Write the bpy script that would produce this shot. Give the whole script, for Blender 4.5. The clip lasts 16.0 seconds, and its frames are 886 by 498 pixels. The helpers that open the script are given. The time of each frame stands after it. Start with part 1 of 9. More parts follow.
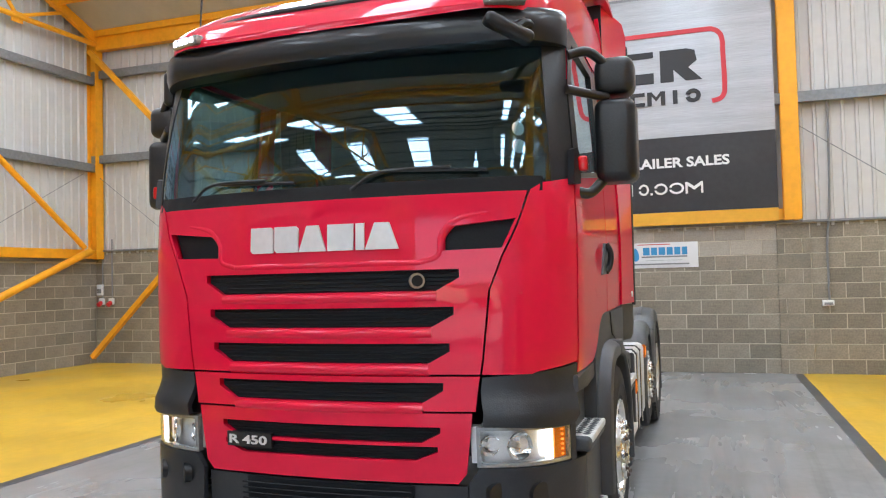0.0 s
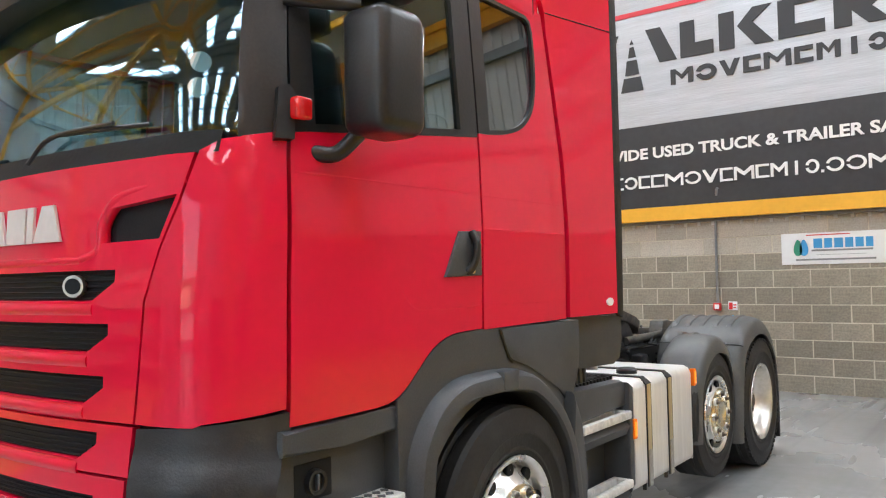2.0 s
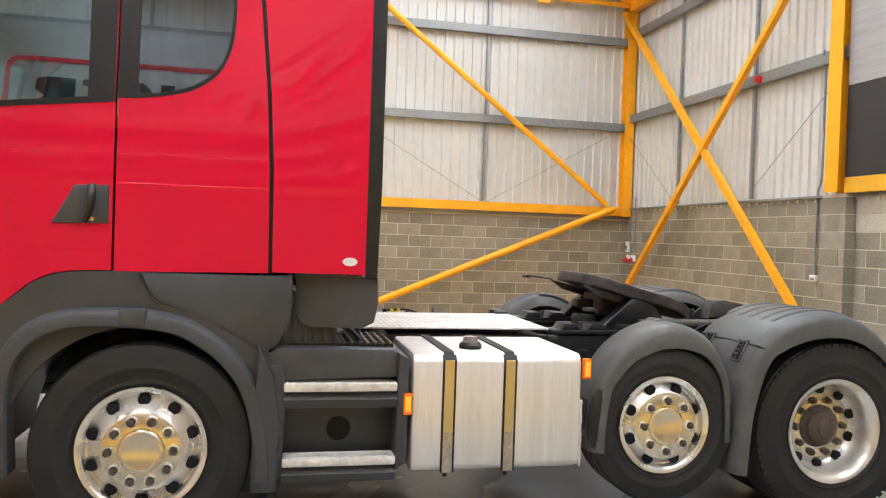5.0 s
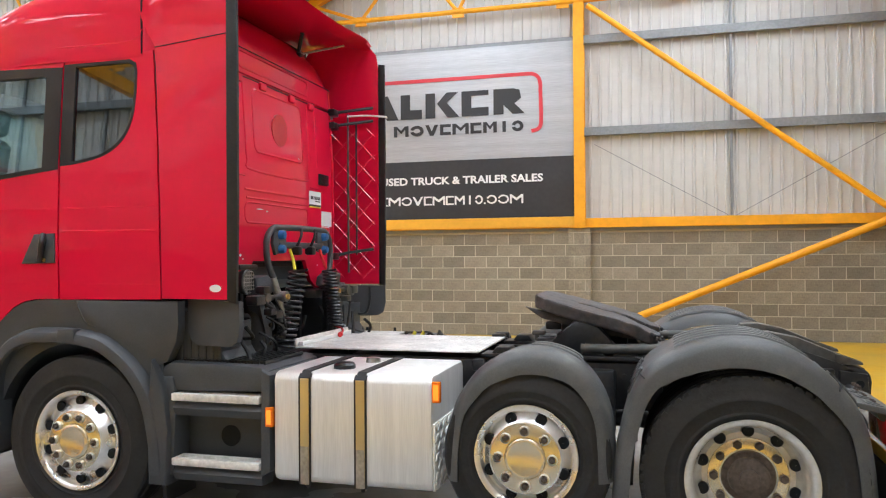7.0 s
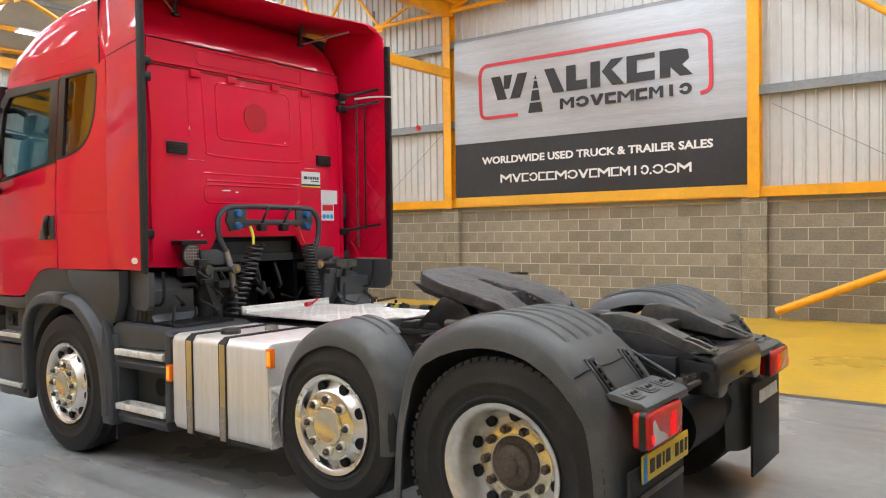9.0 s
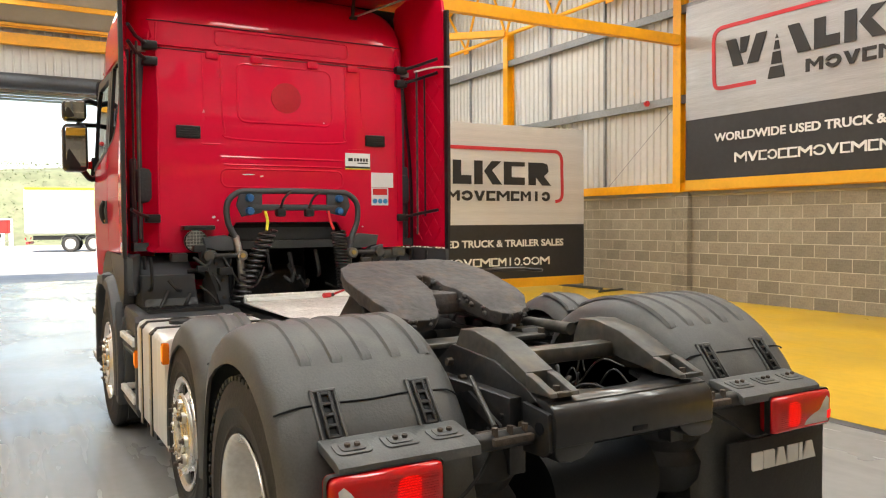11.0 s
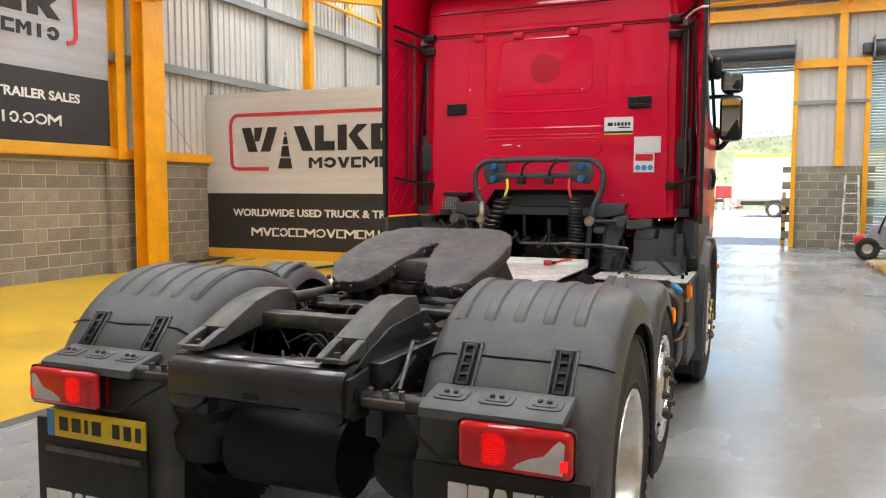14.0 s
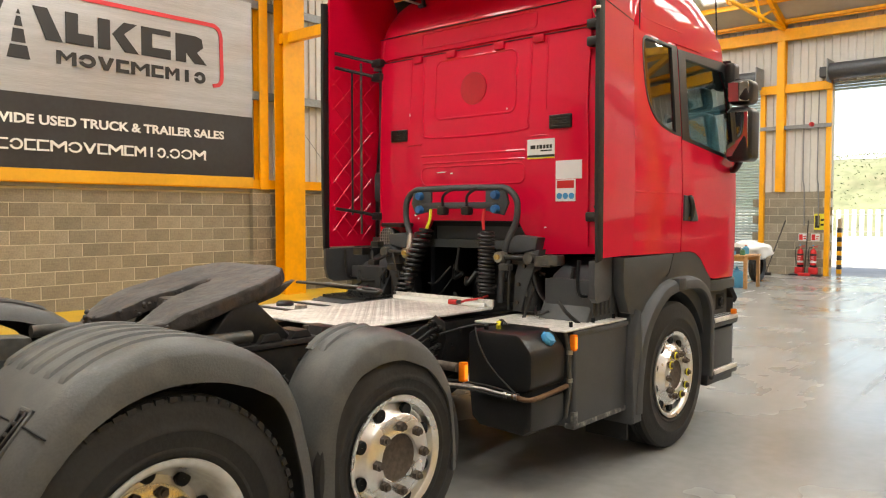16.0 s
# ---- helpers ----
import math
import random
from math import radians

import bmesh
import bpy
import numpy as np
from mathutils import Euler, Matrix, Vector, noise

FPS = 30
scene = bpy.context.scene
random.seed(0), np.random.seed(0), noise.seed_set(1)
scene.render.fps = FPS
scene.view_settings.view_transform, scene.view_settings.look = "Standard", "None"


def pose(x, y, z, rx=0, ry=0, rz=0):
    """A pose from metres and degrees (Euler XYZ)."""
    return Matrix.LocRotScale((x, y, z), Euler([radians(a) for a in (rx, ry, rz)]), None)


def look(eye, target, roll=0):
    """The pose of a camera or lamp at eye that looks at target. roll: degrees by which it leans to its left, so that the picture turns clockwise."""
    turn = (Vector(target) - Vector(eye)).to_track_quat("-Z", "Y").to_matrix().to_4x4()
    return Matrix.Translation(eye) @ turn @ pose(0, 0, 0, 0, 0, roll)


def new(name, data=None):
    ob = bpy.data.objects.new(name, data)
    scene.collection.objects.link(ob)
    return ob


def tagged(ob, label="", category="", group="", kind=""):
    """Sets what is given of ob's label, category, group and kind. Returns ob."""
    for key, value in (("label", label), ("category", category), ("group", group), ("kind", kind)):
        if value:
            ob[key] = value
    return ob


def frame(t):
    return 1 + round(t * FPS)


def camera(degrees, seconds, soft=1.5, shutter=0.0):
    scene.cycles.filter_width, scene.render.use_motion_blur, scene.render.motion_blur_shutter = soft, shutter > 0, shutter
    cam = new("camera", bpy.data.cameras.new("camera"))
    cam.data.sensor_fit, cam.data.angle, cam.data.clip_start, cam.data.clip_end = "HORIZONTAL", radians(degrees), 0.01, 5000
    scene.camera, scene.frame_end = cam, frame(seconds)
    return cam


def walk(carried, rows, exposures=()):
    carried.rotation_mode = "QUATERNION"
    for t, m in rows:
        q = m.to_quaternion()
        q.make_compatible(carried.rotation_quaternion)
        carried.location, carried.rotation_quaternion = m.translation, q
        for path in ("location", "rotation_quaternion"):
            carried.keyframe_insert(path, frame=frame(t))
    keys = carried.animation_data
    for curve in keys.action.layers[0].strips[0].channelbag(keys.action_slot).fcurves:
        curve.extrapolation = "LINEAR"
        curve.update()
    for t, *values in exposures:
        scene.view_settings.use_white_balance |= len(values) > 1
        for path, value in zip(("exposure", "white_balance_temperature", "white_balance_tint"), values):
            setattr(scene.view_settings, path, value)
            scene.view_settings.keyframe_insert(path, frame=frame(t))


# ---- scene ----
cam = camera(59.7, 16.0, 1.15)
PATH = [
    (0, (-4.796, -1.725, 1.562), (-2.903, -1.083, 1.636), -1.4),
    (0.5, (-4.284, -2.019, 1.56), (-2.449, -1.23, 1.658), -1.2),
    (1, (-3.766, -2.288, 1.577), (-2.001, -1.355, 1.694), -1.1),
    (1.5, (-3.265, -2.621, 1.575), (-1.578, -1.552, 1.683), -1.1),
    (2, (-2.781, -2.956, 1.551), (-1.188, -1.749, 1.627), -1.2),
    (2.5, (-2.335, -3.423, 1.528), (-0.859, -2.074, 1.565), -1.2),
    (3, (-1.778, -3.778, 1.539), (-0.436, -2.295, 1.525), -0.6),
    (3.5, (-1.231, -4.166, 1.553), (-0.064, -2.542, 1.515), 0.1),
    (4, (-0.632, -4.464, 1.554), (0.331, -2.712, 1.511), 0.6),
    (4.2, (-0.424, -4.619, 1.55), (0.441, -2.816, 1.499), 1.2),
    (6.3, (2.425, -5.161, 1.561), (2.184, -3.175, 1.56), 0.2),
    (6.5, (2.687, -5.166, 1.584), (2.364, -3.192, 1.59), -0.1),
    (7, (3.341, -5.058, 1.586), (2.806, -3.131, 1.604), -0.4),
    (7.5, (4.009, -4.985, 1.611), (3.276, -3.124, 1.634), -0.7),
    (8, (4.579, -4.732, 1.589), (3.678, -2.946, 1.601), -0.8),
    (8.5, (5.174, -4.463, 1.594), (4.114, -2.767, 1.581), -0.8),
    (8.7, (5.357, -4.313, 1.573), (4.241, -2.653, 1.547), -0.8),
    (10.8, (6.42, -2.168, 1.567), (4.739, -1.087, 1.493), -0.5),
    (11, (6.433, -1.923, 1.558), (4.701, -0.926, 1.486), -0.4),
    (11.5, (6.53, -1.328, 1.577), (4.676, -0.581, 1.508), -0.1),
    (12, (6.622, -0.744, 1.579), (4.676, -0.285, 1.506), 0.3),
    (12.5, (6.697, -0.152, 1.58), (4.703, -0.024, 1.5), 0.5),
    (13, (6.732, 0.448, 1.564), (4.745, 0.237, 1.465), 0.5),
    (13.5, (6.685, 1.036, 1.566), (4.758, 0.516, 1.44), 0.3),
    (14, (6.643, 1.656, 1.56), (4.807, 0.878, 1.406), 0.1),
    (14.5, (6.394, 2.206, 1.55), (4.653, 1.236, 1.378), -0.0),
    (15, (6.047, 2.735, 1.555), (4.394, 1.622, 1.385), -0.0),
    (15.5, (5.552, 3.122, 1.585), (3.974, 1.901, 1.44), 0.0),
    (16, (5.016, 3.491, 1.606), (3.515, 2.172, 1.516), -0.0),
]
EXPOSURES = [(t, e, k, 10) for t, e, k in ((0, 1.6, 6100), (1.5, 1.64, 6050), (2.5, 1.84, 6700), (4.2, 1.9, 6700), (6.3, 1.68, 6250), (8.7, 1.6, 6350), (10.8, 1.6, 7600), (11.6, 1.6, 7000), (12.4, 1.6, 6150), (13.6, 1.6, 6050), (14.5, 1.6, 8300), (15.3, 1.6, 8900), (16, 1.6, 8000))]
walk(cam, [(t, look(eye, target, roll)) for t, eye, target, roll in PATH], EXPOSURES)

# ---- light: sky, sun, rooflights, batten lamps ----
HX0, HX1, HY0, HY1 = -16.6, 7.85, -9.55, 10.05      # inner faces of the hall
EAVES, PITCH, VALLEY = 6.62, 0.41, -4.6               # two pitched roofs side by side, ridges along y
RIDGES = ((HX0 + VALLEY) / 2, (VALLEY + HX1) / 2)
SPANS = ((HX0, VALLEY), (VALLEY, HX1))

world = bpy.data.worlds.new("sky")
scene.world = world
world.use_nodes = True
wn = world.node_tree
sky = wn.nodes.new("ShaderNodeTexSky")
sky.sky_type, sky.sun_disc = "NISHITA", False
sky.sun_elevation, sky.sun_rotation = radians(58), radians(100)
wn.nodes["Background"].inputs[1].default_value = 0.15
wn.links.new(sky.outputs[0], wn.nodes["Background"].inputs[0])
sun_data = bpy.data.lights.new("sun", "SUN")
sun_data.energy, sun_data.angle, sun_data.color = 5.0, radians(0.5), (1, 0.95, 0.88)
sun = new("sun", sun_data)
sun.matrix_world = look((40, -7, 64), (0, 0, 0))

ROOFLIGHT_Y = (7.5, 4.5, 1.5, -1.55, -4.6, -8.0)
RL_LO, RL_HI, RL_W = 1.3, 5.0, 0.95                   # from the eaves, and width


def roof_z(x):
    a, b = SPANS[0] if x < VALLEY else SPANS[1]
    return EAVES + PITCH * min(x - a, b - x)


def slopes():
    """Each roof slope: its low edge and the direction in x towards the ridge."""
    for a, b in SPANS:
        yield a, 1
        yield b, -1


for x0, up in slopes():
    for y in ROOFLIGHT_Y:
        d = bpy.data.lights.new("rooflight_daylight", "AREA")
        d.shape, d.size, d.size_y, d.energy, d.color = "RECTANGLE", (RL_HI - RL_LO) * 1.03, RL_W * 0.94, 35, (0.86, 0.94, 1.0)
        o = new("rooflight_daylight", d)
        xm = x0 + up * (RL_LO + RL_HI) / 2
        o.matrix_world = pose(xm, y, roof_z(xm) - 0.05, 0, -up * math.degrees(math.atan(PITCH)), 0)
BATTENS = [(-15.1, -5.9), (-15.1, 6.05), (-6.2, -5.9), (-6.2, 6.05), (-3.0, -5.9), (-3.0, 6.05), (5.8, -5.9), (5.8, 6.05)]
# ---- materials ----
def mat(name, base, rough=0.5, metal=0.0, grain=0.0, scale=8.0, bump=0.0, var=0.0, stain=None, stain_amt=0.0, stain_scale=1.2, coat=0.0, island=0.0, aniso=None, spec=0.5, rvar=0.0):
    """A Principled material with variation at two scales, in object space metres."""
    m = bpy.data.materials.new(name)
    m.use_nodes = True
    nt = m.node_tree
    L, N = nt.links.new, nt.nodes.new
    b = nt.nodes["Principled BSDF"]
    b.inputs["Roughness"].default_value, b.inputs["Metallic"].default_value = rough, metal
    b.inputs["Specular IOR Level"].default_value = spec
    b.inputs["Coat Weight"].default_value, b.inputs["Coat Roughness"].default_value = coat, 0.04
    tc = N("ShaderNodeTexCoord")
    co = tc.outputs["Object"]
    if aniso:
        mp = N("ShaderNodeMapping")
        mp.inputs["Scale"].default_value = aniso
        L(co, mp.inputs["Vector"])
        co = mp.outputs[0]
    fine, big = N("ShaderNodeTexNoise"), N("ShaderNodeTexNoise")
    for t, s, det in ((fine, scale, 6), (big, stain_scale, 4)):
        t.inputs["Scale"].default_value, t.inputs["Detail"].default_value = s, det
        L(co, t.inputs["Vector"])
    rgb = N("ShaderNodeRGB")
    rgb.outputs[0].default_value = (*base, 1)
    col = rgb.outputs[0]

    def shade(c, fac, lo, hi):
        r = N("ShaderNodeMapRange")
        r.inputs["From Min"].default_value, r.inputs["From Max"].default_value = 0.3, 0.7
        r.inputs["To Min"].default_value, r.inputs["To Max"].default_value = lo, hi
        L(fac, r.inputs["Value"])
        x = N("ShaderNodeMix")
        x.data_type, x.blend_type = "RGBA", "MULTIPLY"
        x.inputs["Factor"].default_value = 1
        L(c, x.inputs["A"])
        L(r.outputs[0], x.inputs["B"])
        return x.outputs["Result"]

    if grain:
        col = shade(col, fine.outputs["Fac"], 1 - grain, 1 + grain)
    if var:
        col = shade(col, big.outputs["Fac"], 1 - var, 1 + var)
    if island:
        oi = N("ShaderNodeObjectInfo")
        r = N("ShaderNodeMapRange")
        r.inputs["To Min"].default_value, r.inputs["To Max"].default_value = 1 - island, 1 + island
        L(oi.outputs["Random"], r.inputs["Value"])
        x = N("ShaderNodeMix")
        x.data_type, x.blend_type = "RGBA", "MULTIPLY"
        x.inputs["Factor"].default_value = 1
        L(col, x.inputs["A"])
        L(r.outputs[0], x.inputs["B"])
        col = x.outputs["Result"]
    if stain:
        r = N("ShaderNodeMapRange")
        r.inputs["From Min"].default_value, r.inputs["From Max"].default_value = 0.5, 0.72
        r.inputs["To Max"].default_value = stain_amt
        mixn = N("ShaderNodeTexNoise")
        mixn.inputs["Scale"].default_value, mixn.inputs["Detail"].default_value = stain_scale * 2.3, 8
        L(co, mixn.inputs["Vector"])
        L(mixn.outputs["Fac"], r.inputs["Value"])
        x = N("ShaderNodeMix")
        x.data_type = "RGBA"
        L(r.outputs[0], x.inputs["Factor"])
        L(col, x.inputs["A"])
        x.inputs["B"].default_value = (*stain, 1)
        col = x.outputs["Result"]
    L(col, b.inputs["Base Color"])
    if rvar:
        r = N("ShaderNodeMapRange")
        r.inputs["From Min"].default_value, r.inputs["From Max"].default_value = 0.3, 0.7
        r.inputs["To Min"].default_value, r.inputs["To Max"].default_value = max(0.02, rough - rvar), min(1, rough + rvar)
        L(big.outputs["Fac"], r.inputs["Value"])
        L(r.outputs[0], b.inputs["Roughness"])
    if bump:
        bp = N("ShaderNodeBump")
        bp.inputs["Strength"].default_value, bp.inputs["Distance"].default_value = min(1, bump), 0.01 * max(1, bump)
        L(fine.outputs["Fac"], bp.inputs["Height"])
        L(bp.outputs[0], b.inputs["Normal"])
    return m


def emit(name, colour, strength):
    m = bpy.data.materials.new(name)
    m.use_nodes = True
    b = m.node_tree.nodes["Principled BSDF"]
    b.inputs["Base Color"].default_value = (*colour, 1)
    b.inputs["Emission Color"].default_value, b.inputs["Emission Strength"].default_value = (*colour, 1), strength
    return m


def glass(name, tint, rough=0.0, gloss=0.06, sheen=(0.9, 0.95, 1.0)):
    """A thin pane: clear or tinted straight through, with a gloss that grows towards grazing."""
    m = bpy.data.materials.new(name)
    m.use_nodes = True
    nt = m.node_tree
    nt.nodes.clear()
    N, L = nt.nodes.new, nt.links.new
    out, mix, gl, tr, lw = N("ShaderNodeOutputMaterial"), N("ShaderNodeMixShader"), N("ShaderNodeBsdfGlossy"), N("ShaderNodeBsdfTransparent"), N("ShaderNodeLayerWeight")
    lw.inputs["Blend"].default_value = 0.5
    pw, ma = N("ShaderNodeMath"), N("ShaderNodeMath")
    pw.operation, ma.operation = "POWER", "MULTIPLY_ADD"
    pw.inputs[1].default_value = 4.0
    ma.inputs[1].default_value, ma.inputs[2].default_value = 0.8, gloss
    tr.inputs[0].default_value = (*tint, 1)
    gl.inputs["Roughness"].default_value = rough
    gl.inputs["Color"].default_value = (*sheen, 1)
    L(lw.outputs["Facing"], pw.inputs[0])
    L(pw.outputs[0], ma.inputs[0])
    L(ma.outputs[0], mix.inputs[0])
    L(tr.outputs[0], mix.inputs[1])
    L(gl.outputs[0], mix.inputs[2])
    L(mix.outputs[0], out.inputs[0])
    return m


RED = mat("red_paint", (0.71, 0.004, 0.043), 0.42, 0, grain=0.02, scale=30, var=0.03, coat=0.75, spec=0.12)
GREY_PLASTIC = mat("grey_plastic", (0.052, 0.057, 0.064), 0.46, 0, grain=0.15, scale=160, bump=0.12, var=0.15, stain=(0.10, 0.098, 0.095), stain_amt=0.2, stain_scale=3)
FENDER = mat("fender_plastic", (0.076, 0.079, 0.080), 0.46, 0, grain=0.12, scale=120, bump=0.12, var=0.2, stain=(0.2, 0.19, 0.17), stain_amt=0.3, stain_scale=2.5, rvar=0.1)
DARK_PLASTIC = mat("dark_bumper_plastic", (0.022, 0.025, 0.03), 0.42, 0, grain=0.15, scale=140, bump=0.12, var=0.2, stain=(0.07, 0.068, 0.065), stain_amt=0.2, stain_scale=4, rvar=0.08)
BLACK_PLASTIC = mat("black_plastic", (0.012, 0.0125, 0.014), 0.32, 0, grain=0.2, scale=90, bump=0.08, var=0.2)
GRILLE_BLACK = mat("grille_black", (0.007, 0.009, 0.012), 0.5, 0, grain=0.2, scale=120, bump=0.08, spec=0.22)
RUBBER = mat("rubber", (0.011, 0.011, 0.0118), 0.62, 0, grain=0.25, scale=60, bump=0.2, var=0.25, stain=(0.05, 0.048, 0.045), stain_amt=0.18, stain_scale=4)
CHASSIS = mat("chassis_paint", (0.017, 0.018, 0.02), 0.35, 0.1, grain=0.25, scale=40, bump=0.12, var=0.25, stain=(0.12, 0.09, 0.065), stain_amt=0.22, stain_scale=7)
CHASSIS_WORN = mat("worn_chassis_paint", (0.065, 0.065, 0.061), 0.42, 0.2, grain=0.25, scale=30, bump=0.15, var=0.3, stain=(0.18, 0.14, 0.09), stain_amt=0.5, stain_scale=5)
GREASE = mat("greasy_iron", (0.06, 0.055, 0.056), 0.58, 0.05, grain=0.3, scale=26, bump=0.6, var=0.3, stain=(0.15, 0.09, 0.055), stain_amt=0.45, stain_scale=6)
ALU = mat("polished_alloy", (0.84, 0.84, 0.83), 0.30, 0.88, grain=0.05, scale=40, bump=0.02, var=0.06, stain=(0.55, 0.52, 0.46), stain_amt=0.12, stain_scale=6, rvar=0.1)
ALU_TANK = mat("tank_aluminium", (0.82, 0.82, 0.80), 0.42, 0.5, grain=0.06, scale=14, bump=0.03, var=0.06, aniso=(14, 14, 0.6))
TREAD = mat("tread_plate", (0.78, 0.77, 0.74), 0.46, 0.3, grain=0.12, scale=40, bump=0.1, var=0.15, stain=(0.35, 0.33, 0.3), stain_amt=0.4, stain_scale=5)
RIM_PAINT = mat("silver_rim_paint", (0.72, 0.71, 0.68), 0.27, 0.6, grain=0.06, scale=40, var=0.1, stain=(0.4, 0.36, 0.3), stain_amt=0.35, stain_scale=5)
STEEL = mat("steel", (0.45, 0.44, 0.42), 0.35, 0.9, grain=0.2, scale=50, var=0.2)
CHROME = mat("chrome", (0.85, 0.85, 0.85), 0.08, 1.0)
BRASS = mat("gold_cap", (0.75, 0.55, 0.22), 0.3, 0.9, grain=0.15, scale=40)
RUST_STRAP = mat("rusty_strap", (0.16, 0.085, 0.045), 0.6, 0.3, grain=0.3, scale=40, bump=0.2, var=0.3)
SCUFFED = mat("scuffed_plastic", (0.07, 0.072, 0.076), 0.6, 0, grain=0.2, scale=80, bump=0.2, var=0.2, stain=(0.42, 0.41, 0.39), stain_amt=0.8, stain_scale=9)
# gold tone stands for the yellow floor mirrored in the steel strap
STRAP = mat("tank_strap", (0.62, 0.52, 0.30), 0.3, 0.7, var=0.2)
SCREEN_BLACK = mat("black_cowl_plastic", (0.006, 0.006, 0.007), 0.55, 0, grain=0.15, scale=60, bump=0.1, spec=0.2)
FRAME_GLOSS = mat("black_frame_paint", (0.012, 0.013, 0.015), 0.3, 0, grain=0.2, scale=30, bump=0.05, var=0.25, stain=(0.06, 0.05, 0.042), stain_amt=0.3, stain_scale=5, coat=0.4)
LAMP_GLASS = mat("dull_lamp_glass", (0.34, 0.34, 0.33), 0.12, 0.5, grain=0.2, scale=80)
MIRROR = mat("mirror_glass", (0.42, 0.44, 0.45), 0.02, 1.0)
HUB_GOLD = mat("hub_cap", (0.80, 0.72, 0.54), 0.22, 0.85, grain=0.05, scale=40, var=0.05, stain=(0.6, 0.52, 0.36), stain_amt=0.1, stain_scale=8)
MUD = mat("hub_dirt", (0.085, 0.065, 0.052), 0.8, 0.0, grain=0.3, scale=50, bump=0.4, var=0.2)
WHITE_PAINT = mat("white_letters", (0.82, 0.82, 0.8), 0.45, grain=0.03, scale=30)
SILVER = mat("silver_letters", (0.72, 0.72, 0.73), 0.3, 0.35, grain=0.04, scale=30)
GLASS = glass("cab_glass", (0.60, 0.76, 0.80), gloss=0.10, sheen=(0.66, 0.86, 1.0))
DARK_GLASS = glass("rear_side_glass", (0.34, 0.38, 0.36), gloss=0.14)
DOOR_GLASS = glass("door_glass", (0.52, 0.64, 0.64), gloss=0.18, sheen=(0.82, 0.95, 0.98))
LENS = glass("lamp_lens", (0.97, 0.98, 0.98), gloss=0.04)
AMBER = mat("amber_lens", (0.85, 0.19, 0.012), 0.15, grain=0.05, scale=60)
AMBER_LIT = emit("amber_lit", (1.0, 0.26, 0.02), 0.35)
RED_LENS = mat("red_lens", (0.6, 0.006, 0.01), 0.1, grain=0.05, scale=60, coat=0.5)
RED_LIT = emit("red_lit", (0.95, 0.006, 0.008), 0.30)
LAMP_LIT = emit("daylight_lamp", (0.95, 0.98, 1.0), 1.0)
BATTEN_LIT = emit("batten_lit", (1.0, 0.98, 0.95), 4)
CLEAR_LENS = mat("clear_lens", (0.6, 0.55, 0.52), 0.15, grain=0.05, scale=60)
REFLECTOR = mat("reflector", (0.88, 0.88, 0.87), 0.22, 0.45, grain=0.06, scale=60)
BLUE_PLASTIC = mat("blue_plastic", (0.02, 0.12, 0.32), 0.4, grain=0.1, scale=50)
BLUE_CAP = mat("blue_cap", (0.05, 0.32, 0.6), 0.4, grain=0.1, scale=50)
YELLOW_TAG = mat("yellow_plastic", (0.8, 0.72, 0.05), 0.4)
YELLOW_PLATE = mat("plate_yellow", (0.8, 0.55, 0.02), 0.4, grain=0.05, scale=40)
SEAT_CLOTH = mat("seat_cloth", (0.05, 0.055, 0.06), 0.9, grain=0.2, scale=80, bump=0.2)
DASH = mat("dash_plastic", (0.06, 0.07, 0.075), 0.6, grain=0.1, scale=80)
CURTAIN = mat("curtain_cloth", (0.16, 0.18, 0.17), 0.9, grain=0.15, scale=30, bump=0.2)
PAPER = mat("paper", (0.78, 0.79, 0.8), 0.5, grain=0.02, scale=20)
INK = mat("black_ink", (0.02, 0.02, 0.022), 0.5)
SIGN_RED = mat("sign_red", (0.6, 0.02, 0.025), 0.45)
SIGN_BLUE = mat("sign_blue", (0.05, 0.3, 0.6), 0.45)
# hall
YELLOW_STEEL = mat("yellow_steel", (0.90, 0.40, 0.010), 0.42, 0, grain=0.05, scale=12, var=0.07, stain=(0.45, 0.22, 0.03), stain_amt=0.2, stain_scale=2)
GALV = mat("galvanised_rail", (0.25, 0.26, 0.27), 0.5, 0.4, grain=0.12, scale=20, var=0.12)
CLAD = mat("white_cladding", (0.585, 0.575, 0.555), 0.5, 0, grain=0.03, scale=8, var=0.03, stain=(0.5, 0.47, 0.42), stain_amt=0.12, stain_scale=0.9)
ROOF_LINER = mat("roof_liner", (0.5, 0.49, 0.46), 0.6, grain=0.03, scale=8, var=0.08)
BLOCK = mat("concrete_block", (0.265, 0.235, 0.185), 0.9, 0, grain=0.2, scale=38, bump=0.6, var=0.16, island=0.2, stain=(0.2, 0.18, 0.155), stain_amt=0.4, stain_scale=3)
BLOCK_PALE = mat("pale_concrete_block", (0.46, 0.42, 0.36), 0.9, 0, grain=0.14, scale=45, bump=0.5, var=0.12, island=0.14)
MORTAR = mat("mortar", (0.53, 0.48, 0.38), 0.95, 0, grain=0.12, scale=60, bump=0.3, var=0.12)
# banner silver made paler: the light on the stands is in the colour
BAN_SILVER_LIT = mat("banner_silver_lit", (0.66, 0.67, 0.69), 0.4, 0.1, grain=0.08, scale=26, bump=0.06, var=0.08, aniso=(0.12, 0.12, 6))
BAN_SILVER = mat("banner_silver", (0.42, 0.43, 0.45), 0.32, 0.4, grain=0.14, scale=26, bump=0.12, var=0.10, aniso=(0.12, 0.12, 6))
BAN_BLACK = mat("banner_black", (0.028, 0.028, 0.031), 0.42, 0, grain=0.1, scale=14, var=0.15, bump=0.05)
BAN_RED = mat("banner_red", (0.62, 0.04, 0.055), 0.45)
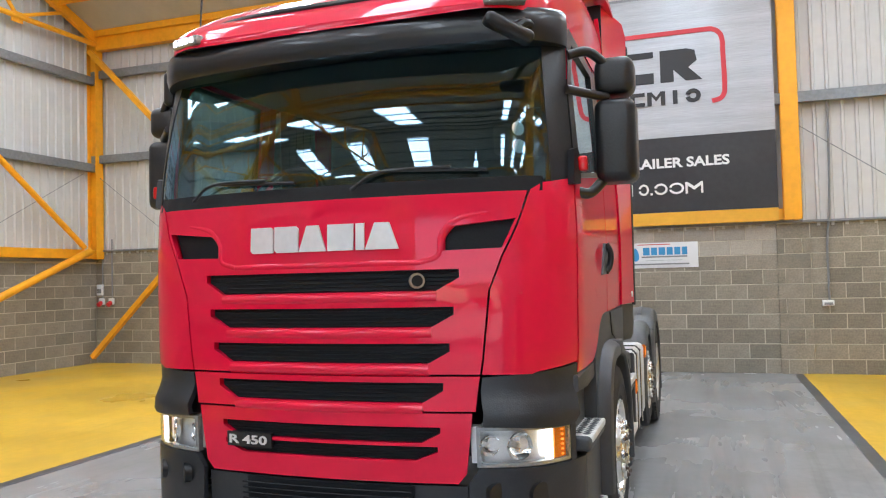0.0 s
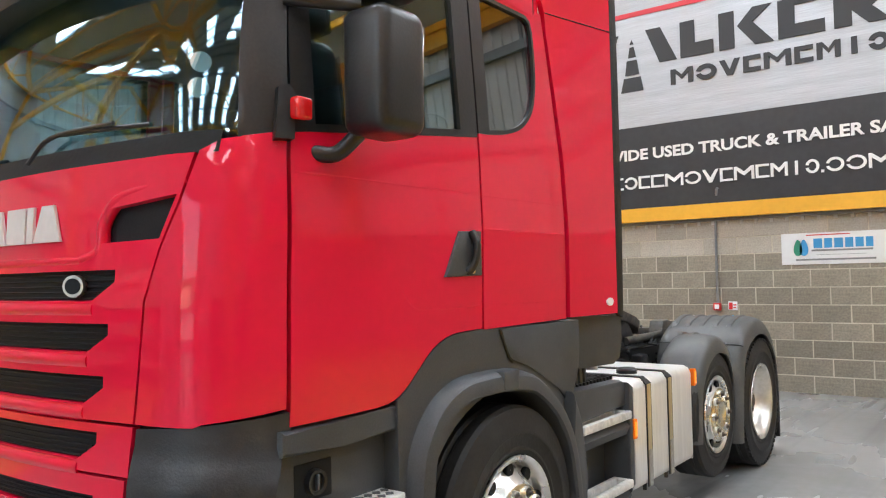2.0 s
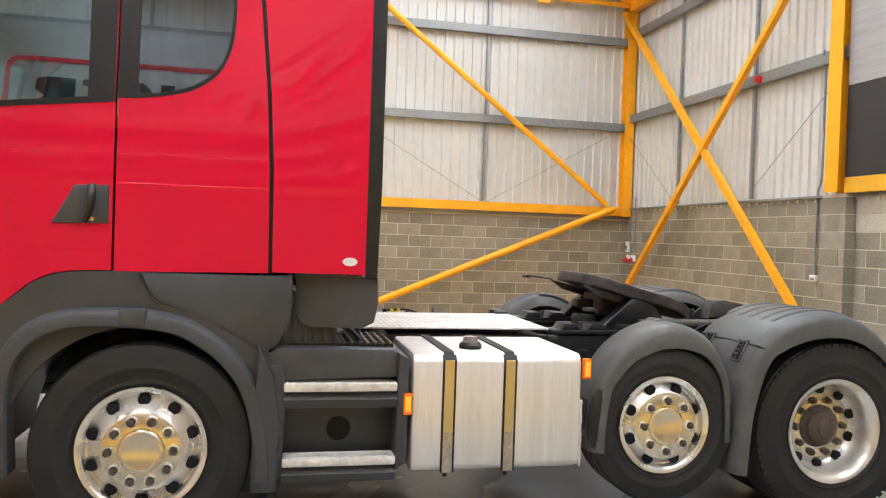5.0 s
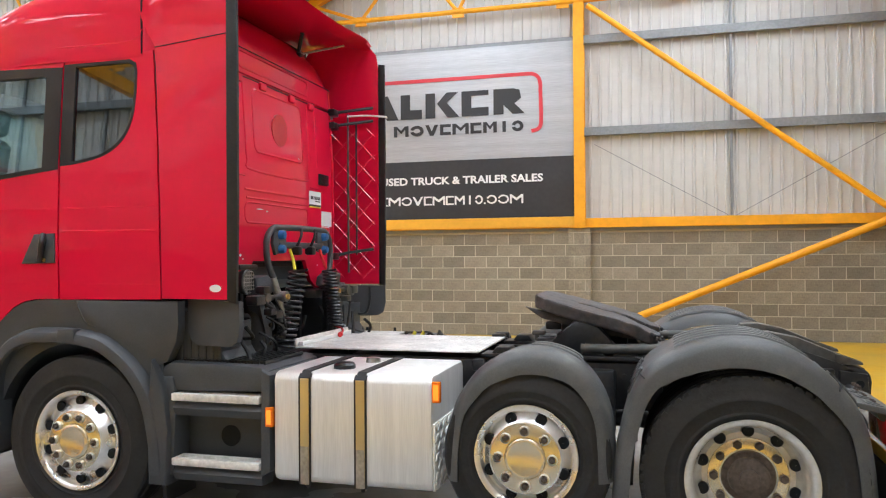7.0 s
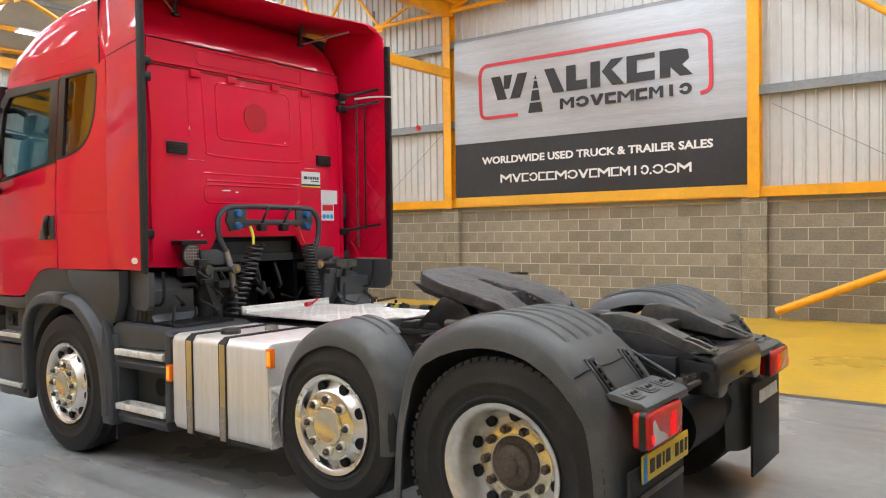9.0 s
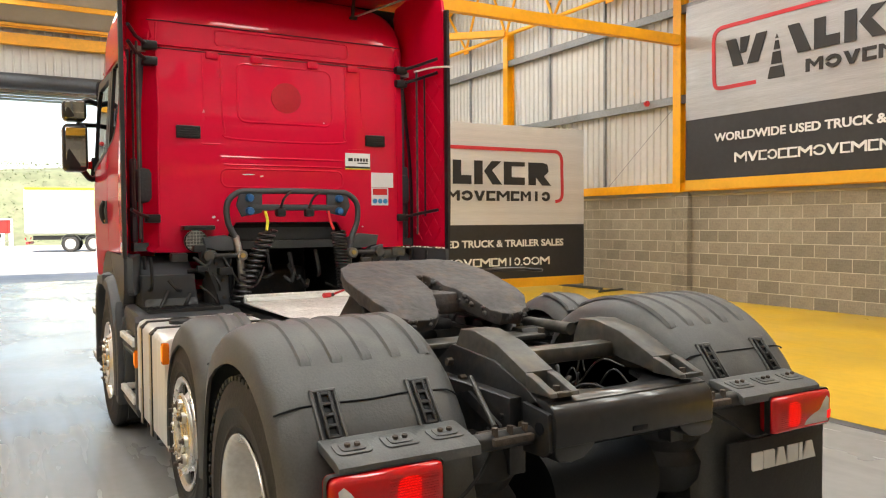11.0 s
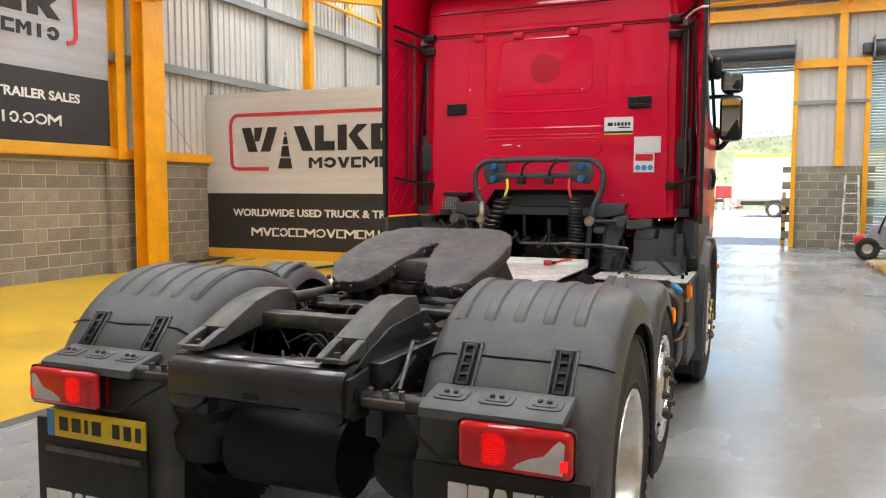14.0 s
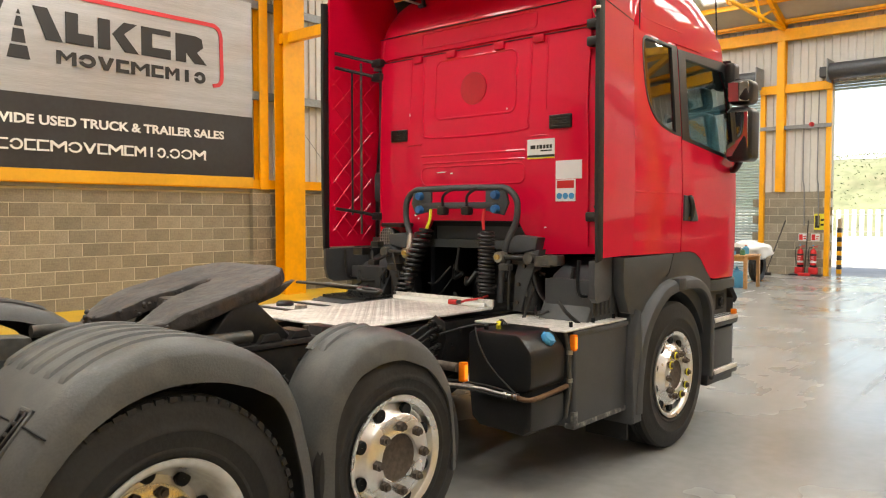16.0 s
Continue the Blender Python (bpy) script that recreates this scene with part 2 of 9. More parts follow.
BAN_INK = mat("banner_ink", (0.022, 0.022, 0.024), 0.45)
BAN_YELLOW = mat("banner_yellow", (0.78, 0.40, 0.03), 0.45, grain=0.04, scale=14, var=0.06)
SHUTTER = mat("roller_shutter", (0.36, 0.46, 0.48), 0.4, 0.2, grain=0.06, scale=20, var=0.1)
SHUTTER_DARK = mat("shutter_drum", (0.06, 0.065, 0.075), 0.45, 0.3, grain=0.1, scale=20, var=0.2)


# ---- mesh helpers ----
def smooth(me, angle=38):
    for p in me.polygons:
        p.use_smooth = True
    me.set_sharp_from_angle(angle=radians(angle))


def part(name, bm, material, parent=None, label="", angle=38):
    """Links a bmesh as one mesh object, under a thing or a part."""
    bmesh.ops.recalc_face_normals(bm, faces=bm.faces[:])
    me = bpy.data.meshes.new(name)
    bm.to_mesh(me)
    bm.free()
    for m in (material if isinstance(material, (list, tuple)) else [material]):
        me.materials.append(m)
    smooth(me, angle)
    ob = new(name, me)
    if parent is not None:
        ob.parent = parent
        ob.matrix_parent_inverse = Matrix()
    if label:
        ob["label"] = label
    return ob


def thing(name, label, category, group="", at=None, kind=""):
    ob = new(name)
    ob.empty_display_size = 0.1
    if at is not None:
        ob.matrix_world = at
    return tagged(ob, label, category, group, kind)


def add_box(bm, lo, hi, bevel=0.0, seg=2, m=None, mi=0):
    g = bmesh.ops.create_cube(bm, size=1)
    c, s = (Vector(lo) + Vector(hi)) / 2, Vector(hi) - Vector(lo)
    bmesh.ops.transform(bm, matrix=Matrix.Translation(c) @ Matrix.Diagonal((*s, 1)), verts=g["verts"])
    vs = g["verts"]
    fs = {f for v in vs for f in v.link_faces}
    if bevel:
        es = list({e for v in vs for e in v.link_edges})
        r = bmesh.ops.bevel(bm, geom=es, offset=bevel, segments=seg, affect="EDGES", profile=0.5)
        fs = {f for f in fs if f.is_valid} | set(r["faces"])
        vs = list({v for f in fs for v in f.verts})
    if m is not None:
        bmesh.ops.transform(bm, matrix=m, verts=vs)
    for f in fs:
        f.material_index = mi
    return vs


def box(lo, hi, bevel=0.0, seg=2, m=None):
    bm = bmesh.new()
    add_box(bm, lo, hi, bevel, seg, m)
    return bm


def add_cyl(bm, p, q, r, r2=None, n=20, caps=True, mi=0):
    p, q = Vector(p), Vector(q)
    d = q - p
    m = Matrix.Translation((p + q) / 2) @ d.to_track_quat("Z", "Y").to_matrix().to_4x4()
    g = bmesh.ops.create_cone(bm, cap_ends=caps, segments=n, radius1=r, radius2=r if r2 is None else r2, depth=d.length, matrix=m)
    for f in {f for v in g["verts"] for f in v.link_faces}:
        f.material_index = mi
    return g["verts"]


def cyl(p, q, r, r2=None, n=20):
    bm = bmesh.new()
    add_cyl(bm, p, q, r, r2, n)
    return bm


def add_tube(bm, pts, r, n=10, closed=False, mi=0):
    """A round bar swept along points."""
    pts = [Vector(p) for p in pts]
    rings = []
    k = len(pts)
    side = None
    for i, p in enumerate(pts):
        a = pts[i - 1] if (i or closed) else p
        b = pts[(i + 1) % k] if (i < k - 1 or closed) else p
        t = (b - a).normalized()
        if side is None:
            side = t.orthogonal().normalized()
        side = (side - t * side.dot(t)).normalized()
        up = t.cross(side)
        rings.append([bm.verts.new(p + (side * math.cos(2 * math.pi * j / n) + up * math.sin(2 * math.pi * j / n)) * r) for j in range(n)])
    for i in range(k if closed else k - 1):
        a, b = rings[i], rings[(i + 1) % k]
        for j in range(n):
            bm.faces.new((a[j], a[(j + 1) % n], b[(j + 1) % n], b[j])).material_index = mi
    if not closed:
        bm.faces.new(rings[0]).material_index = mi
        bm.faces.new(list(reversed(rings[-1]))).material_index = mi


def tube(pts, r, n=10, closed=False):
    bm = bmesh.new()
    add_tube(bm, pts, r, n, closed)
    return bm


def arc(pts, steps=6):
    """A smooth line through points (Catmull-Rom)."""
    P = [Vector(p) for p in pts]
    P = [P[0] * 2 - P[1]] + P + [P[-1] * 2 - P[-2]]
    out = []
    for i in range(1, len(P) - 2):
        for s in range(steps):
            u = s / steps
            out.append(0.5 * (2 * P[i] + (P[i + 1] - P[i - 1]) * u + (2 * P[i - 1] - 5 * P[i] + 4 * P[i + 1] - P[i + 2]) * u * u + (3 * P[i] - P[i - 1] - 3 * P[i + 1] + P[i + 2]) * u ** 3))
    return out + [P[-2]]


def add_prism(bm, poly, axis, lo, hi, bevel=0.0, mi=0):
    """A plate: polygon in the two other axes (in order x y z), from lo to hi along axis."""
    def at(a, b, c):
        return {"x": (c, a, b), "y": (a, c, b), "z": (a, b, c)}[axis]
    v0 = [bm.verts.new(at(a, b, lo)) for a, b in poly]
    v1 = [bm.verts.new(at(a, b, hi)) for a, b in poly]
    n = len(poly)
    fs = [bm.faces.new(v0), bm.faces.new(list(reversed(v1)))]
    fs += [bm.faces.new((v0[i], v0[(i + 1) % n], v1[(i + 1) % n], v1[i])) for i in range(n)]
    if bevel:
        es = list({e for f in fs[:2] for e in f.edges})
        r = bmesh.ops.bevel(bm, geom=es, offset=bevel, segments=2, affect="EDGES", profile=0.5)
        fs = [f for f in fs if f.is_valid] + r["faces"]
    for f in fs:
        f.material_index = mi
    return v0 + v1


def prism(poly, axis, lo, hi, bevel=0.0):
    bm = bmesh.new()
    add_prism(bm, poly, axis, lo, hi, bevel)
    return bm


def add_revolve(bm, prof, centre, axis="y", n=48, mi=0, flip=1):
    """Profile of (radius, offset along the axis) turned round an axis through centre."""
    c = Vector(centre)
    rings = []
    for r, o in prof:
        ring = []
        for j in range(n):
            a = 2 * math.pi * j / n
            if axis == "y":
                ring.append(bm.verts.new(c + Vector((r * math.cos(a), flip * o, r * math.sin(a)))))
            elif axis == "x":
                ring.append(bm.verts.new(c + Vector((flip * o, r * math.cos(a), r * math.sin(a)))))
            else:
                ring.append(bm.verts.new(c + Vector((r * math.cos(a), r * math.sin(a), flip * o))))
        rings.append(ring)
    for a, b in zip(rings, rings[1:]):
        for j in range(n):
            bm.faces.new((a[j], a[(j + 1) % n], b[(j + 1) % n], b[j])).material_index = mi
    return rings


def revolve(prof, centre, axis="y", n=48, flip=1):
    bm = bmesh.new()
    add_revolve(bm, prof, centre, axis, n, 0, flip)
    return bm


def rounded(x0, y0, x1, y1, r, n=5):
    """A rectangle with round corners, as a list of points."""
    out = []
    for cx, cy, a in ((x1 - r, y1 - r, 0), (x0 + r, y1 - r, 90), (x0 + r, y0 + r, 180), (x1 - r, y0 + r, 270)):
        for i in range(n + 1):
            t = radians(a + 90 * i / n)
            out.append((cx + r * math.cos(t), cy + r * math.sin(t)))
    return out


def lettering(name, text, width, height, m, material, parent, depth=0.004, label="", stretch=True, bold=0.0):
    """Words in the built-in font as a mesh of the given size, lower left at the pose m, reading along its x."""
    cu = bpy.data.curves.new(name, "FONT")
    cu.body, cu.size, cu.extrude, cu.resolution_u = text, 1.0, depth, 3
    cu.offset = bold
    tmp = new("tmp_text", cu)
    dg = bpy.context.evaluated_depsgraph_get()
    me = bpy.data.meshes.new_from_object(tmp.evaluated_get(dg))
    bpy.data.objects.remove(tmp)
    bpy.data.curves.remove(cu)
    co = np.empty(len(me.vertices) * 3)
    me.vertices.foreach_get("co", co)
    co = co.reshape(-1, 3)
    lo, hi = co.min(0), co.max(0)
    sy = height / (hi[1] - lo[1])
    sx = width / (hi[0] - lo[0]) if stretch else sy
    co = (co - [lo[0], lo[1], 0]) * [sx, sy, 1]
    me.vertices.foreach_set("co", co.ravel())
    me.name = name
    me.materials.clear()
    me.materials.append(material)
    me.transform(m)
    me.update()
    ob = new(name, me)
    ob.parent = parent
    if label:
        ob["label"] = label
    return ob

# ---- the hall ----
def painted_floor(name, base, rough, dark, amount, scuff):
    m = mat(name, base, rough, 0, grain=0.06, scale=11, bump=0.022, var=0.12, stain=dark, stain_amt=amount, stain_scale=0.6, rvar=0.1, spec=0.32)
    # tyre scuffs: long thin streaks in two directions
    nt = m.node_tree
    N, L = nt.nodes.new, nt.links.new
    b = nt.nodes["Principled BSDF"]
    col = b.inputs["Base Color"].links[0].from_socket
    tc = N("ShaderNodeTexCoord")
    for turn, sc, off in ((-34, (0.22, 5.5, 1), 0.0), (-8, (0.16, 7.0, 1), 5.0), (24, (0.12, 9.0, 1), 11.0)):
        warp = N("ShaderNodeTexNoise")
        warp.inputs["Scale"].default_value = 0.35
        add = N("ShaderNodeVectorMath")
        add.operation = "ADD"
        mp = N("ShaderNodeMapping")
        mp.inputs["Rotation"].default_value = (0, 0, radians(turn))
        mp.inputs["Location"].default_value = (off, off, 0)
        mp.inputs["Scale"].default_value = sc
        n = N("ShaderNodeTexNoise")
        n.inputs["Scale"].default_value, n.inputs["Detail"].default_value = 1.0, 3
        r = N("ShaderNodeMapRange")
        r.inputs["From Min"].default_value, r.inputs["From Max"].default_value = 0.54, 0.74
        r.inputs["To Max"].default_value = scuff
        x = N("ShaderNodeMix")
        x.data_type = "RGBA"
        x.inputs["B"].default_value = (*[v * 0.40 for v in base], 1)
        L(tc.outputs["Object"], warp.inputs["Vector"])
        L(tc.outputs["Object"], add.inputs[0])
        calm = N("ShaderNodeVectorMath")
        calm.operation = "SCALE"
        calm.inputs["Scale"].default_value = 0.45
        L(warp.outputs["Color"], calm.inputs[0])
        L(calm.outputs[0], add.inputs[1])
        L(add.outputs[0], mp.inputs["Vector"])
        L(mp.outputs[0], n.inputs["Vector"])
        L(n.outputs["Fac"], r.inputs["Value"])
        patch = N("ShaderNodeTexNoise")
        patch.inputs["Scale"].default_value, patch.inputs["Detail"].default_value = 0.22, 2
        pr = N("ShaderNodeMapRange")
        pr.inputs["From Min"].default_value, pr.inputs["From Max"].default_value = 0.46, 0.66
        mul = N("ShaderNodeMath")
        mul.operation = "MULTIPLY"
        L(add.outputs[0], patch.inputs["Vector"])
        L(patch.outputs["Fac"], pr.inputs["Value"])
        L(pr.outputs[0], mul.inputs[0])
        L(r.outputs[0], mul.inputs[1])
        L(mul.outputs[0], x.inputs["Factor"])
        L(col, x.inputs["A"])
        col = x.outputs["Result"]
        ro = N("ShaderNodeMath")
        ro.operation = "MULTIPLY_ADD"
        ro.inputs[1].default_value = 0.14
        L(mul.outputs[0], ro.inputs[0])
        L(b.inputs["Roughness"].links[0].from_socket, ro.inputs[2])
        L(ro.outputs[0], b.inputs["Roughness"])
    L(col, b.inputs["Base Color"])
    return m


FLOOR_GREY = painted_floor("grey_floor_paint", (0.29, 0.288, 0.282), 0.24, (0.17, 0.16, 0.14), 0.35, 0.48)
FLOOR_YELLOW = painted_floor("yellow_floor_paint", (0.66, 0.40, 0.035), 0.36, (0.42, 0.25, 0.04), 0.35, 0.12)
FLOOR_LINE = mat("dark_floor_line", (0.075, 0.075, 0.08), 0.4, grain=0.15, scale=14, var=0.25, stain=(0.2, 0.19, 0.17), stain_amt=0.3)
T = 0.2


def setting(name, bm, material, label, category, angle=38):
    return tagged(part(name, bm, material, None, "", angle), label, category, "", "structure")


floor = setting("floor", box((HX0 - 0.3, HY0 - 0.3, -0.15), (HX1 + 0.3, HY1 + 0.3, 0)), FLOOR_GREY, "glossy grey painted concrete floor with scuffs", "floor")
LINE_R, LINE_L = 3.62, -2.98
bmy = bmesh.new()
add_box(bmy, (-13.5, LINE_R + 0.06, 0.0), (HX1, HY1, 0.004))
setting("floor_yellow_bay_b", bmy, FLOOR_YELLOW, "yellow painted floor bay beside the block wall", "floor paint")
bmy = bmesh.new()
add_box(bmy, (-13.5, HY0, 0.0), (HX1, LINE_L - 0.06, 0.004))
setting("floor_yellow_bay_d", bmy, FLOOR_YELLOW, "yellow painted floor bay beside the block wall", "floor paint")
for name, y in (("floor_line_b", LINE_R), ("floor_line_d", LINE_L)):
    setting(name, box((-13.5, y - 0.06, 0.0), (HX1, y + 0.06, 0.003)), FLOOR_LINE, "dark grey border line painted on the floor", "floor line")

BLOCK_TOP = 2.05


def clad_sheet(length, z0, z1, period=0.19, depth=0.036):
    """A ribbed wall sheet along x from 0 to length, ribs towards -y."""
    bm = bmesh.new()
    xs = []
    n = int(length / period)
    for i in range(n + 1):
        x = i * period
        for dx, d in ((0, 0), (0.06, 0), (0.072, -depth), (0.108, -depth), (0.12, 0)):
            if x + dx < length:
                xs.append((x + dx, d))
    xs.append((length, 0))
    lo = [bm.verts.new((x, d, z0)) for x, d in xs]
    hi = [bm.verts.new((x, d, z1)) for x, d in xs]
    for i in range(len(xs) - 1):
        bm.faces.new((lo[i], lo[i + 1], hi[i + 1], hi[i]))
    return bm


# solid backs of the walls, then ribbed cladding above the blockwork
GABLE = [(HX0 - T, 0), (HX1 + T, 0), (HX1 + T, EAVES), (RIDGES[1], roof_z(RIDGES[1]) + 0.1), (VALLEY, EAVES + 0.1), (RIDGES[0], roof_z(RIDGES[0]) + 0.1), (HX0 - T, EAVES)]
setting("wall_b", prism(GABLE, "y", HY1 + 0.04, HY1 + T), MORTAR, "gable wall of grey blockwork and white cladding", "wall")
setting("wall_d", prism(GABLE, "y", HY0 - T, HY0 - 0.04), MORTAR, "gable wall of grey blockwork and white cladding", "wall")
setting("wall_a", box((HX1 + 0.04, HY0 - T, -0.1), (HX1 + T, HY1 + T, EAVES + 0.05)), MORTAR, "end wall of grey blockwork and white cladding", "wall")


def wall_cladding(name, m, length, z0, z1, label="white ribbed metal wall cladding"):
    bm = clad_sheet(length, z0, z1)
    bmesh.ops.transform(bm, matrix=m, verts=bm.verts[:])
    return bm, (lambda: setting(name, bm, CLAD, label, "cladding", 20))


for name, m in (("cladding_b", pose(HX0, HY1 + 0.02, 0)), ("cladding_d", pose(HX1, HY0 - 0.02, 0, 0, 0, 180))):
    bm, done = wall_cladding(name, m, HX1 - HX0, 2.14, EAVES)
    for v in bm.verts:
        if v.co.z > 3:
            v.co.z = roof_z(v.co.x) + 0.05
    done()
wall_cladding("cladding_a", pose(HX1 + 0.02, HY1, 0, 0, 0, -90), HY1 - HY0, 2.2, EAVES)[1]()

# front wall with three doorways
DOORS = ((-8.4, -3.95), (-2.17, 2.13), (4.0, 8.4))
DOOR_H = 5.0
bm = bmesh.new()
ys = [HY0 - T] + [v for d in DOORS for v in d] + [HY1 + T]
for a, b in zip(ys[::2], ys[1::2]):
    add_box(bm, (HX0 - T, a, -0.1), (HX0 - 0.04, b, DOOR_H))
add_box(bm, (HX0 - T, HY0 - T, DOOR_H), (HX0 - 0.04, HY1 + T, EAVES + 0.05))
setting("wall_front", bm, MORTAR, "front wall with three lorry doorways", "wall")
for k, (a, b) in enumerate(zip(ys[::2], ys[1::2])):
    lo, hi = max(a, HY0), min(b, HY1)
    wall_cladding(f"cladding_front_{k + 1}", pose(HX0 - 0.02, lo, 0, 0, 0, 90), hi - lo, 2.2, DOOR_H)[1]()
wall_cladding("cladding_front_top", pose(HX0 - 0.02, HY0, 0, 0, 0, 90), HY1 - HY0, DOOR_H, EAVES, "white ribbed metal cladding over the doorways")[1]()

# roof: liner with rooflight openings, one mesh
bm = bmesh.new()
rl_y = sorted(ROOFLIGHT_Y)
edges_y = [HY0 - 0.3] + [v for y in rl_y for v in (y - RL_W / 2, y + RL_W / 2)] + [HY1 + 0.3]
for x0, up in slopes():
    half = 6.0 if x0 in (HX0,) or (x0 == VALLEY and up < 0) else (HX1 - VALLEY) / 2
    edges_d = [-0.3 if x0 in (HX0, HX1) else 0.0, RL_LO, RL_HI, half]
    for i in range(len(edges_y) - 1):
        for j in range(3):
            if i % 2 == 1 and j == 1:
                continue
            y0, y1 = edges_y[i], edges_y[i + 1]
            q = [(x0 + up * d, y, EAVES + PITCH * d) for y, d in ((y0, edges_d[j]), (y1, edges_d[j]), (y1, edges_d[j + 1]), (y0, edges_d[j + 1]))]
            lo = [bm.verts.new(p) for p in q]
            hi = [bm.verts.new((p[0], p[1], p[2] + 0.12)) for p in q]
            bm.faces.new(lo), bm.faces.new(hi)
            for k in range(4):
                bm.faces.new((lo[k], lo[(k + 1) % 4], hi[(k + 1) % 4], hi[k]))
setting("ceiling", bm, ROOF_LINER, "pale sheeted roof of two pitches with rooflight strips", "ceiling")
PANE = bpy.data.materials.new("rooflight_pane")
PANE.use_nodes = True
nt = PANE.node_tree
tl = nt.nodes.new("ShaderNodeBsdfTranslucent")
tl.inputs[0].default_value = (0.85, 0.9, 0.93, 1)
nt.links.new(tl.outputs[0], nt.nodes["Material Output"].inputs[0])
k = 0
for x0, up in slopes():
    for y in ROOFLIGHT_Y:
        bm = bmesh.new()
        bm.faces.new([bm.verts.new((x0 + up * d, y + e * RL_W / 2, EAVES + PITCH * d + 0.06)) for d, e in ((RL_LO, -1), (RL_LO, 1), (RL_HI, 1), (RL_HI, -1))])
        k += 1
        setting(f"window_roof_{k}", bm, PANE, "translucent white rooflight strip in the roof", "rooflight")


# ---- steelwork ----
def add_h(bm, x, y, z0, z1, w=0.2, d=0.2, t=0.014, along="x"):
    """An upright H section, flanges across 'along'."""
    if along == "x":
        add_box(bm, (x - w / 2, y - d / 2, z0), (x + w / 2, y - d / 2 + t, z1))
        add_box(bm, (x - w / 2, y + d / 2 - t, z0), (x + w / 2, y + d / 2, z1))
        add_box(bm, (x - t / 2, y - d / 2 + t, z0), (x + t / 2, y + d / 2 - t, z1))
    else:
        add_box(bm, (x - d / 2, y - w / 2, z0), (x - d / 2 + t, y + w / 2, z1))
        add_box(bm, (x + d / 2 - t, y - w / 2, z0), (x + d / 2, y + w / 2, z1))
        add_box(bm, (x - d / 2 + t, y - t / 2, z0), (x + d / 2 - t, y + t / 2, z1))


def steel_post(x, y, z0, z1, w, d, along, label):
    bm = bmesh.new()
    add_h(bm, x, y, z0, z1, w, d, 0.016, along)
    if z0 < 0.1:
        add_box(bm, (x - 0.2 if along == "x" else x - d / 2 - 0.03, y - d / 2 - 0.03 if along == "x" else y - w / 2 - 0.03, 0), (x + 0.2 if along == "x" else x + d / 2 + 0.03, y + d / 2 + 0.03 if along == "x" else y + w / 2 + 0.03, 0.02))
    return tagged(part("steel_column", bm, YELLOW_STEEL), label, "steel column", "yellow steel columns", "structure")


COLS_X = (7.72, 1.92, -4.62, -10.6, -16.45)
for x in COLS_X:
    steel_post(x, HY1 - 0.12, 2.1, EAVES - 0.05, 0.2, 0.22, "x", "yellow painted steel wall column on a block pier")
    steel_post(x + (0.42 if x == -4.62 else 0), HY0 + 0.12, 2.1, EAVES - 0.05, 0.2, 0.22, "x", "yellow painted steel wall column on a block pier")
for y in (3.68, -2.98):
    steel_post(HX1 - 0.13, y, 2.3, EAVES - 0.1, 0.24, 0.24, "y", "yellow painted steel wall column on a block pier")
for y in (-3.40, 3.28):
    steel_post(HX0 + 0.13, y, 2.2, EAVES - 0.1, 0.2, 0.2, "y", "yellow painted steel column over the front wall")
steel_post(-4.68, HY0 + 0.42, 0, EAVES, 0.52, 0.3, "x", "broad yellow steel column standing on the floor by the wall")
steel_post(-4.15, -3.52, 0, 6.5, 0.49, 0.3, "y", "broad yellow steel column standing at the edge of the yellow bay")
steel_post(-4.15, -3.0, 0, 6.5, 0.15, 0.15, "y", "slim yellow steel column beside the broad one")
steel_post(-4.55, 3.5, 0, 6.5, 0.16, 0.16, "y", "slim yellow steel column at the edge of the yellow bay")


def beam(name, p, q, w, h, material, label, category, round_r=0):
    p, q = Vector(p), Vector(q)
    if round_r:
        bm = tube([p, q], round_r, 14)
    else:
        d = q - p
        bm = box((-w / 2, -d.length / 2, -h / 2), (w / 2, d.length / 2, h / 2), 0.004, 1)
        up = Vector((0, 0, 1)) if abs(d.normalized().z) < 0.95 else Vector((1, 0, 0))
        yv = d.normalized()
        xv = yv.cross(up).normalized()
        zv = xv.cross(yv)
        m = Matrix((xv, yv, zv)).transposed().to_4x4()
        m.translation = (p + q) / 2
        bmesh.ops.transform(bm, matrix=m, verts=bm.verts[:])
    return tagged(part(name, bm, material), label, category, "", "structure")


def ybeam(p, q, w=0.12, h=0.18, r=0):
    return beam("steel_beam", p, q, w, h, YELLOW_STEEL, "yellow painted steel beam of the hall frame", "steel beam", r)


def rail(p, q, w=0.06, h=0.16):
    return beam("sheeting_rail", p, q, w, h, GALV, "galvanised rail that carries the cladding", "sheeting rail")


for y, s in ((HY1, -1), (HY0, 1)):
    ybeam((HX0, y + s * 0.07, 2.2), (HX1, y + s * 0.07, 2.2), 0.14, 0.18)
    for z in (3.95, 5.72):
        rail((HX0, y + s * 0.09, z), (HX1, y + s * 0.09, z), 0.1)
    for x in (4.67, -1.35, -6.9, -8.9, -12.6, -14.6):
        if not (s < 0 and x == -1.35):
            rail((x, y + s * 0.06, 2.3), (x, y + s * 0.06, EAVES + 0.3), 0.06, 0.05)
for z in (4.12, 5.85):
    rail((HX1 - 0.09, HY0, z), (HX1 - 0.09, HY1, z), 0.1)
for y in (5.66, 7.9, -5.2, -7.4):
    rail((HX1 - 0.06, y, 2.3), (HX1 - 0.06, y, EAVES), 0.06, 0.05)
ybeam((HX1 - 0.12, HY0, 6.48), (HX1 - 0.12, HY1, 6.48), 0.16, 0.3)
ybeam((HX0 + 0.16, HY0, 6.32), (HX0 + 0.16, HY1, 6.32), 0.16, 0.30)
